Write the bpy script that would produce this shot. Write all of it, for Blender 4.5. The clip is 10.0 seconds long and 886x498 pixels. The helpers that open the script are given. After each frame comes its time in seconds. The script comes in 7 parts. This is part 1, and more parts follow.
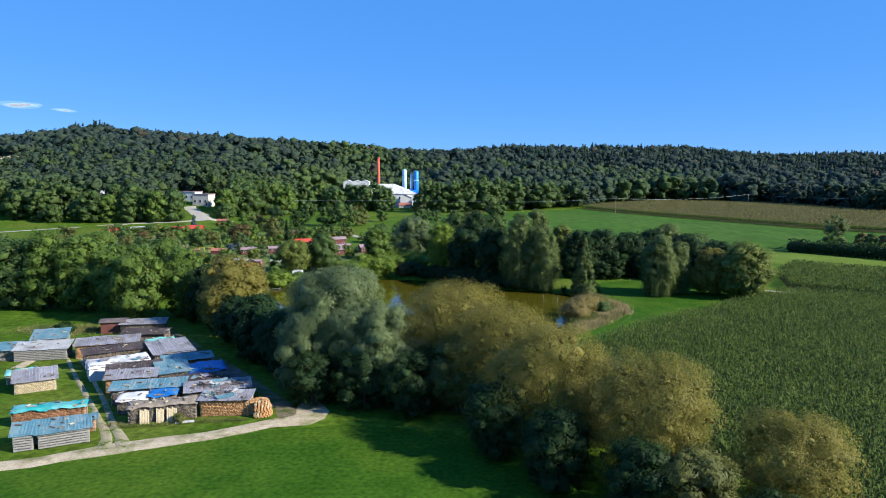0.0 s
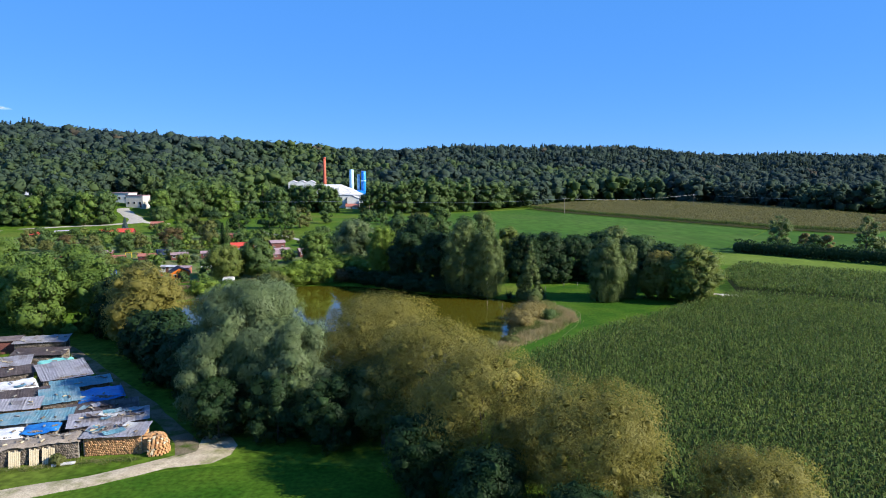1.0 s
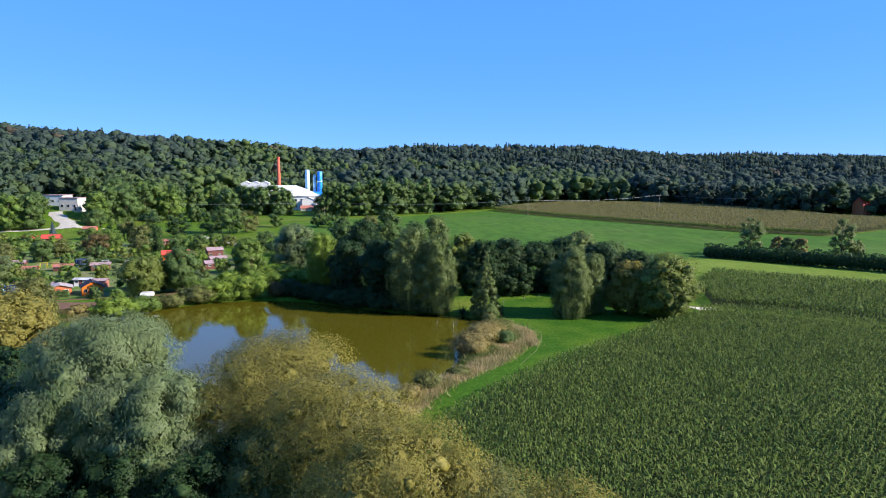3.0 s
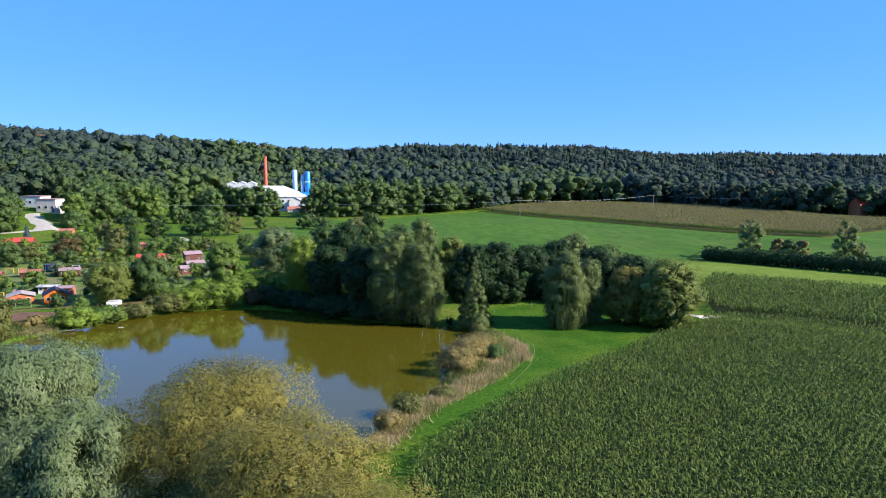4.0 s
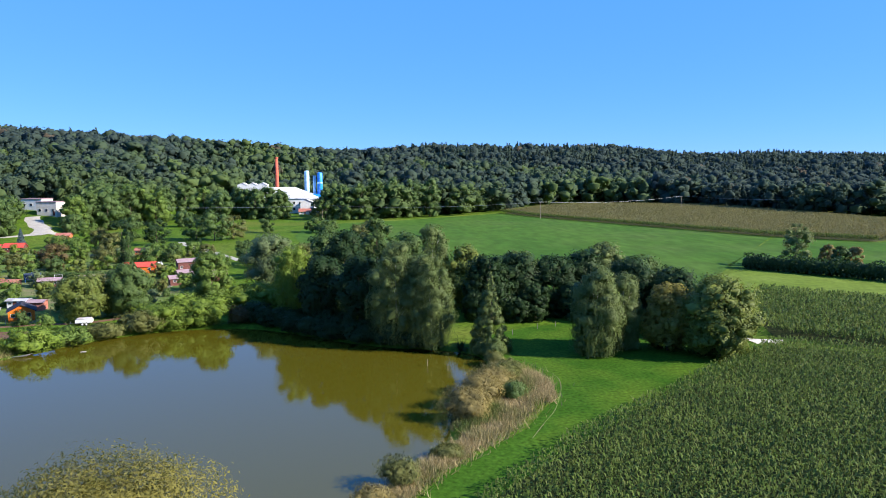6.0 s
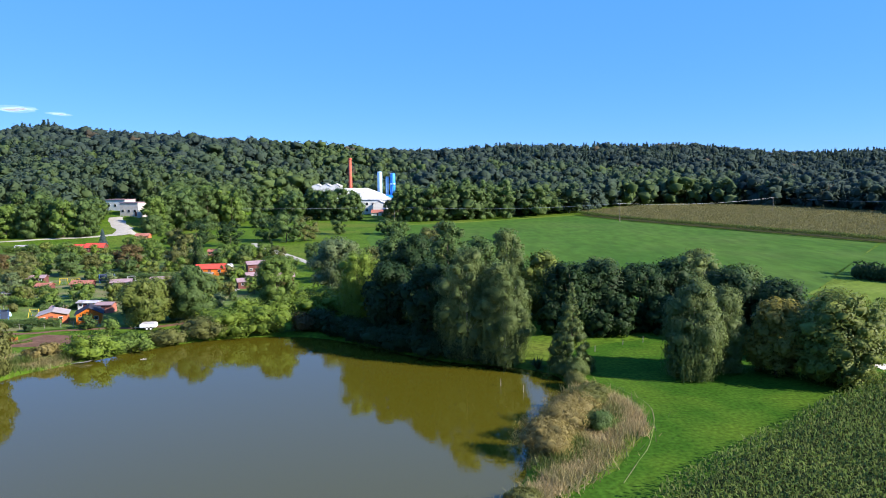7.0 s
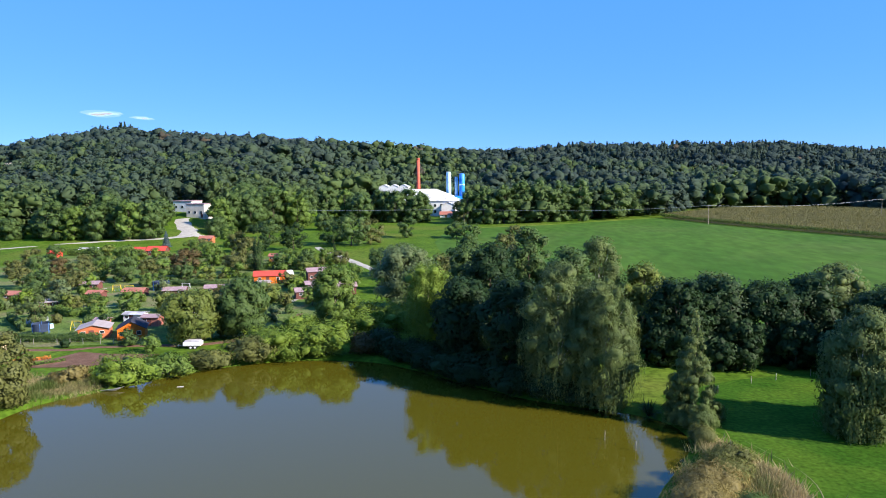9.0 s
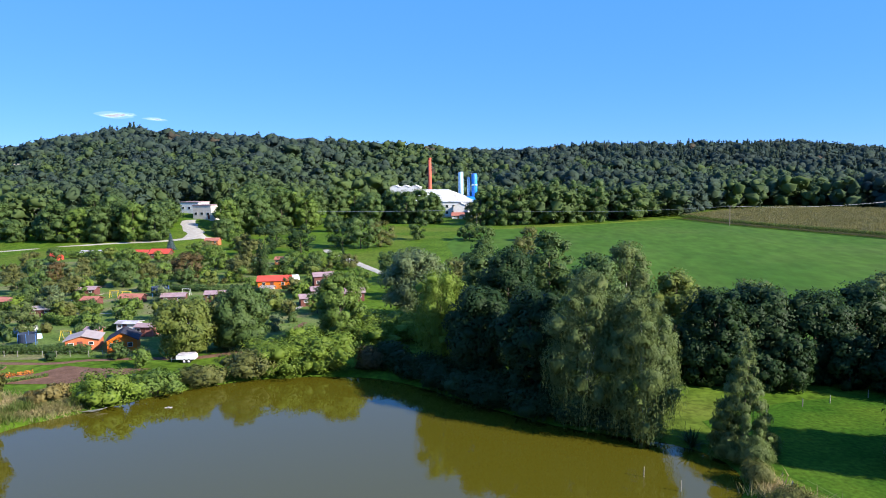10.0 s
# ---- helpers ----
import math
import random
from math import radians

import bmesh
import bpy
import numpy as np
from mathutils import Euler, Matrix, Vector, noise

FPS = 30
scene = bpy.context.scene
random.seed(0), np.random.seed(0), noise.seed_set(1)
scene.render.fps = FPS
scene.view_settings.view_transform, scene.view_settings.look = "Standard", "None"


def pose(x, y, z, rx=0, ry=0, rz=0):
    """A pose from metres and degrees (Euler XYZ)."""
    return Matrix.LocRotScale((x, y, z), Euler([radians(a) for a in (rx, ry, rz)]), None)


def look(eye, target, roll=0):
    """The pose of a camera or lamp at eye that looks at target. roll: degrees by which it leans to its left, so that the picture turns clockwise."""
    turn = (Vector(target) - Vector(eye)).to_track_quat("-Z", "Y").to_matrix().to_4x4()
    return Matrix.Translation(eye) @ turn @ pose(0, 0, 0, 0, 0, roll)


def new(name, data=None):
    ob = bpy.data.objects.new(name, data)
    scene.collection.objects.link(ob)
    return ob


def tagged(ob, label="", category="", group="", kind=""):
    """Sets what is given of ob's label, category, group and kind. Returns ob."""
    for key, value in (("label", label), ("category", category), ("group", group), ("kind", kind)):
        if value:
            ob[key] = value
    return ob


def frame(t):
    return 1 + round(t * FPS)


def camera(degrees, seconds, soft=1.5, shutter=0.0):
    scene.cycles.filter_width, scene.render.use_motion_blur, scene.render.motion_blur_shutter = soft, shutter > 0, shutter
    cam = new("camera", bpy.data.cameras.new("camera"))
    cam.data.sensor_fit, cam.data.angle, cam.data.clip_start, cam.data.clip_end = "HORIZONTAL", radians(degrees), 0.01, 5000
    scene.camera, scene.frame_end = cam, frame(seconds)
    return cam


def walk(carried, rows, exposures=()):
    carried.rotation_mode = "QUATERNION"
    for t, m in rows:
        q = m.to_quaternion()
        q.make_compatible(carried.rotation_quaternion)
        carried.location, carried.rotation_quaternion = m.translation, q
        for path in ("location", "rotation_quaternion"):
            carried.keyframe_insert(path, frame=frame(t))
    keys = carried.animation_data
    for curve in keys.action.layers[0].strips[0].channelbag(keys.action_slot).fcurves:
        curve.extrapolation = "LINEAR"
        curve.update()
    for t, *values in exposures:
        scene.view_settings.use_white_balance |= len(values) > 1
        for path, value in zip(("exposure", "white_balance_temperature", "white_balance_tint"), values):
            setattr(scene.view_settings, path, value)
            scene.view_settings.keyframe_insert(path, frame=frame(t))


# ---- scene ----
cam = camera(65.4, 10.0, 0.95)
METRES, EYE, TILT, LEAN, TURN = 100.0, 30.4, -6.2, 0.0, 0.0
ROWS = [
    (0.0, 0.0, 0.0, 0.0, -0.0, 0.0, -0.0),
    (0.5, 0.016, 0.0462, 0.0056, -2.44, -0.01, 0.26),
    (1.0, 0.0335, 0.0923, 0.0114, -3.92, -0.01, 0.42),
    (1.5, 0.0506, 0.139, 0.0169, -4.95, -0.02, 0.55),
    (2.0, 0.0667, 0.1861, 0.0224, -5.71, -0.03, 0.65),
    (2.5, 0.0814, 0.2338, 0.0282, -6.25, -0.03, 0.72),
    (4.0, 0.1197, 0.3775, 0.0451, -7.32, -0.05, 0.91),
    (4.5, 0.1311, 0.4257, 0.0506, -7.56, -0.05, 0.97),
    (5.0, 0.1424, 0.4739, 0.0559, -7.76, -0.05, 1.02),
    (6.5, 0.1668, 0.6219, 0.0722, -3.04, 0.08, 0.7),
    (7.0, 0.1677, 0.6727, 0.0771, 0.34, 0.14, 0.39),
    (7.5, 0.164, 0.7233, 0.082, 2.68, 0.18, 0.2),
    (8.0, 0.1567, 0.7726, 0.0868, 4.14, 0.2, 0.08),
    (8.5, 0.1488, 0.8218, 0.0915, 5.18, 0.21, 0.0),
    (9.0, 0.1404, 0.8702, 0.0963, 5.9, 0.21, -0.06),
    (9.5, 0.133, 0.9191, 0.1009, 6.44, 0.24, -0.08),
    (10.0, 0.1262, 0.9677, 0.1057, 6.85, 0.24, -0.07),
]
walk(cam, [(t, pose(0, 0, EYE, TILT, LEAN, TURN) @ pose(METRES * x, METRES * y, METRES * z, 90 + pitch, roll, yaw)) for t, x, y, z, yaw, pitch, roll in ROWS],
     [(0.0, 0.88, 6450, 4), (2.5, 1.12, 6500, 10), (4.5, 1.24, 6500, 10), (7.0, 1.24, 6500, 10), (10.0, 1.22, 6500, 10)])

# ---- light: clear late-summer sky, sun from the right ----
SUN_TO = Vector((0.93, -0.34, 0.57)).normalized()
world = bpy.data.worlds.new("sky")
scene.world = world
world.use_nodes = True
wn = world.node_tree.nodes
sky = wn.new("ShaderNodeTexSky")
sky.sky_type = "NISHITA"
sky.sun_disc = False
sky.sun_elevation = math.asin(SUN_TO.z)
sky.sun_rotation = math.atan2(SUN_TO.x, SUN_TO.y)
sky.altitude = 450
sky.air_density, sky.dust_density, sky.ozone_density = 0.65, 0.1, 6.0
wn["Background"].inputs["Strength"].default_value = 0.093
blue = wn.new("ShaderNodeMix")
blue.data_type = "RGBA"
blue.inputs[0].default_value = 0.70
blue.inputs[7].default_value = (0.45, 2.05, 6.2, 1)
world.node_tree.links.new(sky.outputs["Color"], blue.inputs[6])
world.node_tree.links.new(blue.outputs[2], wn["Background"].inputs["Color"])
sun_data = bpy.data.lights.new("sun", "SUN")
sun_data.energy, sun_data.angle, sun_data.color = 5.0, radians(0.55), (1.0, 0.93, 0.82)
sun = new("sun", sun_data)
sun.matrix_world = look(SUN_TO * 300, (0, 0, 0))


# ---- materials ----
def rgb(c):
    return (c[0], c[1], c[2], 1.0)


def material(name, a, b, rough=0.8, scale=1.0, fine=0.0, bump=0.0, island=0.0, metal=0.0, spec=0.3, through_light=0.0, tone=None, stretch=(1, 1, 1), c=None, cscale=0.05):
    """Two mixed colours by noise at real size; finer noise, wear of a third colour, relief and per-piece change as asked."""
    m = bpy.data.materials.new(name)
    m.use_nodes = True
    nt = m.node_tree
    n, ln = nt.nodes, nt.links
    bsdf = n["Principled BSDF"]
    geo = n.new("ShaderNodeNewGeometry")
    mp = n.new("ShaderNodeMapping")
    mp.inputs["Scale"].default_value = stretch
    ln.new(geo.outputs["Position"], mp.inputs["Vector"])
    no = n.new("ShaderNodeTexNoise")
    no.inputs["Scale"].default_value = scale
    no.inputs["Detail"].default_value = 5
    no.inputs["Roughness"].default_value = 0.65
    ln.new(mp.outputs["Vector"], no.inputs["Vector"])
    ramp = n.new("ShaderNodeMapRange")
    ramp.inputs[1].default_value, ramp.inputs[2].default_value = 0.35, 0.65
    ln.new(no.outputs["Fac"], ramp.inputs[0])
    mix = n.new("ShaderNodeMix")
    mix.data_type = "RGBA"
    mix.inputs[6].default_value, mix.inputs[7].default_value = rgb(a), rgb(b)
    ln.new(ramp.outputs[0], mix.inputs[0])
    col = mix.outputs[2]
    if c is not None:
        no3 = n.new("ShaderNodeTexNoise")
        no3.inputs["Scale"].default_value = cscale
        no3.inputs["Detail"].default_value = 4
        ln.new(geo.outputs["Position"], no3.inputs["Vector"])
        r3 = n.new("ShaderNodeMapRange")
        r3.inputs[1].default_value, r3.inputs[2].default_value = 0.48, 0.68
        ln.new(no3.outputs["Fac"], r3.inputs[0])
        mx3 = n.new("ShaderNodeMix")
        mx3.data_type = "RGBA"
        ln.new(r3.outputs[0], mx3.inputs[0])
        ln.new(col, mx3.inputs[6])
        mx3.inputs[7].default_value = rgb(c)
        col = mx3.outputs[2]
    if fine > 0:
        nf = n.new("ShaderNodeTexNoise")
        nf.inputs["Scale"].default_value = scale * 9
        nf.inputs["Detail"].default_value = 4
        ln.new(mp.outputs["Vector"], nf.inputs["Vector"])
        mr = n.new("ShaderNodeMapRange")
        mr.inputs[1].default_value, mr.inputs[2].default_value = 0.3, 0.7
        mr.inputs[3].default_value, mr.inputs[4].default_value = 1 - fine, 1 + fine
        ln.new(nf.outputs["Fac"], mr.inputs[0])
        hs = n.new("ShaderNodeHueSaturation")
        ln.new(mr.outputs[0], hs.inputs["Value"])
        ln.new(col, hs.inputs["Color"])
        col = hs.outputs["Color"]
    if island > 0:
        mr = n.new("ShaderNodeMapRange")
        mr.inputs[3].default_value, mr.inputs[4].default_value = 1 - island, 1 + island
        ln.new(geo.outputs["Random Per Island"], mr.inputs[0])
        hs = n.new("ShaderNodeHueSaturation")
        ln.new(mr.outputs[0], hs.inputs["Value"])
        ln.new(col, hs.inputs["Color"])
        col = hs.outputs["Color"]
    if tone is not None:
        at = n.new("ShaderNodeAttribute")
        at.attribute_name = "tone"
        mx = n.new("ShaderNodeMix")
        mx.data_type = "RGBA"
        ln.new(at.outputs["Fac"], mx.inputs[0])
        ln.new(col, mx.inputs[6])
        mx.inputs[7].default_value = rgb(tone)
        col = mx.outputs[2]
    ln.new(col, bsdf.inputs["Base Color"])
    bsdf.inputs["Roughness"].default_value = rough
    bsdf.inputs["Metallic"].default_value = metal
    bsdf.inputs["Specular IOR Level"].default_value = spec
    if bump > 0:
        bp = n.new("ShaderNodeBump")
        bp.inputs["Strength"].default_value = 1.0
        bp.inputs["Distance"].default_value = bump
        nb = n.new("ShaderNodeTexNoise")
        nb.inputs["Scale"].default_value = scale * 4
        nb.inputs["Detail"].default_value = 6
        ln.new(mp.outputs["Vector"], nb.inputs["Vector"])
        ln.new(nb.outputs["Fac"], bp.inputs["Height"])
        ln.new(bp.outputs["Normal"], bsdf.inputs["Normal"])
    if through_light > 0:
        tr = n.new("ShaderNodeBsdfTranslucent")
        ln.new(col, tr.inputs["Color"])
        ms = n.new("ShaderNodeMixShader")
        ms.inputs[0].default_value = through_light
        ln.new(bsdf.outputs[0], ms.inputs[1])
        ln.new(tr.outputs[0], ms.inputs[2])
        ln.new(ms.outputs[0], n["Material Output"].inputs["Surface"])
    return m


def leaf_mat(name, a, b, tone=None, island=0.14, scale=0.45, rough=0.55, spec=0.2, thin=0.36):
    return material(name, a, b, rough=rough, scale=scale, island=island, spec=spec, through_light=thin, tone=tone)


M = {}
M["grass"] = material("grass", (0.045, 0.090, 0.007), (0.075, 0.130, 0.012), 0.9, 0.12, 0.4, 0.03, c=(0.095, 0.120, 0.018), cscale=0.03, spec=0.05)
M["garden_grass"] = material("garden_grass", (0.072, 0.118, 0.024), (0.105, 0.148, 0.038), 0.9, 0.25, 0.35, 0.03, c=(0.16, 0.145, 0.075), cscale=0.12, spec=0.05)
M["meadow"] = material("meadow", (0.025, 0.070, 0.005), (0.040, 0.094, 0.008), 0.9, 0.2, 0.35, 0.02, c=(0.062, 0.105, 0.009), cscale=0.05, spec=0.05)
M["field_green"] = material("field_green", (0.038, 0.090, 0.012), (0.056, 0.112, 0.016), 0.9, 0.03, 0.2, 0.03, c=(0.060, 0.105, 0.020), cscale=0.02, stretch=(1, 0.4, 1), spec=0.05)
M["mown"] = material("mown", (0.096, 0.1408, 0.0192), (0.1216, 0.1664, 0.0288), 0.9, 0.08, 0.2, 0.05, spec=0.05)
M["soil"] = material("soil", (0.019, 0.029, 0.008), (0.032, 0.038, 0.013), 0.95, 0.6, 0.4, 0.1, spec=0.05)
M["stubble"] = material("stubble_soil", (0.050, 0.056, 0.020), (0.070, 0.070, 0.028), 0.95, 0.3, 0.4, 0.1, spec=0.05)
M["garden_soil"] = material("garden_soil", (0.1024, 0.0576, 0.0384), (0.1536, 0.0896, 0.064), 0.95, 0.6, 0.3, 0.08, spec=0.05)
M["gravel"] = material("gravel", (0.36, 0.29, 0.20), (0.47, 0.39, 0.28), 0.95, 0.7, 0.25, 0.02, c=(0.20, 0.19, 0.09), cscale=0.45, spec=0.05)
M["rut"] = material("worn_rut", (0.26, 0.22, 0.14), (0.40, 0.34, 0.24), 0.95, 0.9, 0.25, 0.02, c=(0.075, 0.11, 0.015), cscale=0.9, spec=0.05)
M["earth_track"] = material("earth_track", (0.115, 0.096, 0.060), (0.180, 0.148, 0.100), 0.95, 0.8, 0.25, 0.02, c=(0.045, 0.075, 0.010), cscale=0.5, spec=0.05)
M["paved"] = material("paved", (0.30, 0.275, 0.24), (0.40, 0.365, 0.32), 0.9, 0.5, 0.15, 0.02, spec=0.05)
M["forest_floor"] = material("forest_floor", (0.0096, 0.01792, 0.00512), (0.0192, 0.032, 0.00896), 0.95, 0.2, 0.3, 0.2, spec=0.05)
M["leaf_silver"] = leaf_mat("leaf_silver", (0.115, 0.160, 0.062), (0.158, 0.200, 0.090))
M["leaf_gold"] = leaf_mat("leaf_gold", (0.195, 0.178, 0.038), (0.255, 0.222, 0.054), thin=0.45)
M["leaf_olive"] = leaf_mat("leaf_olive", (0.105, 0.118, 0.034), (0.140, 0.146, 0.042))
M["leaf_birch"] = leaf_mat("leaf_birch", (0.098, 0.138, 0.040), (0.130, 0.165, 0.052))
M["leaf_green"] = leaf_mat("leaf_green", (0.064, 0.112, 0.030), (0.094, 0.143, 0.040))
# dark foliage, lowered further to stand in for shade on row and undergrowth
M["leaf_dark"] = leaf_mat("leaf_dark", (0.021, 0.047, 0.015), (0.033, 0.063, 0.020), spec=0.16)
M["leaf_yellow"] = leaf_mat("leaf_yellow", (0.112, 0.150, 0.030), (0.155, 0.185, 0.040))
M["leaf_bright"] = leaf_mat("leaf_bright", (0.092, 0.152, 0.028), (0.128, 0.190, 0.036))
M["leaf_lime"] = leaf_mat("leaf_lime", (0.120, 0.185, 0.022), (0.165, 0.230, 0.034))
M["leaf_brown"] = leaf_mat("leaf_brown", (0.102, 0.070, 0.026), (0.128, 0.096, 0.038))
M["leaf_bushdry"] = leaf_mat("leaf_bushdry", (0.190, 0.155, 0.052), (0.255, 0.205, 0.075))
M["needle"] = leaf_mat("needle", (0.0128, 0.032, 0.016), (0.0224, 0.0448, 0.0224))
M["needle_blue"] = leaf_mat("needle_blue", (0.064, 0.1024, 0.1088), (0.096, 0.1408, 0.1536))
M["woods"] = leaf_mat("woods", (0.0512, 0.096, 0.0192), (0.064, 0.1152, 0.0256), tone=(0.032, 0.064, 0.032), scale=0.03, island=0.18, spec=0.04, thin=0.5)
# needle greens blued slightly in place of distance haze
M["woods_dark"] = leaf_mat("woods_dark", (0.042, 0.068, 0.054), (0.054, 0.082, 0.062), tone=(0.065, 0.085, 0.05), scale=0.03, island=0.2, spec=0.04, thin=0.5)
# each crown's own hue: fresh green, mid green, dark blue-green with painted-in haze, brownish
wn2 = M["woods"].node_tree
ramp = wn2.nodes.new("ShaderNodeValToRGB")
# all stops are greyed and blued to put distance haze in the colour
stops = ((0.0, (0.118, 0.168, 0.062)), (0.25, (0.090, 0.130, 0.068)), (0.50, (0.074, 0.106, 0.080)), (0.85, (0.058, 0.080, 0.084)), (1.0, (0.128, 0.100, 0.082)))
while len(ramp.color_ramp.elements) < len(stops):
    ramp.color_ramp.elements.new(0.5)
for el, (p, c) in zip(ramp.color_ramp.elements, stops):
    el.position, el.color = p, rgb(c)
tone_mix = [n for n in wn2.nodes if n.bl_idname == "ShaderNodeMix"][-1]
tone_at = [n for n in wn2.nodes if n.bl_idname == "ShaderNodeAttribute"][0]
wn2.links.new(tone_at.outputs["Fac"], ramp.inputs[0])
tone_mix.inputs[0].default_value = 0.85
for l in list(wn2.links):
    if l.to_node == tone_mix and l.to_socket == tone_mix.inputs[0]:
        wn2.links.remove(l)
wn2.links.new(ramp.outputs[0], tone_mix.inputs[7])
M["corn"] = leaf_mat("corn", (0.0544, 0.0992, 0.01792), (0.0928, 0.1376, 0.0256), tone=(0.192, 0.2048, 0.0704), island=0.4, scale=0.15, rough=0.6, spec=0.1)
M["corn_ripe"] = leaf_mat("corn_ripe", (0.140, 0.138, 0.045), (0.175, 0.160, 0.056), tone=(0.20, 0.165, 0.075), island=0.12, scale=0.1)
M["reed"] = leaf_mat("reed", (0.31, 0.235, 0.115), (0.40, 0.315, 0.165), tone=(0.085, 0.125, 0.026), island=0.3, scale=0.3)
M["bark"] = material("bark", (0.06, 0.045, 0.03), (0.12, 0.10, 0.075), 0.95, 3.0, 0.3, 0.03, stretch=(1, 1, 0.2))
M["bark_birch"] = material("bark_birch", (0.55, 0.53, 0.48), (0.70, 0.68, 0.63), 0.8, 2.0, 0.2, 0.02, c=(0.06, 0.05, 0.04), cscale=1.6)
M["wood_grey"] = material("wood_grey", (0.1924, 0.1776, 0.1628), (0.296, 0.2812, 0.259), 0.9, 1.5, 0.25, 0.02, island=0.25, stretch=(1, 1, 4))
M["wood_tan"] = material("wood_tan", (0.36, 0.19, 0.085), (0.47, 0.27, 0.125), 0.85, 2.0, 0.3, 0.02, island=0.45)
M["wood_red"] = material("wood_red", (0.2664, 0.1258, 0.0666), (0.3404, 0.185, 0.0962), 0.85, 2.0, 0.3, 0.02, island=0.45)
M["wood_old"] = material("wood_old", (0.1184, 0.0962, 0.074), (0.1998, 0.1628, 0.1332), 0.9, 2.0, 0.3, 0.02, island=0.45)
M["wood_pale"] = material("wood_pale", (0.444, 0.3552, 0.222), (0.5328, 0.444, 0.3108), 0.85, 2.0, 0.2, 0.01, island=0.2)
M["sheet_grey"] = material("sheet_grey", (0.42, 0.40, 0.44), (0.54, 0.52, 0.56), 0.5, 0.5, 0.15, 0.0, metal=0.1, c=(0.2516, 0.2072, 0.185), cscale=0.4)
M["sheet_dark"] = material("sheet_dark", (0.0888, 0.0666, 0.0666), (0.148, 0.1184, 0.1184), 0.7, 0.8, 0.2, 0.01, c=(0.185, 0.148, 0.1332), cscale=0.5)
M["sheet_white"] = material("sheet_white", (0.56, 0.55, 0.56), (0.68, 0.67, 0.66), 0.6, 0.7, 0.12, 0.0, c=(0.374, 0.34, 0.3264), cscale=0.5)
M["sheet_blue"] = material("sheet_blue", (0.1628, 0.3478, 0.4292), (0.2516, 0.4292, 0.5032), 0.5, 0.6, 0.15, 0.0, c=(0.37, 0.444, 0.4736), cscale=0.6)
M["tarp_turq"] = material("tarp_turq", (0.0222, 0.2664, 0.2664), (0.0518, 0.3552, 0.3404), 0.45, 0.9, 0.15, 0.02, c=(0.148, 0.37, 0.37), cscale=0.5)
M["tarp_mint"] = material("tarp_mint", (0.1628, 0.4884, 0.4292), (0.2516, 0.5476, 0.4884), 0.5, 0.9, 0.15, 0.02)
M["tarp_blue"] = material("tarp_blue", (0.0111, 0.0962, 0.333), (0.0296, 0.185, 0.4588), 0.4, 0.9, 0.2, 0.03)
M["white"] = material("white_paint", (0.576, 0.576, 0.568), (0.656, 0.656, 0.64), 0.7, 0.3, 0.08)
M["cream"] = material("cream_plaster", (0.528, 0.48, 0.416), (0.608, 0.56, 0.496), 0.85, 0.3, 0.08)
M["brick_red"] = material("chimney_brick", (0.42, 0.085, 0.05), (0.52, 0.12, 0.075), 0.9, 0.6, 0.2, 0.01, stretch=(1, 1, 3))
M["silo_blue"] = material("silo_blue", (0.02, 0.22, 0.70), (0.03, 0.30, 0.82), 0.4, 0.3, 0.05)
M["silo_pale"] = material("silo_pale", (0.42, 0.68, 0.82), (0.52, 0.76, 0.88), 0.4, 0.3, 0.05)
M["roof_red"] = material("roof_red", (0.44, 0.048, 0.032), (0.528, 0.072, 0.048), 0.7, 1.0, 0.12, 0.01)
M["roof_mauve"] = material("roof_mauve", (0.235, 0.155, 0.170), (0.31, 0.215, 0.225), 0.8, 0.8, 0.15, 0.01)
M["roof_rust"] = material("roof_rust", (0.288, 0.096, 0.072), (0.36, 0.144, 0.104), 0.8, 0.8, 0.15, 0.01)
M["roof_navy"] = material("roof_navy", (0.030, 0.030, 0.042), (0.045, 0.045, 0.060), 0.85, 0.8, 0.15, 0.01, spec=0.1)
M["roof_pale"] = material("roof_pale", (0.2995, 0.2419, 0.2304), (0.3571, 0.2995, 0.288), 0.7, 0.8, 0.12, 0.01)
M["orange"] = material("orange_boards", (0.576, 0.12, 0.008), (0.64, 0.168, 0.016), 0.7, 1.2, 0.12, 0.01, stretch=(1, 1, 5))
M["terracotta"] = material("terracotta_boards", (0.416, 0.112, 0.04), (0.48, 0.144, 0.064), 0.75, 1.2, 0.12, 0.01)
M["brown_boards"] = material("brown_boards", (0.10, 0.035, 0.03), (0.16, 0.06, 0.05), 0.8, 1.2, 0.2, 0.01, stretch=(1, 1, 5))
M["glass"] = material("window_glass", (0.02, 0.025, 0.03), (0.03, 0.035, 0.045), 0.08, 0.3, spec=0.6)
# near-black colour standing in for the shade inside an opening
M["dark"] = material("opening_shade", (0.015, 0.015, 0.015), (0.03, 0.03, 0.03), 0.9, 1.0)
M["steel"] = material("galvanised", (0.35, 0.36, 0.37), (0.48, 0.49, 0.5), 0.45, 1.0, 0.1, metal=0.7)
M["rubber"] = material("rubber", (0.015, 0.015, 0.016), (0.03, 0.03, 0.03), 0.85, 3.0)
M["pole_wood"] = material("pole_wood", (0.22, 0.18, 0.14), (0.32, 0.27, 0.22), 0.9, 1.0, 0.2)
M["sand"] = material("quarry_sand", (0.55, 0.42, 0.28), (0.68, 0.54, 0.38), 0.95, 0.1, 0.2, 0.1)
M["yellow"] = material("yellow_paint", (0.6, 0.4, 0.016), (0.64, 0.464, 0.04), 0.6, 1.0)
M["netting"] = material("dark_netting", (0.02, 0.03, 0.06), (0.03, 0.045, 0.08), 0.9, 1.0)
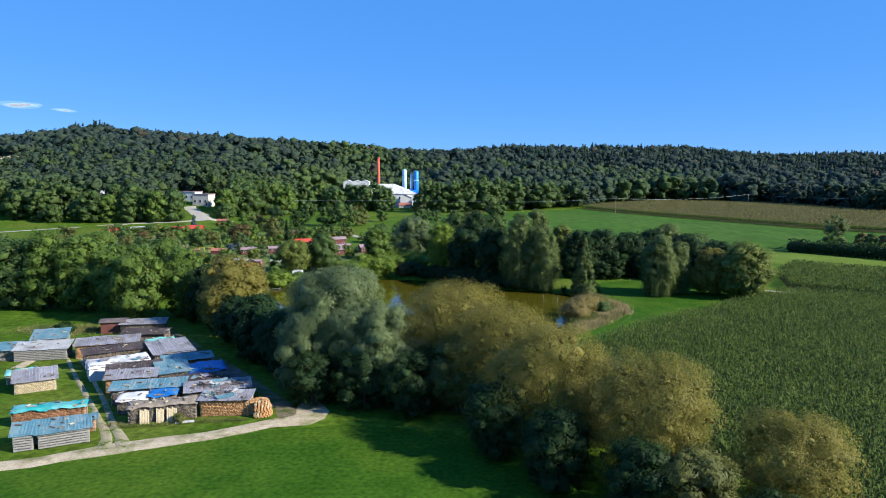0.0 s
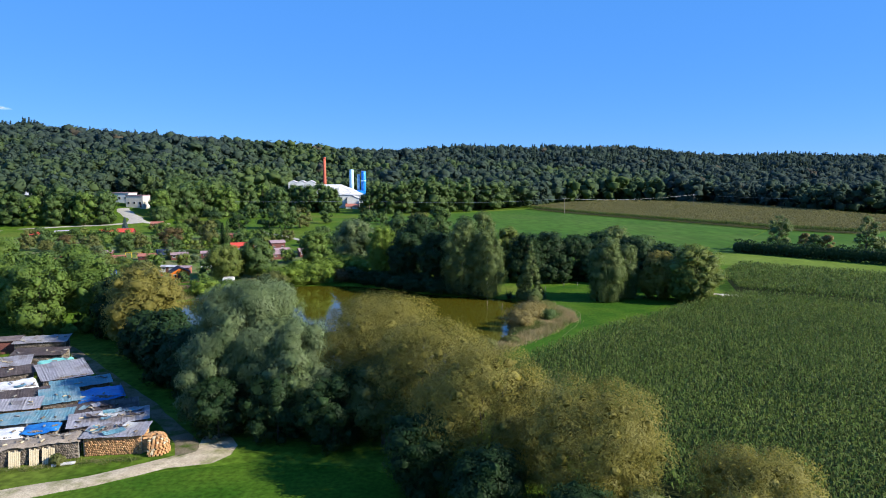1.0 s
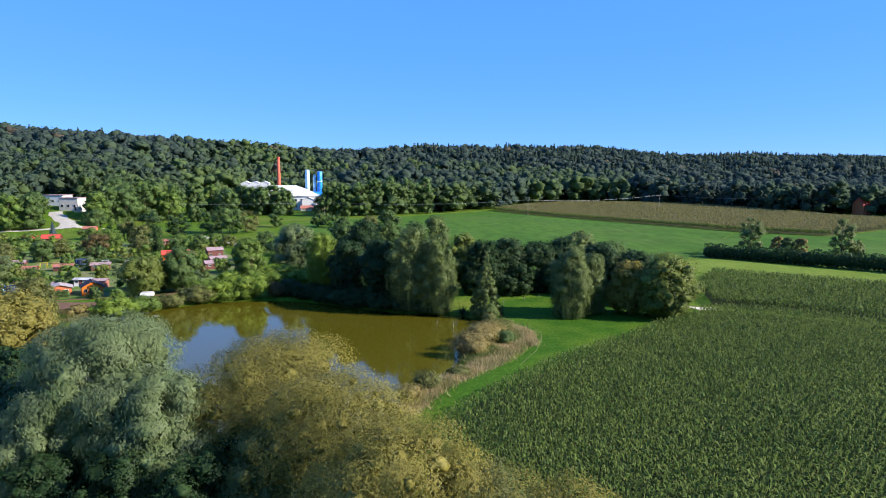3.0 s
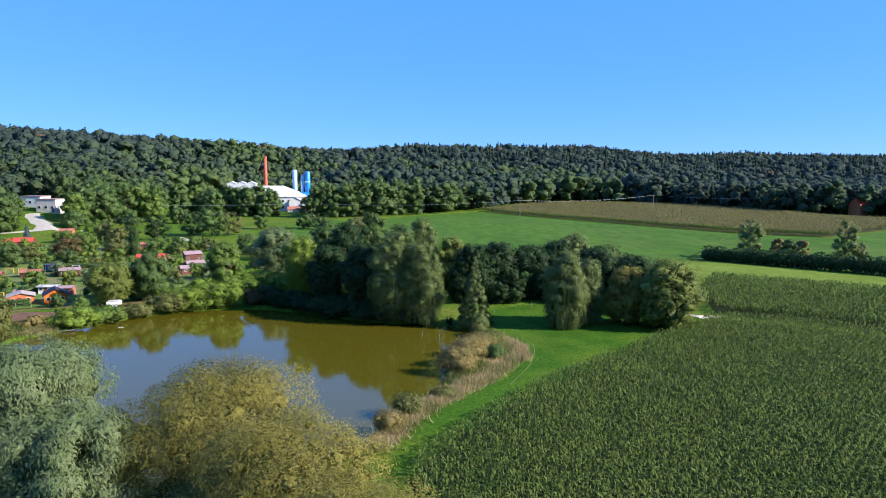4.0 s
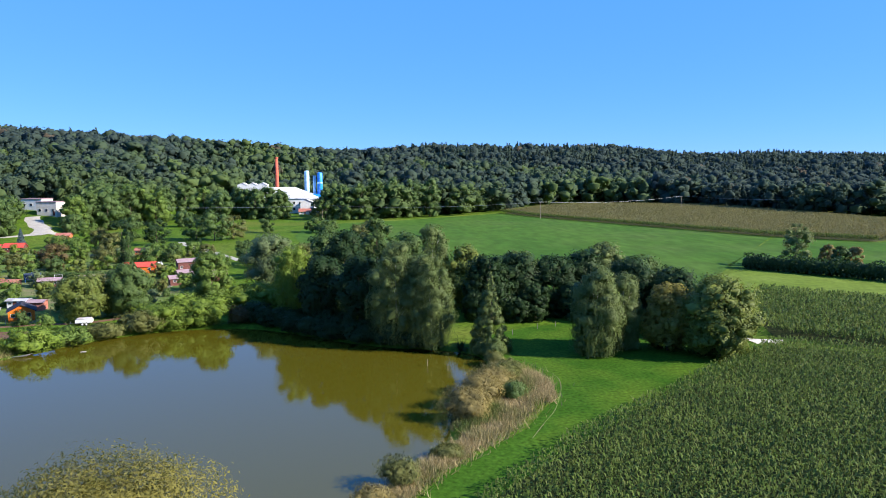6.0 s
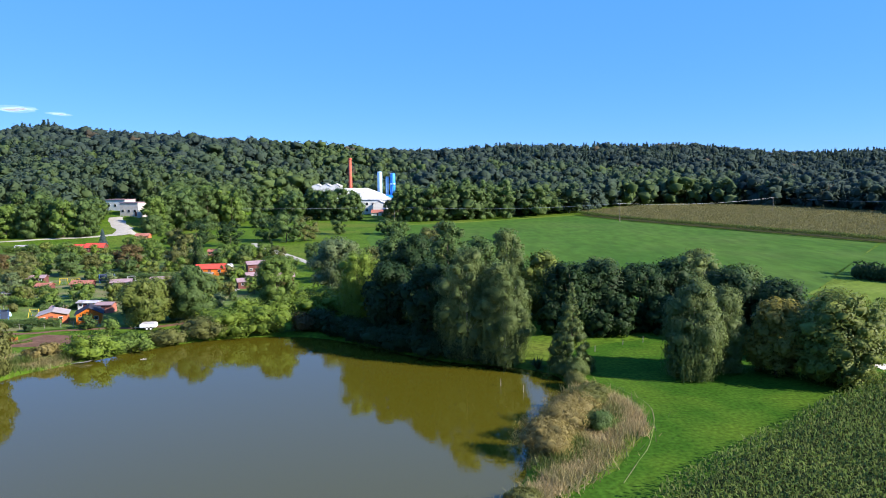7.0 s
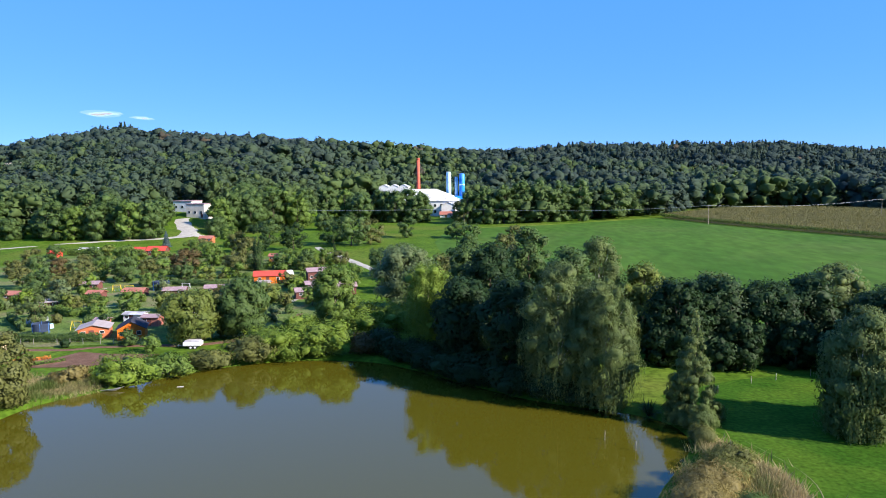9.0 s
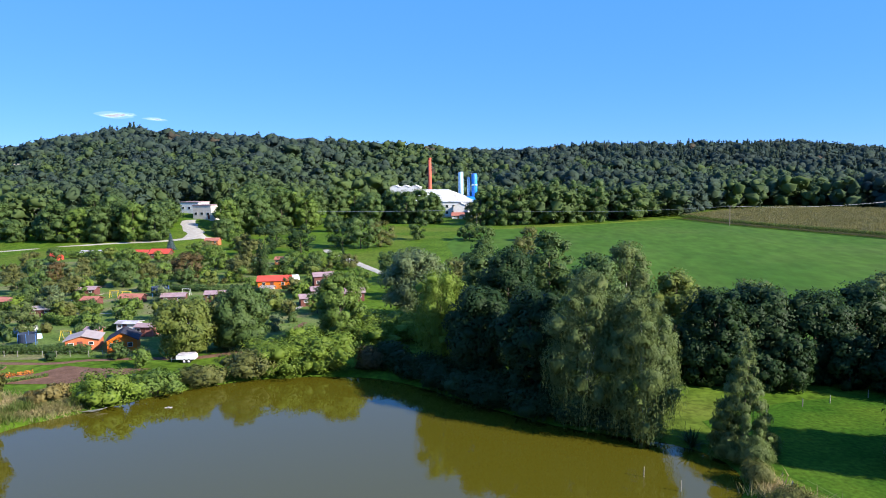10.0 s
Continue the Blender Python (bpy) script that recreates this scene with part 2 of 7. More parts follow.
M["blue_paint"] = material("blue_paint", (0.05, 0.15, 0.4), (0.08, 0.2, 0.5), 0.6, 1.0)

# pond water: murky olive, still, with faint ripples
wm = bpy.data.materials.new("pond_water")
wm.use_nodes = True
wt = wm.node_tree
wb = wt.nodes["Principled BSDF"]
wb.inputs["Base Color"].default_value = (0.066, 0.058, 0.005, 1)
wb.inputs["Roughness"].default_value = 0.03
wb.inputs["IOR"].default_value = 1.52
wg = wt.nodes.new("ShaderNodeNewGeometry")
wno = wt.nodes.new("ShaderNodeTexNoise")
wno.inputs["Scale"].default_value = 1.4
wno.inputs["Detail"].default_value = 3
wt.links.new(wg.outputs["Position"], wno.inputs["Vector"])
wbp = wt.nodes.new("ShaderNodeBump")
wbp.inputs["Distance"].default_value = 0.006
wt.links.new(wno.outputs["Fac"], wbp.inputs["Height"])
wt.links.new(wbp.outputs["Normal"], wb.inputs["Normal"])
M["water"] = wm


# ---- mesh helpers ----
def fast_mesh(name, verts, faces, mat, tone=None, smooth=False, normals=None):
    """A mesh from vertex and face arrays (faces all of one size)."""
    verts = np.asarray(verts, dtype=np.float32).reshape(-1, 3)
    faces = np.asarray(faces, dtype=np.int32)
    me = bpy.data.meshes.new(name)
    k = faces.shape[1]
    me.vertices.add(len(verts))
    me.vertices.foreach_set("co", verts.ravel())
    me.loops.add(faces.size)
    me.loops.foreach_set("vertex_index", faces.ravel())
    me.polygons.add(len(faces))
    me.polygons.foreach_set("loop_start", np.arange(0, faces.size, k, dtype=np.int32))
    if tone is not None:
        at = me.attributes.new("tone", "FLOAT", "POINT")
        at.data.foreach_set("value", np.asarray(tone, dtype=np.float32))
    me.update(calc_edges=True)
    if smooth:
        me.polygons.foreach_set("use_smooth", np.ones(len(faces), dtype=bool))
    if normals is not None:
        nn = np.asarray(normals, dtype=np.float32)
        nn = nn / (np.linalg.norm(nn, axis=1)[:, None] + 1e-9)
        me.polygons.foreach_set("use_smooth", np.ones(len(faces), dtype=bool))
        me.normals_split_custom_set_from_vertices(nn)
    me.materials.append(mat)
    return me


def bm_mesh(name, bm, mat, smooth=False):
    me = bpy.data.meshes.new(name)
    bmesh.ops.recalc_face_normals(bm, faces=bm.faces)
    bm.to_mesh(me)
    bm.free()
    if smooth:
        me.polygons.foreach_set("use_smooth", np.ones(len(me.polygons), dtype=bool))
    me.materials.append(mat)
    return me


def part(name, bm, mat, parent, label="", smooth=False):
    ob = new(name, bm_mesh(name, bm, mat, smooth))
    ob.parent = parent
    if label:
        tagged(ob, label)
    return ob


def part_me(name, me, parent, label=""):
    ob = new(name, me)
    ob.parent = parent
    if label:
        tagged(ob, label)
    return ob


def thing(name, m, label, category, group="", kind=""):
    ob = new(name)
    ob.empty_display_size = 0.3
    ob.matrix_world = m
    return tagged(ob, label, category, group, kind)


def add_box(bm, x0, x1, y0, y1, z0, z1, bevel=0.0):
    r = bmesh.ops.create_cube(bm, size=1.0)
    for v in r["verts"]:
        v.co = Vector(((x0 + x1) / 2 + v.co.x * (x1 - x0), (y0 + y1) / 2 + v.co.y * (y1 - y0), (z0 + z1) / 2 + v.co.z * (z1 - z0)))
    if bevel > 0:
        ed = list({e for v in r["verts"] for e in v.link_edges})
        bmesh.ops.bevel(bm, geom=ed, offset=bevel, segments=1, affect="EDGES")


def box(x0, x1, y0, y1, z0, z1, bevel=0.0):
    bm = bmesh.new()
    add_box(bm, x0, x1, y0, y1, z0, z1, bevel)
    return bm


def add_tube(bm, pts, radii, seg=8):
    """A tapered tube along points."""
    rings = []
    for i, (p, r) in enumerate(zip(pts, radii)):
        p = Vector(p)
        a = Vector(pts[max(0, i - 1)])
        b = Vector(pts[min(len(pts) - 1, i + 1)])
        d = (b - a).normalized()
        u = d.orthogonal().normalized()
        w = d.cross(u)
        rings.append([bm.verts.new(p + r * (math.cos(t) * u + math.sin(t) * w)) for t in [2 * math.pi * k / seg for k in range(seg)]])
    for r0, r1 in zip(rings, rings[1:]):
        best = min(range(seg), key=lambda s: (r0[0].co - r1[s].co).length)
        for k in range(seg):
            bm.faces.new((r0[k], r0[(k + 1) % seg], r1[(k + 1 + best) % seg], r1[(k + best) % seg]))
    bm.faces.new(rings[0])
    bm.faces.new(list(reversed(rings[-1])))


# ---- the lie of the land ----
POND = [(11.4, 113), (14.6, 119.5), (18.5, 127.5), (23.5, 133), (25, 141), (26.5, 152), (30.5, 159), (34.6, 168), (30.5, 175), (17.2, 178.5), (6.7, 186), (-4.8, 195.5), (-12.5, 198.7), (-26.5, 197), (-36.7, 190), (-45.6, 178.5), (-51.5, 172.5), (-51, 160), (-44, 145), (-37, 130), (-29, 116), (-18, 107), (-5, 104), (5, 106.5)]


def smooth_ring(pts, rounds=2):
    for _ in range(rounds):
        out = []
        for i, p in enumerate(pts):
            q = pts[(i + 1) % len(pts)]
            out += [(0.75 * p[0] + 0.25 * q[0], 0.75 * p[1] + 0.25 * q[1]), (0.25 * p[0] + 0.75 * q[0], 0.25 * p[1] + 0.75 * q[1])]
        pts = out
    return pts


POND_RING = np.array(smooth_ring(POND))


def inside(poly, x, y):
    poly = np.asarray(poly, dtype=float)
    x, y = np.asarray(x, dtype=float), np.asarray(y, dtype=float)
    res = np.zeros(x.shape, dtype=bool)
    j = len(poly) - 1
    for i in range(len(poly)):
        xi, yi = poly[i]
        xj, yj = poly[j]
        if yi != yj:
            hit = ((yi > y) != (yj > y)) & (x < (xj - xi) * (y - yi) / (yj - yi) + xi)
            res ^= hit
        j = i
    return res


def shore_distance(x, y):
    """Distance to the pond's shore, negative on the water."""
    x, y = np.asarray(x, dtype=float), np.asarray(y, dtype=float)
    best = np.full(x.shape, 1e9)
    for i in range(len(POND_RING)):
        ax, ay = POND_RING[i]
        bx, by = POND_RING[(i + 1) % len(POND_RING)]
        dx, dy = bx - ax, by - ay
        t = np.clip(((x - ax) * dx + (y - ay) * dy) / (dx * dx + dy * dy), 0, 1)
        best = np.minimum(best, np.hypot(x - ax - t * dx, y - ay - t * dy))
    return np.where(inside(POND_RING, x, y), -best, best)


# ridge of the wooded hills, by the bearing from the origin: tangent, skyline, depth, foot of the slope
RIDGE_T = [-1.20, -0.85, -0.69, -0.64, -0.56, -0.486, -0.40, -0.25, -0.15, -0.052, 0.013, 0.095, 0.22, 0.34, 0.42, 0.50, 0.57, 0.64, 0.83, 1.2]
RIDGE_E = [0.031, 0.041, 0.046, 0.054, 0.0655, 0.0705, 0.0606, 0.0532, 0.049, 0.0377, 0.036, 0.041, 0.041, 0.041, 0.0344, 0.0295, 0.032, 0.0295, 0.028, 0.023]
DEPTH_T = [-1.2, -0.25, -0.1, 0.1, 0.45, 1.2]
DEPTH_Y = [700, 700, 770, 900, 1000, 1000]
FOOT_T = [-1.2, -0.34, -0.27, -0.2, -0.08, 0.02, 0.15, 0.32, 0.55, 0.75, 1.2]
FOOT_Y = [360, 368, 450, 560, 640, 580, 560, 600, 560, 460, 430]


def land(x, y):
    """Height of the ground."""
    x, y = np.asarray(x, dtype=float), np.asarray(y, dtype=float)
    base = 0.5 + 0.0135 * np.clip(y - 215, 0, 600)
    t = x / np.maximum(y, 60.0)
    yr = np.interp(t, DEPTH_T, DEPTH_Y)
    yf = np.interp(t, FOOT_T, FOOT_Y)
    zr = 30.4 + np.interp(t, RIDGE_T, RIDGE_E) * yr - 20.0
    u = np.clip((y - yf) / (yr - yf), 0, 1)
    s = u * u * (3 - 2 * u) * 0.5 + u * 0.5
    z = base + np.maximum(zr - base, 0) * s
    z = z - np.clip(y - yr - 60, 0, 1500) * 0.03
    near = (x > -90) & (x < 80) & (y > 80) & (y < 230)
    if np.any(near):
        d = shore_distance(x, y)
        k = np.clip((2.2 - d) / 5.0, 0, 1)
        z = np.where(near, z + (-1.6 - z) * np.clip(k * k * (3 - 2 * k), 0, 1), z)
    return z


def lz(x, y):
    return float(land(np.array([x]), np.array([y]))[0])


def drape(name, poly, mat, step=6.0, lift=0.05, label="", category="", kind="structure"):
    """A patch of ground cover laid over the land within a polygon."""
    bm = bmesh.new()
    f = bm.faces.new([bm.verts.new((p[0], p[1], 0)) for p in poly])
    xs, ys = [p[0] for p in poly], [p[1] for p in poly]
    for axis, lo, hi in ((0, min(xs), max(xs)), (1, min(ys), max(ys))):
        c = lo + step
        while c < hi:
            co = (c, 0, 0) if axis == 0 else (0, c, 0)
            no = (1, 0, 0) if axis == 0 else (0, 1, 0)
            bmesh.ops.bisect_plane(bm, geom=bm.verts[:] + bm.edges[:] + bm.faces[:], dist=1e-4, plane_co=co, plane_no=no)
            c += step
    bm.verts.ensure_lookup_table()
    z = land(np.array([v.co.x for v in bm.verts]), np.array([v.co.y for v in bm.verts]))
    for v, h in zip(bm.verts, z):
        v.co.z = h + lift
    for f in bm.faces:
        if f.normal.z < 0:
            f.normal_flip()
    me = bpy.data.meshes.new(name)
    bm.to_mesh(me)
    bm.free()
    me.materials.append(mat)
    return tagged(new(name, me), label, category, "", kind)


def ribbon(name, pts, widths, mat, lift=0.09, label="", category="path"):
    """A track along points with soft uneven edges."""
    rng = np.random.default_rng(len(pts) * 7 + int(abs(pts[0][0])))
    fine = []
    for i in range(len(pts) - 1):
        p0 = Vector(pts[max(0, i - 1)])
        p1, p2 = Vector(pts[i]), Vector(pts[i + 1])
        p3 = Vector(pts[min(len(pts) - 1, i + 2)])
        n = max(2, int((p2 - p1).length / 1.5))
        for k in range(n):
            t = k / n
            q = 0.5 * ((2 * p1) + (p2 - p0) * t + (2 * p0 - 5 * p1 + 4 * p2 - p3) * t * t + (3 * p1 - p0 - 3 * p2 + p3) * t ** 3)
            fine.append((q.x, q.y, widths[i] + (widths[i + 1] - widths[i]) * t))
    fine.append((pts[-1][0], pts[-1][1], widths[-1]))
    fine = np.array(fine)
    d = np.gradient(fine[:, :2], axis=0)
    d /= np.linalg.norm(d, axis=1)[:, None] + 1e-9
    nrm = np.stack([-d[:, 1], d[:, 0]], axis=1)
    half = fine[:, 2] / 2
    cols = []
    for s in (-1.0, -0.5, 0.0, 0.5, 1.0):
        j = np.convolve(rng.uniform(0.7, 1.25, len(fine) + 2), [0.25, 0.5, 0.25], 'valid') if abs(s) == 1 else 1.0
        cols.append(fine[:, :2] + nrm * (half * s * j)[:, None])
    v = np.concatenate([np.stack(c, axis=0) for c in cols])
    n = len(fine)
    z = land(v[:, 0], v[:, 1]) + lift
    z[:n] -= lift + 0.02
    z[-n:] -= lift + 0.02
    v = np.column_stack([v, z])
    faces = [(c * n + i, c * n + i + 1, (c + 1) * n + i + 1, (c + 1) * n + i) for c in range(4) for i in range(n - 1)]
    return tagged(new(name, fast_mesh(name, v, np.array(faces)[:, ::-1], mat)), label, category, "", "structure")


def axis_steps(lo, a, b, hi, fine, grow):
    """Steps that are fine between a and b and widen outwards."""
    mid = list(np.arange(a, b + fine / 2, fine))
    out, s, c = [], fine, mid[-1]
    while c < hi:
        s = min(s * grow, 400)
        c += s
        out.append(c)
    left, s, c = [], fine, mid[0]
    while c > lo:
        s = min(s * grow, 400)
        c -= s
        left.append(c)
    return np.array(left[::-1] + mid + out)


gx = axis_steps(-4200, -62, 44, 4200, 1.3, 1.06)
gy = axis_steps(-2600, 96, 206, 4600, 1.3, 1.055)
GX, GY = np.meshgrid(gx, gy)
GZ = land(GX, GY)
nx, ny = len(gx), len(gy)
ii = np.arange(nx * ny).reshape(ny, nx)
gf = np.stack([ii[:-1, :-1], ii[:-1, 1:], ii[1:, 1:], ii[1:, :-1]], axis=-1).reshape(-1, 4)
ground = tagged(new("ground", fast_mesh("ground", np.stack([GX, GY, GZ], axis=-1), gf, M["grass"], smooth=True)), "grassy valley ground rising into wooded hills", "ground", "", "structure")

bm = bmesh.new()
bm.faces.new([bm.verts.new((p[0] + 0.035 * (p[0] + 8), p[1] + 0.035 * (p[1] - 150), 0)) for p in POND_RING])
water = tagged(new("water", bm_mesh("water", bm, M["water"])), "still olive-green pond water mirroring the trees", "pond", "", "structure")

# ---- ground covers ----
CORN = [(17, 103), (18.8, 107), (22.5, 113), (29.5, 121.3), (38.3, 130), (48, 138.8), (64, 152), (78, 163.3), (84, 168.6), (88.5, 169), (97.5, 163.5), (108.8, 153), (140, 124), (190, 70), (180, 10), (60, 5), (40, 30), (33, 58), (24, 80), (17.5, 97)]
CORN_FAR = [(90, 177), (100, 168), (112, 157), (148, 123), (215, 60), (260, 100), (200, 150), (143.9, 195), (128.7, 210), (114, 221.7), (100, 205)]
BROWN = [(104, 520), (112, 495), (128, 462), (161, 407), (195, 351), (225, 325), (330, 380), (300, 430), (290, 500), (268, 562), (192, 600), (140, 565)]
drape("meadow", [(-75, 60), (-45, 66), (-40.6, 68.7), (-30.6, 73), (-20.5, 78.2), (-12, 80), (0, 78), (20, 60), (33, 40), (40, 10), (-120, 10), (-120, 60)], M["meadow"], 8, 0.03, "bright green mown meadow in front of the wood yard", "meadow")
drape("meadow", [(11, 106), (17, 104), (22.6, 113.3), (29.6, 121.6), (38.4, 130.3), (48.1, 139.1), (64.1, 152.3), (78.1, 163.6), (84, 169), (84, 178), (74, 190), (60, 195), (46, 190), (34, 182), (35, 174), (42, 160), (41, 148), (34, 136), (24, 126)], M["meadow"], 5, 0.03, "bright green grass strip beside the pond", "meadow")
drape("field", [(-20, 445), (30, 466), (100, 517), (125, 458), (161, 404), (193, 349), (128, 264), (105, 235), (60, 222), (20, 240), (-5, 300), (-20, 380)], M["field_green"], 14, 0.05, "wide smooth green crop field", "field")
drape("field", [(195, 349), (225, 322), (330, 378), (420, 330), (300, 190), (170, 225), (131, 262), (128, 266)], M["field_green"], 14, 0.05, "green field behind the hedge", "field")
drape("mown_strip", [(115, 223.5), (128.7, 212), (143.9, 197), (200, 152), (260, 102), (300, 150), (164.6, 221.5), (147.5, 239.5), (131, 257), (118, 250), (106, 238)], M["mown"], 10, 0.07, "light yellow-green mown grass strip", "field")
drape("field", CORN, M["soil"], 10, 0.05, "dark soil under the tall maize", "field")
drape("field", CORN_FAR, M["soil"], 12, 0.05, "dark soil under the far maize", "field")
drape("field", BROWN, M["stubble"], 16, 0.09, "soil under the ripening maize", "field")
drape("garden_bed", [(-62, 199.5), (-56, 198.5), (-47, 199), (-50, 194), (-55.5, 190), (-66, 189)], M["garden_soil"], 3, 0.06, "bare reddish dug garden bed", "garden bed")

# ---- tracks ----
ribbon("concrete_pad", [(83.6, 173.6), (86.0, 173.8), (88.4, 173.2)], [3.2, 3.6, 3.2], M["cream"], 0.14, "pale concrete pad at the maize corner", "pad")
ribbon("gravel_track", [(-62, 64.5), (-45.2, 68.4), (-40.6, 70.5), (-35.5, 73), (-30.6, 75), (-25.1, 77.6), (-20.8, 80.4), (-17.6, 82.0), (-16.4, 84.6), (-17.6, 88.0)], [3.0, 3.0, 3.2, 3.8, 3.2, 3.0, 3.6, 5.2, 4.6, 3.0], M["gravel"], 0.08, "pale gravel farm track")
ribbon("wheel_rut", [(-37.2, 72.4), (-38.3, 75.9), (-41.9, 81.4), (-45.2, 86.4), (-48.5, 91.1), (-55.9, 101.8), (-63.5, 113.4)], [2.2, 1.3, 0.95, 0.8, 0.75, 0.7, 0.6], M["rut"], 0.10, "pale worn wheel rut in the grass")
ribbon("wheel_rut", [(-35.4, 73.0), (-36.7, 75.9), (-39.8, 80.4), (-43.0, 85.7), (-46.4, 91.1), (-54.6, 103.3), (-62.2, 114.5)], [2.2, 1.3, 0.95, 0.8, 0.75, 0.7, 0.6], M["rut"], 0.105, "pale worn wheel rut in the grass")
ribbon("gravel_track", [(-18.8, 81.2), (-20.4, 86), (-25.2, 93.4), (-31.4, 102.4), (-39.0, 112.2), (-49.0, 125.3), (-57, 135)], [3.4, 3.0, 2.4, 2.2, 2.2, 2.0, 2.0], M["earth_track"], 0.07, "worn earth track along the wood stacks")
ribbon("gravel_track", [(-66, 104), (-66, 117), (-60, 121), (-50, 124)], [2.0, 2.4, 2.2, 1.6], M["gravel"], 0.07, "pale gravel strip between the wood sheds")
ribbon("lane", [(-250, 300), (-222, 330), (-204, 350), (-190, 366), (-168.9, 376), (-146, 383), (-134, 392), (-122, 402)], [3.5, 3.5, 3.5, 3.5, 3.5, 4.5, 6, 4], M["paved"], 0.12, "pale gravel lane past the gardens", "road")
ribbon("drive", [(-135, 390), (-138.5, 398), (-146, 410), (-153, 421), (-158, 431)], [11, 8.5, 8.5, 8, 7], M["paved"], 0.14, "pale paved drive up to the white buildings", "road")
ribbon("lane", [(-66, 362), (-59.3, 348), (-47.9, 330), (-37, 312), (-30, 300)], [3, 3.2, 3.6, 3.6, 3], M["paved"], 0.12, "pale gravel lane beside the allotments", "road")
ribbon("garden_path", [(-86, 200), (-67, 200.5), (-60.9, 203), (-52, 205), (-43.5, 206), (-36, 212), (-33.5, 220), (-33, 234)], [1.6, 1.6, 1.6, 1.8, 2.2, 2.6, 2.2, 1.8], M["garden_soil"], 0.09, "bare earth path along the garden fences")
ribbon("garden_path", [(-40, 245), (-39, 256), (-42, 270), (-46, 285)], [1.6, 1.6, 1.6, 1.6], M["paved"], 0.09, "pale path between the garden cabins")
ribbon("field_path", [(83, 176), (86, 174.2), (90, 173.4)], [2.6, 3.0, 2.6], M["paved"], 0.12, "pale sandy end of a field path")
ribbon("field_path", [(88, 174), (98, 165), (110, 154.5), (145, 122), (205, 62)], [1.8, 1.8, 1.8, 1.8, 1.8], M["mown"], 0.10, "grassy path between two maize fields")
ribbon("trodden_path", [(34, 133), (37, 138.4), (39.5, 143), (42.6, 151.9), (43, 158), (40, 166)], [0.22, 0.2, 0.26, 0.24, 0.2, 0.16], M["garden_grass"], 0.045, "faint trodden line in the grass")
ribbon("field_edge", [(-15, 446), (3.7, 455), (33, 470), (65, 492), (101, 518)], [2.5, 2.5, 2.5, 2.5, 2], M["mown"], 0.13, "pale grass edge under the wood")


# ---- plants ----
def leaf_quads(rng, c, out, size, aspect=0.55, jitter=0.7, hang=0.0):
    """Small leaf sprays at points c: bent away from out, some hanging down."""
    n = len(c)
    nrm = out + rng.normal(0, jitter, (n, 3))
    nrm /= np.linalg.norm(nrm, axis=1)[:, None] + 1e-9
    a = rng.normal(0, 1, (n, 3))
    a[:, 2] -= hang * 4
    a -= nrm * np.sum(a * nrm, axis=1)[:, None]
    a /= np.linalg.norm(a, axis=1)[:, None] + 1e-9
    b = np.cross(nrm, a)
    s = size * rng.uniform(0.6, 1.35, n)[:, None]
    a, b = a * s * 0.5, b * s * 0.5 * aspect
    k = rng.uniform(-0.5, 0.5, n)[:, None]
    v = np.stack([c - a * (0.8 + k * 0.4) + b, c - a * (0.8 - k * 0.4) - b, c + a * 1.15], axis=1)
    return v.reshape(-1, 3), np.arange(n * 3).reshape(-1, 3)


def ball(level):
    """Vertices and triangles of a unit ball."""
    bm = bmesh.new()
    bmesh.ops.create_icosphere(bm, subdivisions=level, radius=1.0)
    bm.verts.ensure_lookup_table()
    v = np.array([q.co[:] for q in bm.verts])
    f = np.array([[q.index for q in p.verts] for p in bm.faces])
    bm.free()
    return v, f


BALL_1, BALL_2 = ball(1), ball(2)


def clump_masses(rng, cc, cr, ballmesh, rough=0.22, flat=0.8):
    """The uneven inner mass of each leaf clump."""
    bv, bf = ballmesh
    n, m = len(cc), len(bv)
    j = 1 + rng.normal(0, rough, (n, m, 1))
    v = cc[:, None, :] + bv[None] * j * (cr[:, None, None] * np.array([1, 1, flat]))
    f = bf[None] + (np.arange(n) * m)[:, None, None]
    return v.reshape(-1, 3), f.reshape(-1, 3)


def spaced(rng, count, place):
    """Places kept well apart: of several tries, the one farthest from those before."""
    pts = [place(1)[0]]
    for _ in range(count - 1):
        c = place(9)
        d = np.min(np.linalg.norm(c[:, None, :] - np.array(pts)[None], axis=2), axis=1)
        pts.append(c[int(np.argmax(d))])
    return np.array(pts)


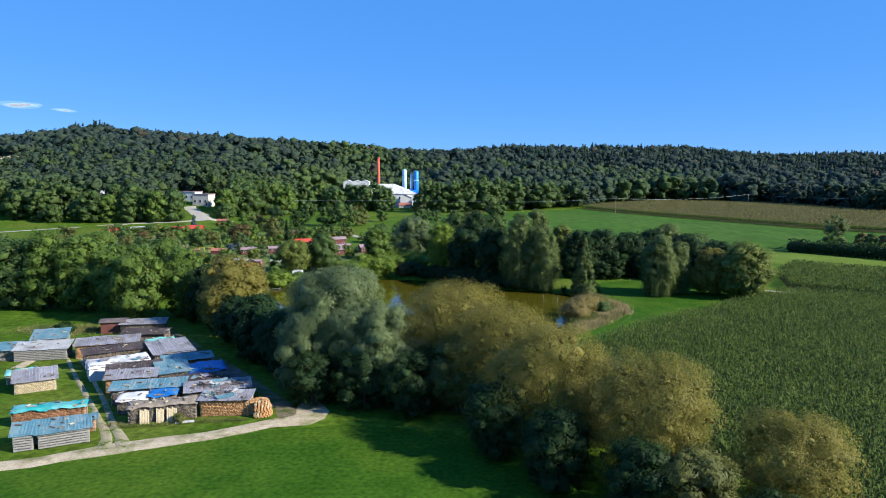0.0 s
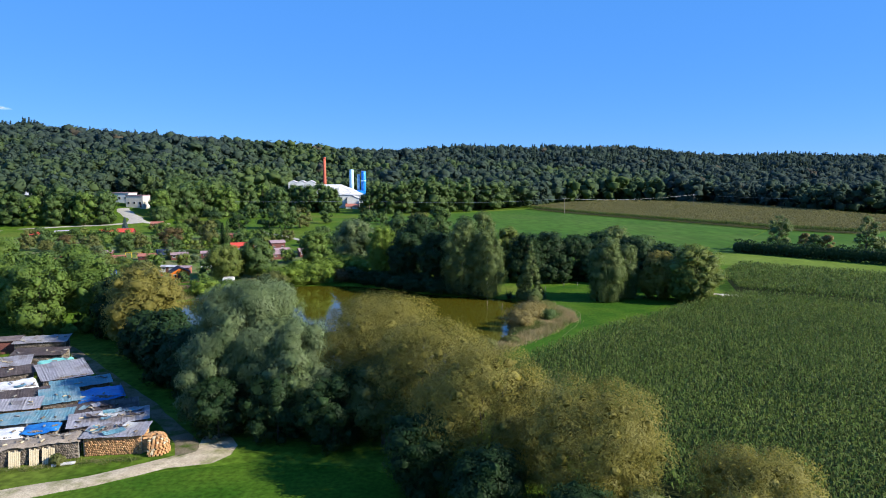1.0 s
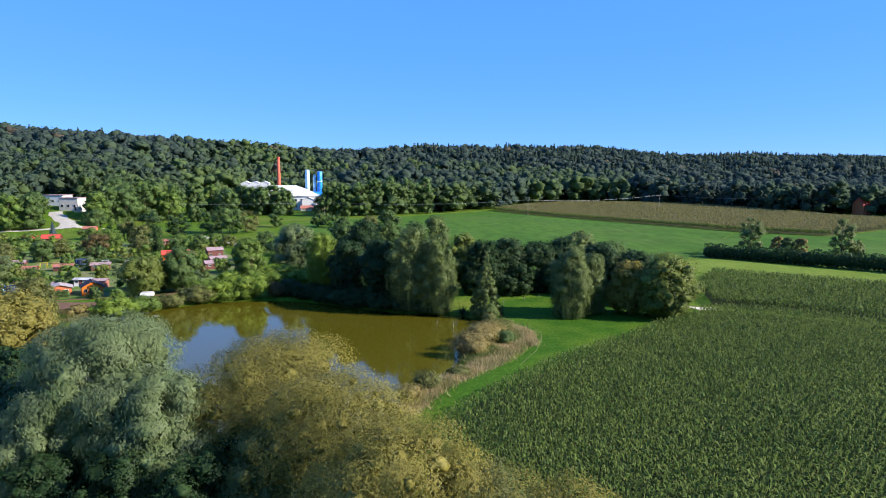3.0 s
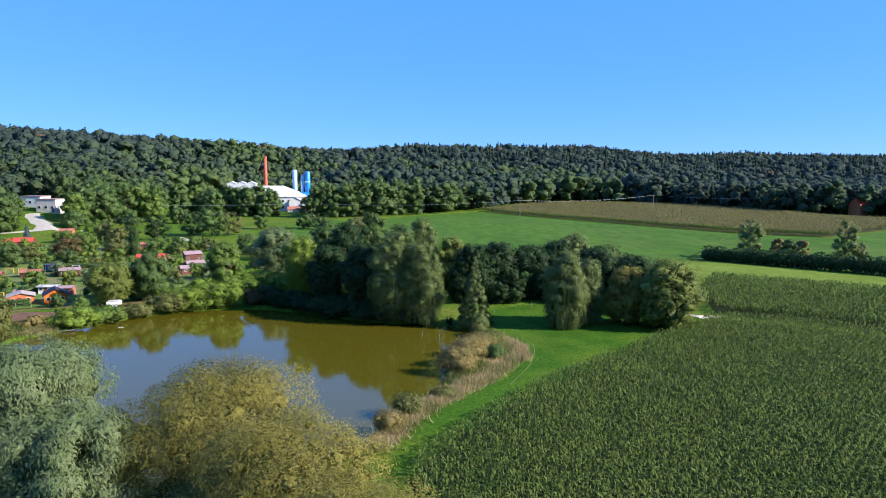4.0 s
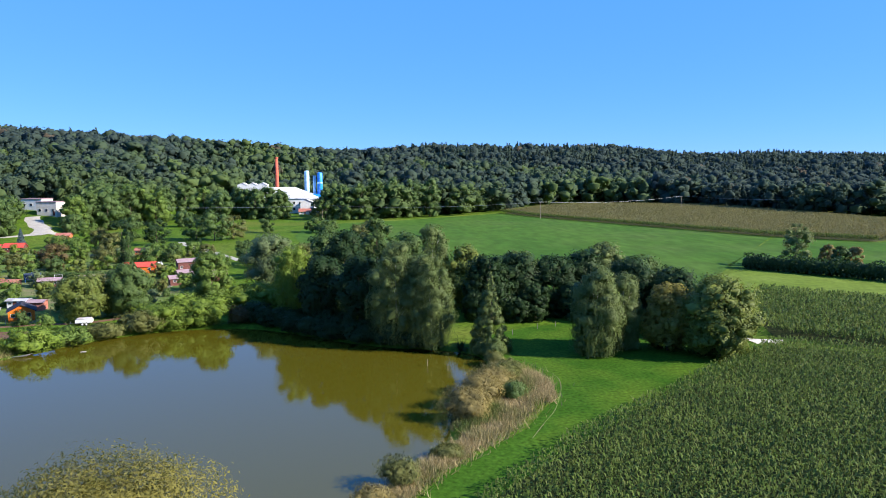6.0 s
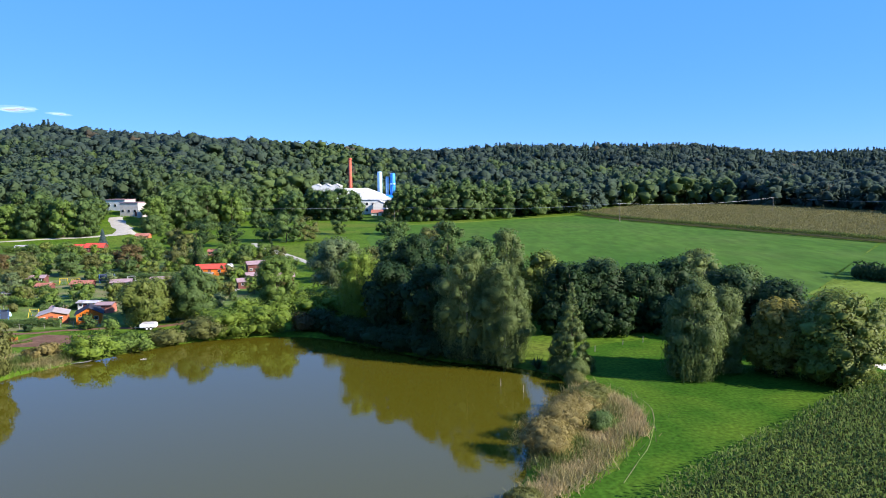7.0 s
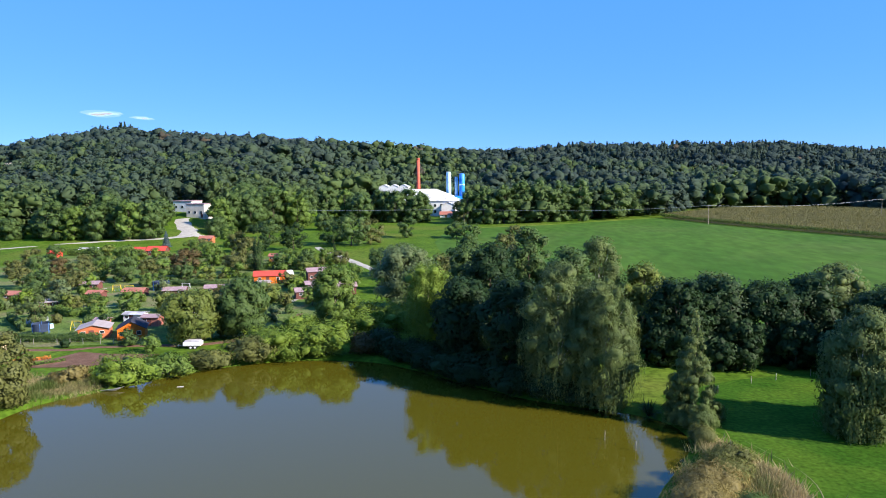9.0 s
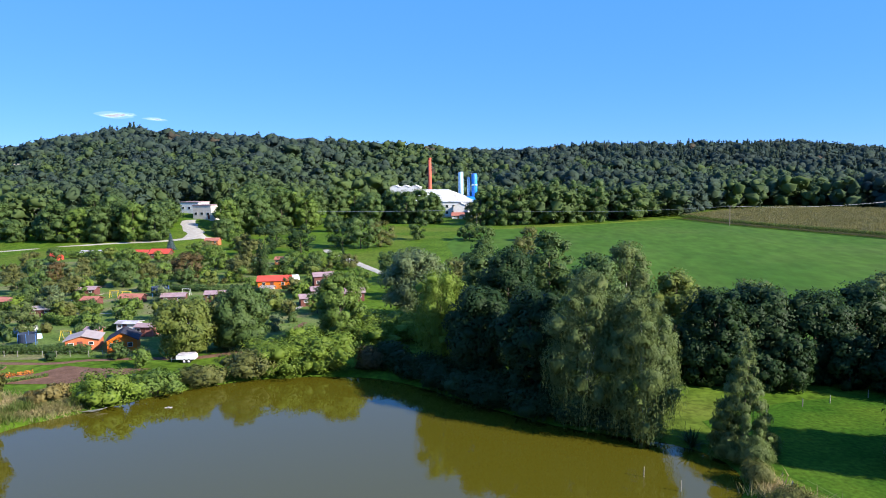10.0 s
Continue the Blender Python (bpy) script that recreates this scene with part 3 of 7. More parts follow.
def crown_points(rng, h, r, low, shape, clumps, n, clump_r, lean=(0, 0), cone=False, loose=0.07, fill=0.30):
    """Leaf places on billowing clumps spaced over a crown. shape: widest place, 0 foot to 1 tip."""
    def place(k):
        u = rng.uniform(0.0, 1, k) ** 0.85
        prof = np.where(u < shape, 0.74 + 0.26 * (u / shape), np.sqrt(np.clip(1 - ((u - shape) / (1.02 - shape)) ** 2, 0.02, 1)))
        if cone:
            prof = 1.08 - 0.98 * u ** 0.8
        ang = rng.uniform(0, 2 * math.pi, k)
        rad = np.maximum(r * prof - clump_r * (0.35 if cone else 0.75), 0.02 * r) * np.sqrt(rng.uniform(fill, 1.0, k)) * rng.uniform(0.90, 1.08, k)
        return np.stack([rad * np.cos(ang) + lean[0] * u, rad * np.sin(ang) + lean[1] * u, low + (h - low) * u], axis=1)

    cc = spaced(rng, clumps, place)
    u = (cc[:, 2] - low) / max(h - low, 0.1)
    cr = clump_r * rng.uniform(0.62, 1.38, clumps) * (1.15 - 0.75 * u if cone else 1.0)
    cc[:, 2] = np.maximum(np.minimum(cc[:, 2], h - cr * 0.8), low + cr * 0.5)
    # small tufts on each clump, and leaves about the tufts
    tufts = 14
    td = rng.normal(0, 1, (clumps, tufts, 3))
    td[:, :, 2] = np.abs(td[:, :, 2]) * rng.choice([1, 1, 1, -0.5], (clumps, tufts))
    td /= np.linalg.norm(td, axis=2)[:, :, None]
    pick = rng.choice(clumps, n, p=cr ** 2 / np.sum(cr ** 2))
    d = td[pick, rng.integers(0, tufts, n)] + rng.normal(0, 0.42, (n, 3))
    d /= np.linalg.norm(d, axis=1)[:, None] + 1e-9
    bump = 0.92 + 0.16 * np.max(np.einsum("nk,ntk->nt", d, td[pick]), axis=1) ** 6
    p = cc[pick] + d * (cr[pick] * bump * (0.50 + 0.53 * np.sqrt(rng.uniform(0, 1, n)) + np.minimum(rng.exponential(loose, n), 2.2 * loose)))[:, None] * np.array([1, 1, 0.9])
    p[:, 2] = np.maximum(p[:, 2], 0.15)
    axis = p - np.array([0, 0, low + (h - low) * 0.35])
    axis /= np.linalg.norm(axis, axis=1)[:, None] + 1e-9
    return p, d * 0.65 + axis * 0.55, cc, cr


def soft_normals(rng, out, v, keep=0.30):
    """Leaf normals that follow the billow they sit on, each leaf turned a little its own way."""
    n = len(out)
    q = v.reshape(n, 3, 3)
    own = np.cross(q[:, 1] - q[:, 0], q[:, 2] - q[:, 0])
    own /= np.linalg.norm(own, axis=1)[:, None] + 1e-9
    own *= np.sign(np.sum(own * out, axis=1))[:, None]
    return np.repeat(out / (np.linalg.norm(out, axis=1)[:, None] + 1e-9) * (1 - keep) + own * keep, 3, axis=0)


def facing(v, f, out):
    """Turns each leaf's front outwards."""
    q = v.reshape(-1, 3, 3)
    nr = np.cross(q[:, 1] - q[:, 0], q[:, 2] - q[:, 0])
    back = np.sum(nr * out, axis=1) < 0
    f = f.copy()
    f[back] = f[back][:, ::-1]
    return f


def foliage(rng, p, out, cc, cr, size, aspect, jitter, hang, mass, ballmesh, rough=0.22, keep=0.30):
    """Leaves with soft normals, over the inner masses of their clumps."""
    v, f = leaf_quads(rng, p, out, size, aspect, jitter, hang)
    f = facing(v, f, out)
    nr = soft_normals(rng, out, v, keep)
    v2, f2 = clump_masses(rng, cc, cr * mass, ballmesh, rough, 0.85)
    nr2 = v2 - np.repeat(cc, len(ballmesh[0]), axis=0)
    nr2 = nr2 / (np.linalg.norm(nr2, axis=1)[:, None] + 1e-9) + rng.normal(0, 0.45, nr2.shape)
    return np.concatenate([v, v2]), np.concatenate([f, f2 + len(v)]), np.concatenate([nr, nr2])


def wood_parts(rng, base, h, r, cc, mat, stems=1, limbs=9, thick=0.3):
    """Trunk or trunks, and the main limbs."""
    for s in range(stems):
        a = rng.uniform(0, 6.28)
        sx, sy = (0.5 * math.cos(a), 0.5 * math.sin(a)) if stems > 1 else (0, 0)
        tx, ty = (r * 0.35 * math.cos(a), r * 0.35 * math.sin(a)) if stems > 1 else rng.uniform(-0.4, 0.4, 2)
        top = h * (0.72 if stems > 1 else 0.86)
        bm = bmesh.new()
        pts = [(sx * (1 - k) + tx * k * k + rng.uniform(-0.1, 0.1) * h * 0.05, sy * (1 - k) + ty * k * k, -0.3 + (top + 0.3) * k) for k in (0, 0.12, 0.35, 0.6, 0.8, 1)]
        add_tube(bm, pts, [thick * 1.35, thick, thick * 0.8, thick * 0.5, thick * 0.3, 0.03], 8)
        part("trunk", bm, mat, base, smooth=True)
    for i in rng.permutation(len(cc))[:limbs]:
        e = cc[i]
        z0 = max(0.25 * h * 0.5, e[2] * rng.uniform(0.35, 0.7))
        m = (e[0] * 0.45, e[1] * 0.45, z0 + (e[2] - z0) * 0.55)
        bm = bmesh.new()
        add_tube(bm, [(e[0] * 0.03, e[1] * 0.03, z0), m, (e[0] * 0.95, e[1] * 0.95, e[2])], [thick * 0.4, thick * 0.26, 0.025], 6)
        part("limb", bm, mat, base, smooth=True)


def make_tree(name, x, y, h, r, leaf, label, seed, low=None, shape=0.45, clumps=40, n=9000, size=0.34, clump_r=None, bark="bark", stems=1, hang=0.0, strands=0, strand_len=2.5, aspect=0.7, cone=False, loose=0.07, fill=0.30, thick=None, category="tree", group="", limbs=6, lean=(0, 0), rot=0.0, mass=0.62, keep=0.30):
    """One tree: trunk with limbs, and a crown of leaf sprays in billowing clumps, with hanging strands for weeping kinds."""
    rng = np.random.default_rng(seed)
    low = h * 0.15 if low is None else low
    clump_r = r * 0.27 if clump_r is None else clump_r
    p, out, cc, cr = crown_points(rng, h, r, low, shape, clumps, n, clump_r, lean, cone, loose, fill)
    v, f, nr = foliage(rng, p, out, cc, cr, size, aspect, 0.45, hang, mass, BALL_2 if n > 35000 else BALL_1, 0.22, keep)
    v[:, 2] = np.maximum(v[:, 2], 0.1)
    if strands:
        k = 9
        pick = rng.integers(0, clumps, strands)
        go = rng.normal(0, 1, (strands, 3))
        go /= np.linalg.norm(go, axis=1)[:, None]
        start = cc[pick] + go * np.array([1.0, 1.0, 0.6]) * cr[pick][:, None]
        ln_ = strand_len * rng.uniform(0.35, 1.3, strands)
        ln_ = np.minimum(ln_, np.maximum(start[:, 2] - 0.5, 0.3))
        t = np.linspace(0.05, 1, k)
        q = start[:, None, :] + np.zeros((strands, k, 3))
        q[:, :, 2] -= ln_[:, None] * t[None, :]
        q += rng.normal(0, 0.09, q.shape)
        q = q.reshape(-1, 3)
        flat = np.array([1, 1, 0.25])
        o = np.repeat(go, k, axis=0) * flat + q * np.array([1, 1, 0]) / r * 0.8
        o = o / (np.linalg.norm(o, axis=1)[:, None] + 1e-9)
        v2, f2 = leaf_quads(rng, q, o, size * 1.15, aspect * 0.7, 0.4, 1.0)
        f2 = facing(v2, f2, o)
        nr = np.concatenate([nr, soft_normals(rng, o, v2, keep)])
        f = np.concatenate([f, f2 + len(v)])
        v = np.concatenate([v, v2])
    base = thing(name, pose(x, y, lz(x, y), 0, 0, rot), label, category, group)
    wood_parts(rng, base, h, r, cc, M[bark], stems, limbs, thick or h * 0.02)
    part_me("crown", fast_mesh("crown", v, f, M[leaf], normals=nr), base)
    return base


def shrub(name, x, y, h, r, leaf, label, seed, n=2720, size=0.34, clumps=14, stretch=1.0, rot=0.0, category="shrub", group="", mass=0.64, loose=0.10, hang=0.0, aspect=0.75):
    """A bush: a few stems and billowing clumps down to the ground."""
    rng = np.random.default_rng(seed)
    p, out, cc, cr = crown_points(rng, h, r, 0.1, 0.35, clumps, n, min(r * 0.42, h * 0.36), loose=loose, fill=0.1)
    v, f, nr = foliage(rng, p, out, cc, cr, size, aspect, 0.5, hang, mass, BALL_1)
    v[:, 2] = np.maximum(v[:, 2], 0.05)
    v[:, 0] *= stretch
    cc[:, 0] *= stretch
    base = thing(name, pose(x, y, lz(x, y), 0, 0, rot), label, category, group)
    for i in range(4):
        e = cc[i]
        bm = bmesh.new()
        add_tube(bm, [(e[0] * 0.1, e[1] * 0.1, -0.2), (e[0] * 0.4, e[1] * 0.4, e[2] * 0.5), tuple(e)], [0.06, 0.045, 0.015], 5)
        part("stem", bm, M["bark"], base)
    part_me("foliage", fast_mesh("foliage", v, f, M[leaf], normals=nr), base)
    return base


def conifer(name, x, y, h, r, leaf, label, seed, n=3060, size=0.32, group="", narrow=False):
    rng = np.random.default_rng(seed)
    u = rng.uniform(0, 1, n) ** 1.4
    ring = np.floor(u * 14) / 14
    rad = r * (1 - 0.93 * u) * np.sqrt(rng.uniform(0.35, 1, n))
    if narrow:
        rad = r * np.sqrt(np.clip(1 - (2 * u - 0.85) ** 2 * 0.55, 0.05, 1)) * (1 - 0.75 * u ** 3) * np.sqrt(rng.uniform(0.6, 1, n))
    ang = rng.uniform(0, 6.28, n)
    rad = rad * (0.8 + 0.35 * np.sin(ang * 5 + ring * 40))
    p = np.stack([rad * np.cos(ang), rad * np.sin(ang), 0.3 + (h - 0.3) * u - rad * (0.0 if narrow else 0.25)], axis=1)
    p[:, 2] = np.maximum(p[:, 2], 0.15)
    o = np.stack([np.cos(ang), np.sin(ang), np.full(n, 0.6)], axis=1)
    v, f = leaf_quads(rng, p, o, size, 0.5, 0.45)
    base = thing(name, pose(x, y, lz(x, y)), label, "tree", group)
    bm = bmesh.new()
    add_tube(bm, [(0, 0, -0.3), (0, 0, h * 0.5), (0, 0, h * 0.97)], [h * 0.016 + 0.05, h * 0.01 + 0.02, 0.02], 7)
    part_me("trunk", bm_mesh("trunk", bm, M["bark"], True), base)
    part_me("crown", fast_mesh("crown", v, f, M[leaf]), base)
    return base


# willows on the near bank
SIL, GOL = "big silver-green willow on the pond bank", "yellowing olive-gold willow on the pond bank"
NW = "willows along the near bank"
make_tree("willow", -14.5, 95, 16.8, 8.0, "leaf_silver", SIL, 11, low=1.0, shape=0.42, clumps=52, n=120000, size=0.34, stems=3, hang=0.5, aspect=0.26, group=NW, thick=0.32, clump_r=2.25, mass=0.6, fill=0.5)
make_tree("willow", -8.6, 89.5, 13.2, 5.4, "leaf_silver", SIL, 12, low=1.5, shape=0.45, clumps=51, n=46000, size=0.34, stems=2, hang=0.5, aspect=0.26, group=NW, mass=0.6)
make_tree("willow", -18.6, 91.0, 11.5, 4.6, "leaf_silver", SIL, 13, low=0.8, shape=0.4, clumps=45, n=34000, size=0.34, stems=2, hang=0.5, aspect=0.26, group=NW, mass=0.6)
make_tree("willow", 0.8, 93.5, 14.6, 8.2, "leaf_gold", GOL, 14, low=1.2, shape=0.5, clumps=90, n=125000, size=0.24, stems=5, aspect=0.3, group=NW, thick=0.2, mass=0.24, loose=0.1, hang=-0.15, keep=0.35)
make_tree("willow", 7.8, 84, 13.6, 7.4, "leaf_gold", GOL, 15, low=1.5, shape=0.5, clumps=66, n=62000, size=0.24, stems=4, aspect=0.3, group=NW, thick=0.18, mass=0.24, loose=0.1, hang=-0.15, keep=0.35)
make_tree("willow", 11.8, 73.5, 13.4, 7.2, "leaf_gold", GOL, 16, low=1.5, shape=0.5, clumps=69, n=72000, size=0.24, stems=5, aspect=0.3, group=NW, thick=0.18, mass=0.24, loose=0.1, hang=-0.15, keep=0.35)
make_tree("willow", 20.0, 64, 12.4, 7.0, "leaf_gold", GOL, 17, low=1.0, shape=0.5, clumps=69, n=70000, size=0.24, stems=5, aspect=0.3, group=NW, thick=0.18, mass=0.24, loose=0.1, hang=-0.15, keep=0.35)
make_tree("willow", 30.5, 58, 8.8, 5.6, "leaf_gold", GOL, 18, low=0.8, shape=0.5, clumps=54, n=40000, size=0.24, stems=4, aspect=0.3, group=NW, thick=0.15, mass=0.24, loose=0.1, hang=-0.15, keep=0.35)
make_tree("willow", 17.0, 75, 9.5, 4.5, "leaf_olive", "smaller olive willow between taller ones", 19, low=0.8, clumps=54, n=16000, size=0.3, stems=4, aspect=0.36, group=NW, thick=0.15, strands=2000, mass=0.6)
make_tree("willow", 2.0, 84.5, 9.5, 4.8, "leaf_olive", "smaller olive willow between taller ones", 20, low=0.6, clumps=49, n=16000, size=0.26, stems=3, aspect=0.4, group=NW, thick=0.15)
# undergrowth added to darken the willows' foot; its shade is in the leaf colour
make_tree("willow", -2.0, 88, 8.0, 4.2, "leaf_dark", "undergrowth willow with shade put into its dark leaves", 21, low=0.4, clumps=40, n=13000, size=0.26, stems=3, group=NW, thick=0.15, aspect=0.45)
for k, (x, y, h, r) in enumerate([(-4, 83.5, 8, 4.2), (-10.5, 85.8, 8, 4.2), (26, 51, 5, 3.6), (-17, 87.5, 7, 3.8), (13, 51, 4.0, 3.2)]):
    make_tree("willow", x, y, h, r, "leaf_dark", "undergrowth willow with shade put into its dark leaves", 360 + k, low=0.2, clumps=36, n=9000, size=0.26, aspect=0.45, stems=2, group=NW, thick=0.12, limbs=3)
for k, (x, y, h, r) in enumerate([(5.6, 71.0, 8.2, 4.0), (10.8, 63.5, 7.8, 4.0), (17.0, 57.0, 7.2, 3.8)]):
    make_tree("willow", x, y, h, r, "leaf_dark", "undergrowth willow with shade put into its dark leaves", 370 + k, low=0.4, shape=0.5, clumps=49, n=15000, size=0.24, aspect=0.4, stems=4, group=NW, thick=0.14)
make_tree("willow", 21.0, 56, 7.0, 4.0, "leaf_olive", "low olive willow bush at the maize edge", 23, low=0.4, clumps=40, n=16000, size=0.26, stems=3, group=NW, thick=0.12, aspect=0.4)
# left bank and the trees behind the wood yard
make_tree("willow", -40, 129, 14.4, 6.8, "leaf_gold", "golden olive willow on the shaded bank", 31, low=1.0, clumps=73, n=26000, size=0.3, stems=3, group="trees behind the wood yard")
# the big willow's shade is put into the dark leaves of these trees
make_tree("tree", -31, 112, 10.0, 4.6, "leaf_dark", "leafy tree behind the wood sheds, willow shade in its leaf colour", 32, low=0.8, clumps=57, n=11900, size=0.45, group="trees behind the wood yard")
for k, (x, y, h, r) in enumerate([(-23.5, 101.0, 9.5, 4.0), (-36, 119, 8.5, 4.2), (-43, 132, 11, 4.6), (-29.5, 108.5, 9, 4.0)]):
    make_tree("tree", x, y, h, r, "leaf_dark", "leafy tree behind the wood sheds, willow shade in its leaf colour", 350 + k, low=0.4, clumps=45, n=5500, size=0.45, group="trees behind the wood yard")
make_tree("tree", -25.5, 105, 9.0, 4.4, "leaf_dark", "leafy tree behind the wood sheds, willow shade in its leaf colour", 33, low=0.5, clumps=49, n=9350, size=0.45, group="trees behind the wood yard")
for k, (x, y, h, r, lf) in enumerate([(-95, 153, 15.5, 6.5, "leaf_green"), (-88, 152, 17.5, 6.0, "leaf_bright"), (-79, 150, 16.5, 6.2, "leaf_bright"), (-70, 147, 15.0, 5.5, "leaf_bright"), (-62, 139, 15.5, 5.8, "leaf_bright"), (-55, 144, 14.8, 5.5, "leaf_bright"), (-48, 138, 11.5, 4.5, "leaf_dark"), (-104, 158, 16, 6.5, "leaf_green"), (-84, 168, 16, 6.0, "leaf_bright"), (-67, 165, 14.5, 5.5, "leaf_bright"), (-112, 150, 14, 6, "leaf_bright"), (-98, 172, 15, 6, "leaf_olive")]):
    make_tree("tree", x, y, h, r, lf, "leafy broad tree behind the wood yard", 40 + k, low=0.3, clumps=61, n=11050, size=0.40, group="trees behind the wood yard")
make_tree("tree", -54.6, 171, 10.0, 4.2, "leaf_olive", "olive-green tree leaning over the pond's edge", 56, low=0.4, clumps=49, n=10200, size=0.42, group="trees on the far bank")
# far bank
FB = "trees on the far bank"
BI, DK = "tall weeping birch with pale trunk", "dark leafy tree in the bank wood"
make_tree("birch", 26.0, 177.6, 17.2, 4.8, "leaf_birch", BI, 61, low=0.6, shape=0.4, clumps=69, n=22000, size=0.3, bark="bark_birch", strands=2600, strand_len=4.2, hang=0.6, group=FB, thick=0.2, mass=0.6, aspect=0.36)
make_tree("birch", 20.0, 180.8, 18.4, 5.8, "leaf_birch", BI, 62, low=0.6, shape=0.4, clumps=69, n=22000, size=0.3, bark="bark_birch", strands=2600, strand_len=4.2, hang=0.6, group=FB, thick=0.2, mass=0.6, aspect=0.36)
make_tree("tree", 13.5, 187, 15.5, 5.4, "leaf_dark", DK, 63, low=0.8, clumps=61, n=16000, size=0.36, group=FB)
make_tree("tree", 6.0, 194, 14.5, 5.4, "leaf_dark", DK, 64, low=0.6, clumps=61, n=13600, size=0.42, group=FB)
make_tree("weeping_willow", -0.6, 201.5, 15.8, 4.6, "leaf_lime", "slender weeping willow with hanging yellow-green strands", 65, low=3.0, shape=0.7, clumps=45, n=9000, size=0.34, strands=3000, strand_len=6.0, hang=1.0, aspect=0.32, group=FB, mass=0.6)
make_tree("tree", 5.0, 217, 16.5, 5.2, "leaf_green", DK, 66, low=1.0, clumps=57, n=9000, size=0.45, group=FB)
make_tree("tree", 10.0, 208, 18.5, 5.6, "leaf_dark", DK, 67, low=1.0, clumps=57, n=11050, size=0.45, group=FB)
make_tree("tree", 17.0, 225, 20.0, 5.5, "leaf_green", DK, 68, low=1.0, clumps=57, n=10200, size=0.48, group=FB)
make_tree("birch", 29.5, 216, 18.8, 5.2, "leaf_birch", BI, 69, low=2.0, clumps=57, n=13812, size=0.33, bark="bark_birch", strands=500, strand_len=3.0, group=FB, thick=0.18)
make_tree("tree", 23, 203, 18.0, 5.2, "leaf_green", DK, 70, low=1.0, clumps=57, n=10200, size=0.45, group=FB)
make_tree("willow", -9.5, 236, 15.2, 7.2, "leaf_silver", "round silver-grey willow behind the weeping willow", 71, low=0.8, clumps=66, n=13600, size=0.45, group=FB)
make_tree("tree", 4, 236, 17.5, 5.0, "leaf_green", DK, 72, low=1.0, clumps=49, n=8500, size=0.40, group=FB)
make_tree("tree", 12, 246, 16.5, 5.0, "leaf_olive", "olive-toned leafy tree behind the bank wood", 73, low=1.0, clumps=49, n=7650, size=0.40, group=FB)
make_tree("poplar", 35.8, 172.3, 13.9, 3.7, "leaf_birch", "slim upright tapering tree at the pond corner", 74, low=0.1, clumps=85, n=22000, size=0.26, group=FB, thick=0.12, hang=0.7, cone=True, clump_r=0.75, mass=0.7, strands=500, strand_len=1.4, aspect=0.4)
make_tree("birch", 53.2, 168.5, 15.0, 4.6, "leaf_birch", "weeping birch standing alone on the grass", 75, low=0.5, shape=0.36, clumps=69, n=20000, size=0.28, bark="bark_birch", strands=2000, strand_len=4.0, hang=0.6, group=FB, thick=0.18)
make_tree("birch", 59.2, 172, 13.2, 3.8, "leaf_birch", "weeping birch standing alone on the grass", 76, low=0.5, shape=0.36, clumps=54, n=15000, size=0.3, bark="bark_birch", strands=2000, strand_len=3.6, hang=0.6, group=FB, thick=0.16, mass=0.6, aspect=0.36)
make_tree("tree", 73, 164.5, 13.6, 6.6, "leaf_yellow", "broad dense olive-green tree at the maize corner", 77, low=0.4, shape=0.38, clumps=78, n=17000, size=0.36, group=FB)
make_tree("tree", 66.5, 170, 11.5, 5.0, "leaf_gold", "dense yellowing tree at the maize corner", 78, low=0.4, shape=0.38, clumps=57, n=11050, size=0.42, group=FB)
# the row's shaded front is put into leaf_dark; lighter crowns stand behind
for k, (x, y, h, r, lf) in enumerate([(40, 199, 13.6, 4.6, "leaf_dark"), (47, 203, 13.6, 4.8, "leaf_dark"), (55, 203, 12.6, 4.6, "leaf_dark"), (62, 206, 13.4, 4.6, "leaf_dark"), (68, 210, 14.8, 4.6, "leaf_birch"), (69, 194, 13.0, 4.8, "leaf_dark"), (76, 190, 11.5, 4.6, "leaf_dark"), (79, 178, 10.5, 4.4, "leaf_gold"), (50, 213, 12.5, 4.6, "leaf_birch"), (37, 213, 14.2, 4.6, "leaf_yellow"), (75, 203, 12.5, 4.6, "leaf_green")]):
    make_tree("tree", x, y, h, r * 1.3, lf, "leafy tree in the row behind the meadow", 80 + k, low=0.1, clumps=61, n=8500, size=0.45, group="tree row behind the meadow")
make_tree("tree", -20.8, 217, 13.2, 5.0, "leaf_bright", "fresh yellow-green tree beside the gardens", 92, low=0.8, clumps=52, n=11050, size=0.42, group="garden trees")
make_tree("tree", -36.8, 211.5, 11.8, 5.4, "leaf_green", "dense green tree above the trailer", 93, low=0.8, clumps=52, n=11900, size=0.42, group="garden trees")
make_tree("tree", -44.8, 207.6, 9.8, 5.7, "leaf_yellow", "round yellowing tree above the trailer", 94, low=1.0, clumps=52, n=11900, size=0.42, group="garden trees")
drape("garden_lawn", [(-112, 206), (-84, 200), (-55, 206), (-36, 214), (-27, 236), (-30, 262), (-42, 296), (-62, 330), (-112, 340), (-168, 333), (-150, 270)], M["garden_grass"], 7, 0.045, "pale worn grass between the garden plots", "lawn")
# low trees added to close the row's foot, shade painted as dark leaves
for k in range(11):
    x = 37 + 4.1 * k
    make_tree("tree", x, 197.5 + 2.6 * math.sin(k * 1.9) - max(0, x - 66) * 1.0, 6.5 + 1.5 * math.sin(k * 2.7), 3.4, "leaf_dark", "low tree at the foot of the row, shade in its leaf colour", 820 + k, low=0.1, clumps=28, n=2600, size=0.5, group="tree row behind the meadow", limbs=3)


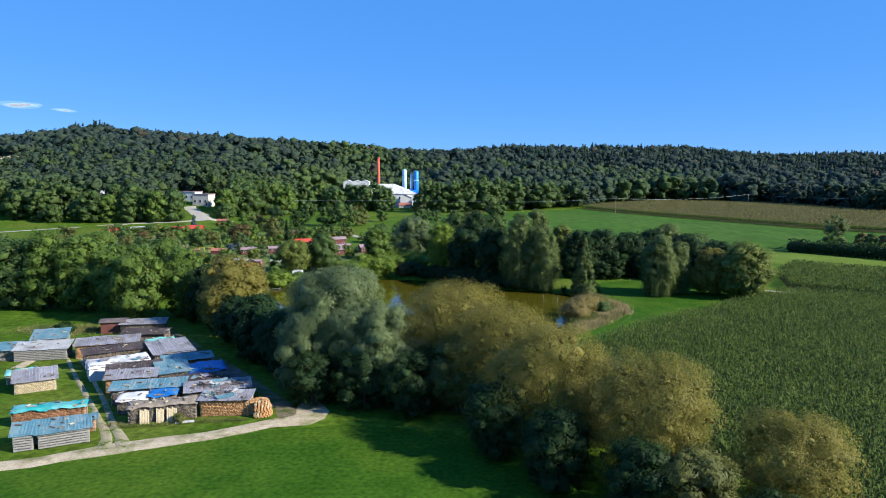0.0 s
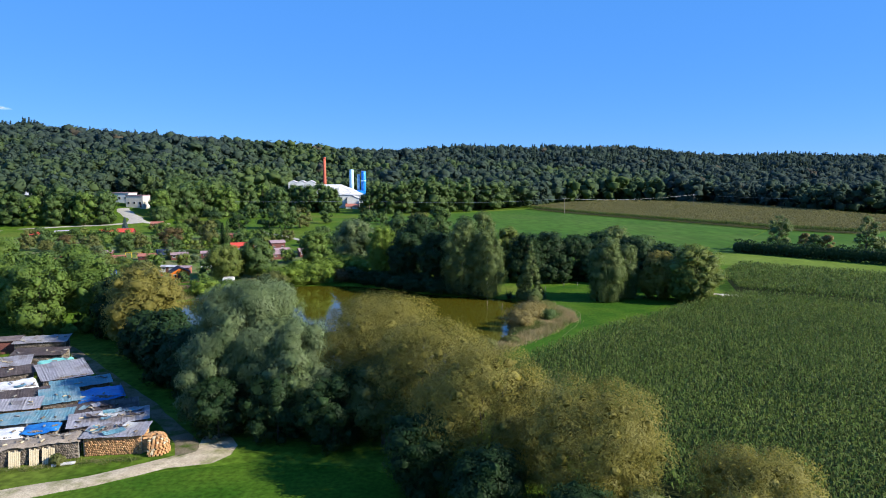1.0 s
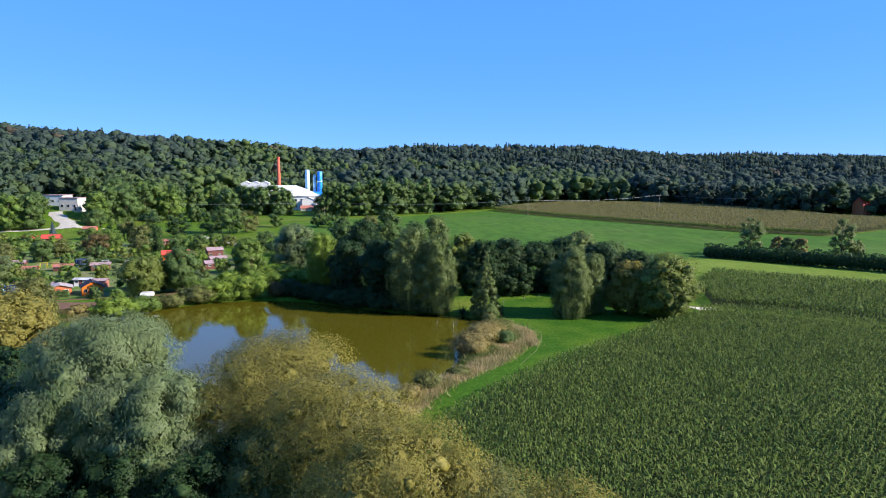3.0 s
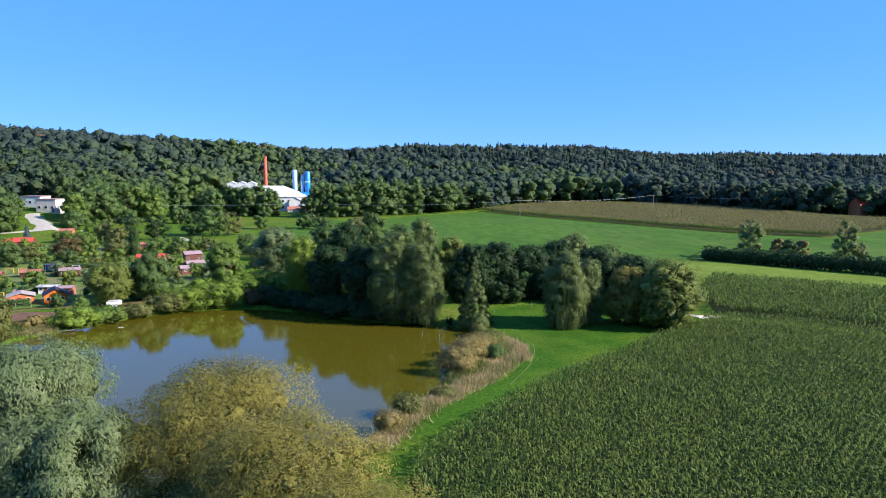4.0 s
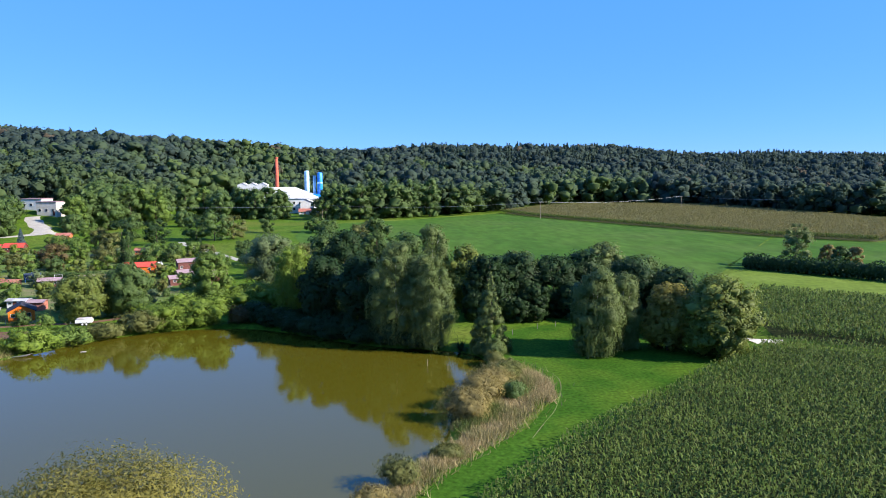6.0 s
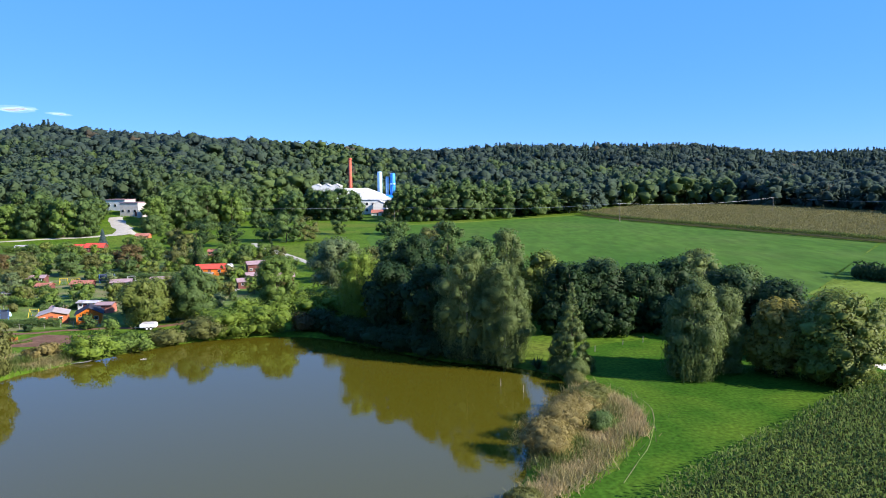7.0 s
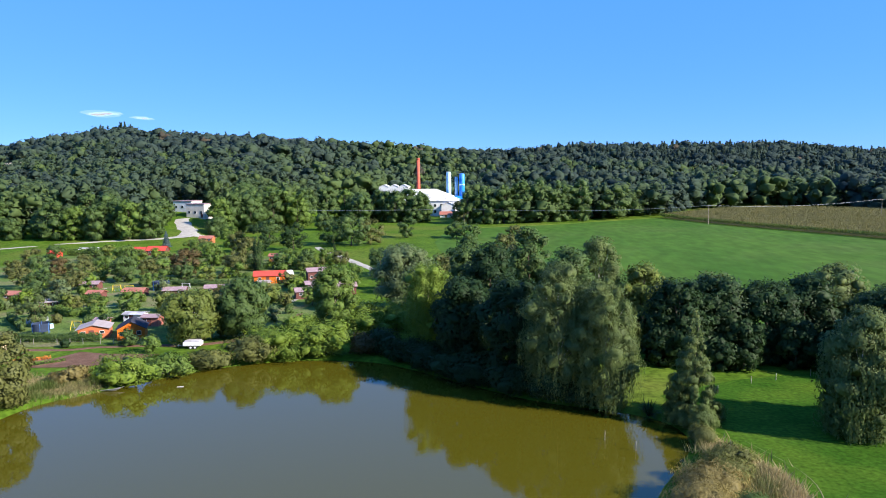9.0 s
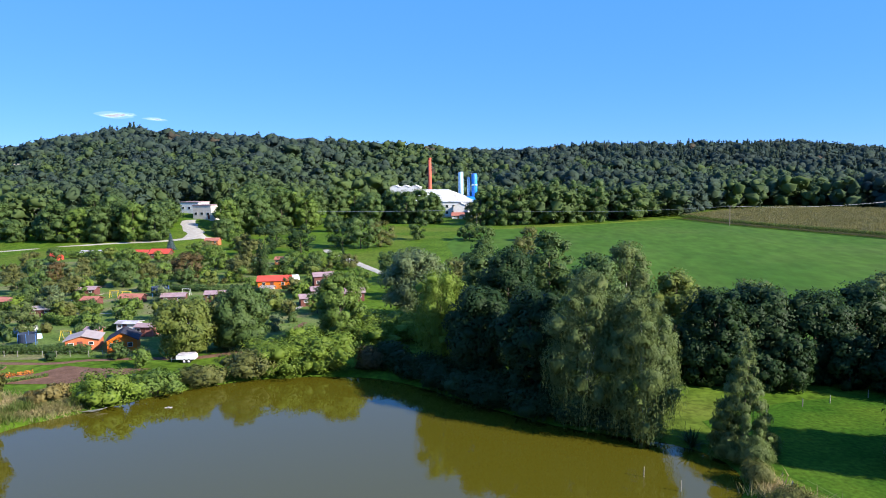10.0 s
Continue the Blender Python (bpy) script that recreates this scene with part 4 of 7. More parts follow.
# ---- shrubs and reeds on the banks ----
BK = "shrubs on the far bank"
for k, (x, y, h, r, s, lf) in enumerate([(-45, 186, 3.4, 3.0, 1.3, "leaf_lime"), (-40, 190.5, 3.2, 2.8, 1.3, "leaf_bright"), (-35.5, 195.5, 2.6, 2.2, 1.3, "leaf_olive"), (-30.5, 199.5, 3.2, 2.6, 1.3, "leaf_olive"), (-26, 201.5, 3.8, 2.8, 1.2, "leaf_lime"), (-21.5, 203, 4.6, 3.0, 1.2, "leaf_lime"), (-17.5, 203.5, 4.8, 2.8, 1.2, "leaf_lime"), (-24, 206.5, 5.2, 3.0, 1.2, "leaf_lime"), (-30, 205, 3.6, 2.6, 1.4, "leaf_lime"), (-12, 201.5, 2.9, 1.9, 1.0, "leaf_brown"), (-6.8, 200.2, 2.6, 1.7, 1.0, "leaf_dark"), (-9, 203.5, 3.2, 2.4, 1.0, "leaf_dark"), (-1.5, 198.5, 3.0, 2.2, 1.0, "leaf_dark"), (-16, 214, 3.4, 3.6, 1.4, "leaf_lime"), (-15, 223, 4.0, 4.4, 1.5, "leaf_lime"), (-9, 220, 3.8, 3.8, 1.4, "leaf_lime"), (2, 194.5, 3.0, 2.4, 1.2, "leaf_dark"), (10, 187.5, 3.2, 2.4, 1.2, "leaf_dark"), (16, 183.2, 3.0, 2.2, 1.2, "leaf_dark"), (-52, 182, 1.8, 2.0, 1.2, "leaf_bushdry"), (5, 189, 3.4, 2.4, 1.2, "leaf_dark"), (13, 183, 3.2, 2.2, 1.2, "leaf_dark"), (19, 180.2, 2.8, 2.0, 1.2, "leaf_dark"), (23.5, 178, 2.6, 1.9, 1.2, "leaf_dark"), (8, 186.6, 3, 2.2, 1.2, "leaf_dark"), (0.5, 192.8, 3, 2.2, 1.2, "leaf_dark"), (-4, 197.5, 2.8, 2.2, 1.2, "leaf_dark")]):
    shrub("shrub", x + (0.6 if k < 9 else 0), y - (3.0 if k < 9 else 0), h * (1.05 if k in (1, 2) else 1.25), r * 1.45, lf, "dense leafy shrub hanging over the pond bank", 120 + k, n=2850, size=0.30, stretch=s, group=BK)
for k, (x, y, h, r, s, lf) in enumerate([(27.4, 141.0, 3.6, 2.9, 1.15, "leaf_bushdry"), (29.8, 145.6, 3.9, 2.9, 1.1, "leaf_bushdry"), (32.2, 151.0, 3.2, 2.8, 1.2, "leaf_bushdry"), (34.6, 155.0, 2.4, 2.4, 1.2, "leaf_olive"), (34.6, 147.6, 2.2, 2.0, 1.2, "leaf_green"), (36.4, 159.5, 1.8, 2.2, 1.2, "leaf_olive"), (35.2, 165.5, 1.8, 1.8, 1.0, "leaf_olive"), (36, 169.5, 2.4, 2.0, 1.0, "leaf_birch"), (15.5, 117.5, 2.4, 1.9, 1.0, "leaf_bushdry"), (18.4, 123.0, 2.4, 2.1, 1.1, "leaf_olive"), (23.5, 129.0, 1.1, 1.4, 1.4, "leaf_olive")]):
    shrub("shrub", x, y, h, r, lf, "dry brownish bank shrub among the reeds" if lf == "leaf_bushdry" else "low green bank shrub among the reeds", 150 + k, n=9000 if k < 4 else 4000, size=0.30, clumps=22, stretch=s, group="shrubs on the reedy point", mass=0.55, loose=0.16, hang=-0.5, aspect=0.26)


def blades(rng, c, h, w, lean):
    """Grass or reed blades at points c."""
    n = len(c)
    a = rng.uniform(0, 6.28, n)
    side = np.stack([np.cos(a), np.sin(a), np.zeros(n)], axis=1) * (w / 2)
    tip = np.stack([rng.normal(0, lean, n), rng.normal(0, lean, n), h * rng.uniform(0.6, 1.2, n)], axis=1)
    v = np.stack([c - side, c + side, c + tip], axis=1)
    return v.reshape(-1, 3), np.arange(n * 3).reshape(-1, 3)


def reed_belt(name, line, width, n, h, label, seed, mat="reed", green=0.25, w=0.13, lean=0.45):
    rng = np.random.default_rng(seed)
    line = np.array(line, dtype=float)
    seg = rng.integers(0, len(line) - 1, n)
    t = rng.uniform(0, 1, n)[:, None]
    p = line[seg] * (1 - t) + line[seg + 1] * t
    p = p + rng.normal(0, width / 2, (n, 2))
    keep = shore_distance(p[:, 0], p[:, 1]) > -0.6
    p = p[keep]
    patch = np.array([noise.noise((float(q[0]) * 0.25, float(q[1]) * 0.25, seed)) for q in p])
    c = np.column_stack([p, land(p[:, 0], p[:, 1]) - 0.05])
    v, f = blades(rng, c, h * (1 + 0.6 * patch), w, lean)
    tone = np.repeat(np.clip(green + patch * 0.9 + rng.normal(0, 0.15, len(c)), 0, 1), 3)
    return tagged(new(name, fast_mesh(name, v, f, M[mat], tone)), label, "reeds", "", "stuff")


reed_belt("reeds", [(13.5, 112), (16.5, 117.5), (20.5, 125), (26, 131), (30, 136), (33.5, 141), (37, 148), (38.5, 153), (38, 159), (35.5, 165)], 2.2, 14000, 0.95, "dry straw-coloured reeds along the pond bank", 3)
reed_belt("reeds", [(38.8, 146), (39.8, 152), (39.2, 157)], 1.4, 4200, 0.95, "dry straw-coloured reeds along the pond bank", 4, green=0.0)
reed_belt("reeds", [(28, 138), (31, 143), (35, 150), (36, 158)], 4.2, 9000, 0.9, "tangled green and dry bank growth", 5, green=0.6)
reed_belt("reeds", [(-56, 176), (-50, 181), (-47, 182)], 1.8, 2600, 1.2, "tall pale grass on the far bank", 6, green=0.75)
reed_belt("reeds", [(-62, 165), (-57, 172), (-52, 178), (-48, 181)], 3.0, 9000, 0.7, "rough grass on the pond's west bank", 7, green=0.6)
reed_belt("reeds", [(-68, 184), (-58, 181), (-50, 181)], 3.0, 6000, 0.6, "tall pale grass on the far bank", 8, green=0.45)

# yucca-like clump of sword leaves at the pond corner
rng = np.random.default_rng(9)
cl = thing("sword_leaf_clump", pose(31.0, 174.6, lz(31, 174.6)), "spiky clump of long dark sword-shaped leaves", "plant")
v, f = [], []
for k in range(90):
    a, e, ln_ = rng.uniform(0, 6.28), rng.uniform(0.25, 1.3), rng.uniform(1.6, 2.8)
    d = np.array([math.cos(a) * math.cos(e), math.sin(a) * math.cos(e), math.sin(e)])
    s = np.array([-math.sin(a), math.cos(a), 0]) * 0.07
    b = len(v)
    v += [-s, s, d * ln_ * 0.6 + s, d * ln_ * 0.6 - s, d * ln_ - np.array([0, 0, 0.25 * ln_ * math.cos(e)])]
    f += [(b, b + 1, b + 2, b + 3), (b + 3, b + 2, b + 4, b + 4)]
me = bpy.data.meshes.new("leaves")
me.from_pydata([tuple(p) for p in v], [], [q[:3] if q[2] == q[3] else q for q in f])
me.materials.append(M["leaf_dark"])
part_me("leaves", me, cl)


# ---- maize ----
def maize(name, poly, row, gap, angle, h, leaves, scale, seed, mat, label, tassel=0.5):
    """Rows of maize plants: arching leaves and a tassel each."""
    rng = np.random.default_rng(seed)
    poly = np.array(poly)
    ca, sa = math.cos(angle), math.sin(angle)
    ox, oy = poly.mean(axis=0)
    u = (poly[:, 0] - ox) * ca + (poly[:, 1] - oy) * sa
    w = -(poly[:, 0] - ox) * sa + (poly[:, 1] - oy) * ca
    U, W = np.meshgrid(np.arange(u.min(), u.max(), gap), np.arange(w.min(), w.max(), row))
    U = (U + rng.uniform(-0.35, 0.35, U.shape) * gap).ravel()
    W = (W + rng.normal(0, 0.05, W.shape)).ravel()
    x, y = ox + U * ca - W * sa, oy + U * sa + W * ca
    # only what lies within sight of the flight, with a margin
    ok = inside(poly, x, y) & (np.abs(x) < 0.95 * (y + 30)) & (y > 50)
    x, y = x[ok], y[ok]
    n = len(x)
    z = land(x, y)
    hh = h * rng.uniform(0.88, 1.1, n) * (1 + 0.07 * np.sin(x * 0.13) * np.cos(y * 0.11 + 1))
    V, Fq, T = [], [], []
    base = 0
    for k in range(leaves):
        a = rng.uniform(0, 6.28, n)
        lev = (0.35 + 0.6 * (k + rng.uniform(0, 1, n)) / leaves) * hh
        ln_ = scale * rng.uniform(0.55, 0.95, n)
        d = np.stack([np.cos(a), np.sin(a)], axis=1)
        s = np.stack([-np.sin(a), np.cos(a)], axis=1) * (0.10 * scale)
        p0 = np.column_stack([x, y, z + lev])
        p1 = p0 + np.column_stack([d * (ln_ * 0.28)[:, None], ln_ * 0.55])
        p2 = p0 + np.column_stack([d * (ln_ * 0.72)[:, None], ln_ * rng.uniform(0.15, 0.75, n)])
        s3 = np.column_stack([s, np.zeros(n)])
        V.append(np.stack([p0, p1 + s3, p2, p1 - s3], axis=1).reshape(-1, 3))
        T.append(np.repeat(rng.uniform(0, 0.25, n), 4))
        i = base + np.arange(n)[:, None] * 4
        Fq.append(np.concatenate([i + np.array([0, 1, 3]), i + np.array([3, 1, 2])]))
        base += n * 4
    top = np.column_stack([x, y, z + hh])
    a = rng.uniform(0, 3.14, n)
    s3 = np.column_stack([np.cos(a), np.sin(a), np.zeros(n)]) * 0.07 * scale
    tip = top + np.column_stack([rng.normal(0, 0.08, (n, 2)), np.full(n, 0.42 * scale)])
    V.append(np.stack([top - s3, top + s3, tip], axis=1).reshape(-1, 3))
    T.append(np.repeat(np.clip(rng.normal(tassel, 0.25, n), 0, 1), 3))
    Fq.append(base + np.arange(n * 3).reshape(-1, 3))
    base += n * 3
    ob = new(name, fast_mesh(name, np.concatenate(V), np.concatenate(Fq), M[mat], np.concatenate(T), smooth=True))
    return tagged(ob, label, "maize", "", "stuff")


maize("maize", CORN, 0.75, 0.56, 0.73, 2.1, 5, 1.0, 5, "corn", "tall dense green maize with pale tassels")
maize("maize", CORN_FAR, 0.9, 1.1, 0.75, 2.1, 5, 1.5, 6, "corn", "tall dense green maize with pale tassels")
maize("maize", BROWN, 1.5, 1.3, 0.62, 2.2, 4, 2.0, 7, "corn_ripe", "brownish ripening maize field", 0.45)
BROWN_EDGE = [(104, 520), (112, 495), (128, 462), (161, 407), (195, 351), (225, 325), (224, 321.5), (193, 347.5), (158.5, 405), (125.5, 460.5), (109.5, 494), (101, 519)]
maize("maize", BROWN_EDGE, 0.9, 0.7, 0.62, 2.3, 5, 1.6, 8, "corn", "green outer rows of the ripening maize")


# ---- hedges and field trees on the right ----
def hedge(name, line, h, w, leaf, label, seed, dens=45, size=0.4):
    """A clipped hedge: leaves over the shell of a long block, with stems inside."""
    rng = np.random.default_rng(seed)
    line = np.array(line, dtype=float)
    mid = line.mean(axis=0)
    zb = lz(*mid)
    V, O, core = [], [], []
    stems = []
    for a, b in zip(line, line[1:]):
        ln_ = float(np.hypot(*(b - a)))
        d = (b - a) / ln_
        nn = np.array([-d[1], d[0]])
        n = int(ln_ * (2 * h + w) * dens * 0.25)
        t = rng.uniform(0, ln_, n)
        q = rng.uniform(0, 2 * h + w, n)
        side = np.where(q < h, -1.0, np.where(q < 2 * h, 1.0, 0.0))
        zz = np.where(q < h, q, np.where(q < 2 * h, q - h, h)) * (1 + rng.normal(0, 0.04, n))
        off = np.where(side != 0, side * w / 2, q - 2 * h - w / 2) + rng.normal(0, 0.12, n)
        p = a + d * t[:, None] + nn * off[:, None]
        wav = 1 + 0.06 * np.sin(t * 1.3 + a[0]) + 0.05 * np.sin(t * 0.5)
        V.append(np.column_stack([p - mid, zz * wav]))
        O.append(np.column_stack([nn * side[:, None], np.where(side == 0, 1.0, 0.25)]))
        for k in range(int(ln_ / 3) + 1):
            stems.append(a + d * min(ln_, k * 3) - mid)
        m = max(2, int(ln_ / (w * 0.32)))
        for k in range(m):
            c = a + d * ((k + 0.5) * ln_ / m) - mid
            core.append((c[0], c[1], h * 0.5))
    v, f = leaf_quads(rng, np.concatenate(V), np.concatenate(O), size, 0.6, 0.5)
    base = thing(name, pose(mid[0], mid[1], zb), label, "hedge")
    v2, f2 = clump_masses(rng, np.array(core), np.full(len(core), w * 0.46), BALL_1, 0.08, h / w * 0.98)
    f = np.concatenate([f, f2 + len(v)])
    v = np.concatenate([v, v2])
    v[:, 2] = np.maximum(v[:, 2], 0.0)
    for c in stems:
        bm = bmesh.new()
        add_tube(bm, [(c[0], c[1], -0.3), (c[0] + 0.1, c[1], h * 0.8)], [0.06, 0.02], 5)
        part("stem", bm, M["bark"], base)
    part_me("foliage", fast_mesh("foliage", v, f, M[leaf]), base)
    return base


hedge("hedge", [(132, 262), (147.5, 246), (164.6, 227), (200, 190), (225, 165)], 5.0, 4.0, "leaf_dark", "long dark green hedge between the fields", 200, 16, 0.75)
for k, (x, y, h, r, lf) in enumerate([(150, 264, 14.5, 5.2, "leaf_birch"), (172, 245, 14.5, 4.4, "leaf_birch"), (190, 236, 12.5, 4.6, "leaf_dark"), (160, 262, 7.0, 3.0, "leaf_bushdry"), (166, 258, 6.5, 3.0, "leaf_bushdry"), (178, 246, 7.0, 3.2, "leaf_birch"), (158, 254, 7.5, 3.0, "leaf_green")]):
    make_tree("tree", x, y, h, r, lf, "field tree behind the hedge", 210 + k, low=0.4, clumps=24, n=3600, size=0.45, group="field trees")


# ---- the wooded hills ----
def crown_template(seed, conifer_kind, leaves=190):
    """One far crown of unit height, with normals that follow its billows."""
    rng = np.random.default_rng(seed)
    if conifer_kind:
        n = 80
        u = rng.uniform(0, 1, n) ** 1.1
        a = rng.uniform(0, 6.28, n)
        rad = 0.36 * (1 - 0.94 * u) * np.sqrt(rng.uniform(0.5, 1, n))
        p = np.stack([rad * np.cos(a), rad * np.sin(a), 0.10 + 0.88 * u], axis=1)
        o = np.stack([np.cos(a), np.sin(a), np.full(n, 0.7)], axis=1)
        cc = np.array([(0, 0, 0.22), (0, 0, 0.42), (0, 0, 0.60), (0, 0, 0.76), (0, 0, 0.88)])
        return foliage(rng, p, o, cc, np.array([0.28, 0.23, 0.17, 0.11, 0.06]), 0.10, 0.8, 0.3, 0.0, 0.95, BALL_1, 0.15, 0.25)
    cl = 10 if leaves > 100 else 6
    u = (np.arange(cl) + 0.5) / cl
    a = np.arange(cl) * 2.4 + rng.uniform(-0.6, 0.6, cl)
    rad = 0.34 * np.sqrt(np.clip(1 - (u - 0.2) ** 2 / 0.70, 0.02, 1)) * rng.uniform(0.6, 1.1, cl)
    cc = np.stack([rad * np.cos(a), rad * np.sin(a), 0.14 + 0.70 * u], axis=1)
    cr = rng.uniform(0.13, 0.25, cl) * (1.05 if leaves > 100 else 1.25)
    n = leaves
    d = rng.normal(0, 1, (n, 3))
    d[:, 2] = np.abs(d[:, 2]) * rng.choice([1, 1, -0.5], n)
    d /= np.linalg.norm(d, axis=1)[:, None]
    k = rng.choice(cl, n, p=cr ** 2 / np.sum(cr ** 2))
    p = cc[k] + d * (cr[k] * rng.uniform(0.72, 1.0, n))[:, None]
    return foliage(rng, p, d * 0.6 + np.array([0, 0, 0.5]), cc, cr, 0.09 if leaves > 100 else 0.11, 0.85, 0.4, 0.0, 0.74 if leaves > 100 else 0.84, BALL_1, 0.20, 0.3)


def woods(name, x, y, h, wide, kind, mat, label, seed, tones):
    """Many far crowns in one mesh."""
    rng = np.random.default_rng(seed)
    temps = [crown_template(1000 + seed * 10 + k, kind) for k in range(9)] + [crown_template(1200 + seed * 10 + k, kind, 60) for k in range(9)]
    z = land(x, y)
    which = rng.integers(0, 9, len(x)) + np.where((y > 560) | (h < 14), 9, 0)
    ang = rng.uniform(0, 6.28, len(x))
    V, T, F, N, m = [], [], [], [], 0
    for i in range(len(x)):
        v, f, nr = temps[which[i]]
        F.append(f + m)
        c, s = math.cos(ang[i]), math.sin(ang[i])
        w = h[i] * wide[i]
        V.append(np.column_stack([x[i] + (v[:, 0] * c - v[:, 1] * s) * w, y[i] + (v[:, 0] * s + v[:, 1] * c) * w, z[i] + v[:, 2] * h[i]]))
        N.append(np.column_stack([nr[:, 0] * c - nr[:, 1] * s, nr[:, 0] * s + nr[:, 1] * c, nr[:, 2]]))
        T.append(np.full(len(v), tones[i]))
        m += len(v)
    ob = new(name, fast_mesh(name, np.concatenate(V), np.concatenate(F), M[mat], np.concatenate(T), normals=np.concatenate(N)))
    return tagged(ob, label, "forest", "", "stuff")


# where the wood stands: front edge by bearing
EDGE_T = [-1.2, -0.62, -0.50, -0.46, -0.40, -0.36, -0.30, -0.24, -0.20, -0.12, -0.055, -0.02, 0.01, 0.08, 0.14, 0.20, 0.24, 0.31, 0.42, 0.50, 0.62, 0.80, 1.2]
EDGE_Y = [395, 395, 396, 398, 398, 405, 440, 480, 585, 600, 600, 540, 470, 480, 502, 528, 575, 610, 590, 520, 470, 430, 400]
rng = np.random.default_rng(77)
xs, ys = [], []
yy = 395.0
while yy < 1080:
    sp = 10.4 if yy < 640 else 9.0
    k = np.arange(-0.86 * yy, 0.98 * yy, sp)
    xs.append(k + rng.uniform(-0.42, 0.42, len(k)) * sp)
    ys.append(np.full(len(k), yy) + rng.uniform(-0.42, 0.42, len(k)) * sp)
    yy += sp
fx, fy = np.concatenate(xs), np.concatenate(ys)
ft = fx / fy
keep = (fy > np.interp(ft, EDGE_T, EDGE_Y) + rng.uniform(0, 8, len(fx))) & (fy < np.interp(ft, DEPTH_T, DEPTH_Y) + np.interp(ft, [-0.2, -0.12, 0.06, 0.12], [22, 60, 60, 22]))
keep &= ~((fx > -178) & (fx < -138) & (fy < 462))
keep &= ~((fx > -240) & (fx < -198) & (fy > 418) & (fy < 440))
keep &= ~inside(BROWN, fx, fy)
keep &= ~((fx > 325) & (fx < 343) & (fy < 456))
keep &= ~((fx > -384) & (fx < -340) & (fy > 535) & (fy < 592))
fx, fy, ft = fx[keep], fy[keep], ft[keep]
pn = np.array([noise.noise((float(a) * 0.006, float(b) * 0.008, 3.0)) for a, b in zip(fx, fy)])
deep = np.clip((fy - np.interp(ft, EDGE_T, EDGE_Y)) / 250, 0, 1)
con = rng.uniform(0, 1, len(fx)) < np.clip(-0.12 + 0.45 * pn + 0.60 * np.clip((ft + 0.05) * 3, 0, 1) * deep, 0.02, 0.9)
hh = rng.uniform(15, 20.5, len(fx)) + 2.0 * pn
front = np.clip(1 - deep * 250 / 45, 0, 1)
hh = np.where(fy > 640, hh * 1.08, hh)
hh = np.where(con, hh * 1.04, hh) + front * rng.uniform(2, 8, len(fx))
b = ~con
# tone grows with depth and to the right, so painted haze deepens there
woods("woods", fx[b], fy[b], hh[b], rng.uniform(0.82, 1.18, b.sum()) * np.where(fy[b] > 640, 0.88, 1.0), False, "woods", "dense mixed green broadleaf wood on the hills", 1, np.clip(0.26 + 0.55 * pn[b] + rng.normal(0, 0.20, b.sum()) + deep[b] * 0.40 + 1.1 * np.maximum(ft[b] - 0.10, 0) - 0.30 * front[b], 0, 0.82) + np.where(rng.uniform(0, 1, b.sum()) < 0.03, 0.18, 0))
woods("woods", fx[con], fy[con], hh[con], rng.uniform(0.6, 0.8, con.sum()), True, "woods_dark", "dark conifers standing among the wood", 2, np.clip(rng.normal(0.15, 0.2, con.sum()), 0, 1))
for k in range(25):
    x, y = (-366 + k * 3.4, 700) if k < 9 else (210 + (k - 9) * 5.0, 985) if k < 19 else (76 + (k - 19) * 6.0, 905)
    x, y = x + rng.uniform(-1.5, 1.5), y + rng.uniform(-8, 8)
    ph = rng.uniform(22, 26)
    pv, pf, pnr = crown_template(3000 + k % 5, True)
    pine = thing("pine", pose(x, y, lz(x, y), 0, 0, rng.uniform(0, 360)), "tall dark pine on the hilltop", "tree", "hilltop pines")
    bm = bmesh.new()
    add_tube(bm, [(0, 0, -0.3), (0, 0, ph * 0.9)], [0.3, 0.05], 6)
    part("trunk", bm, M["bark"], pine)
    part_me("crown", fast_mesh("crown", pv * np.array([0.62 * ph, 0.62 * ph, ph]), pf, M["woods_dark"], np.full(len(pv), 0.1), normals=pnr), pine)

# sandy quarry face on the hillside, and two small clouds
quarry = [(-376, 556), (-350, 553), (-346, 572), (-352, 588), (-380, 590)]
drape("quarry_face", quarry, M["sand"], 9, 9.0, "pale sandy quarry face in the wood", "quarry")
cm = bpy.data.materials.new("cloud")
cm.use_nodes = True
ct = cm.node_tree
tr_ = ct.nodes.new("ShaderNodeBsdfTransparent")
mx_ = ct.nodes.new("ShaderNodeMixShader")
mx_.inputs[0].default_value = 0.03
cbs = ct.nodes["Principled BSDF"]
cbs.inputs["Base Color"].default_value = (0.1, 0.1, 0.1, 1)
cbs.inputs["Roughness"].default_value = 1.0
# the clouds' sunlit white is put in as their own glow
cbs.inputs["Emission Color"].default_value = (0.92, 0.93, 1.0, 1)
cbs.inputs["Emission Strength"].default_value = 1.2
ct.links.new(tr_.outputs[0], mx_.inputs[1])
ct.links.new(cbs.outputs[0], mx_.inputs[2])
ct.links.new(mx_.outputs[0], ct.nodes["Material Output"].inputs["Surface"])
for k, (x, y, z, w, hgt) in enumerate(((-2440, 4000, 425, 130, 16), (-2165, 4000, 392, 62, 13))):
    rng = np.random.default_rng(90 + k)
    n = 7
    cc = np.column_stack([rng.normal(0, w * 0.30, n), rng.normal(0, 60, n), rng.normal(0, hgt * 0.2, n)])
    v, f = clump_masses(rng, cc, rng.uniform(0.30, 0.75, n) * w * np.exp(-(cc[:, 0] / w) ** 2), BALL_2, 0.05, 0.16)
    ob = new("cloud", fast_mesh("cloud", v, f, cm, smooth=True))
    ob.location = (x, y, z)
    tagged(ob, "small wispy white cloud over the hill", "cloud", "", "structure")


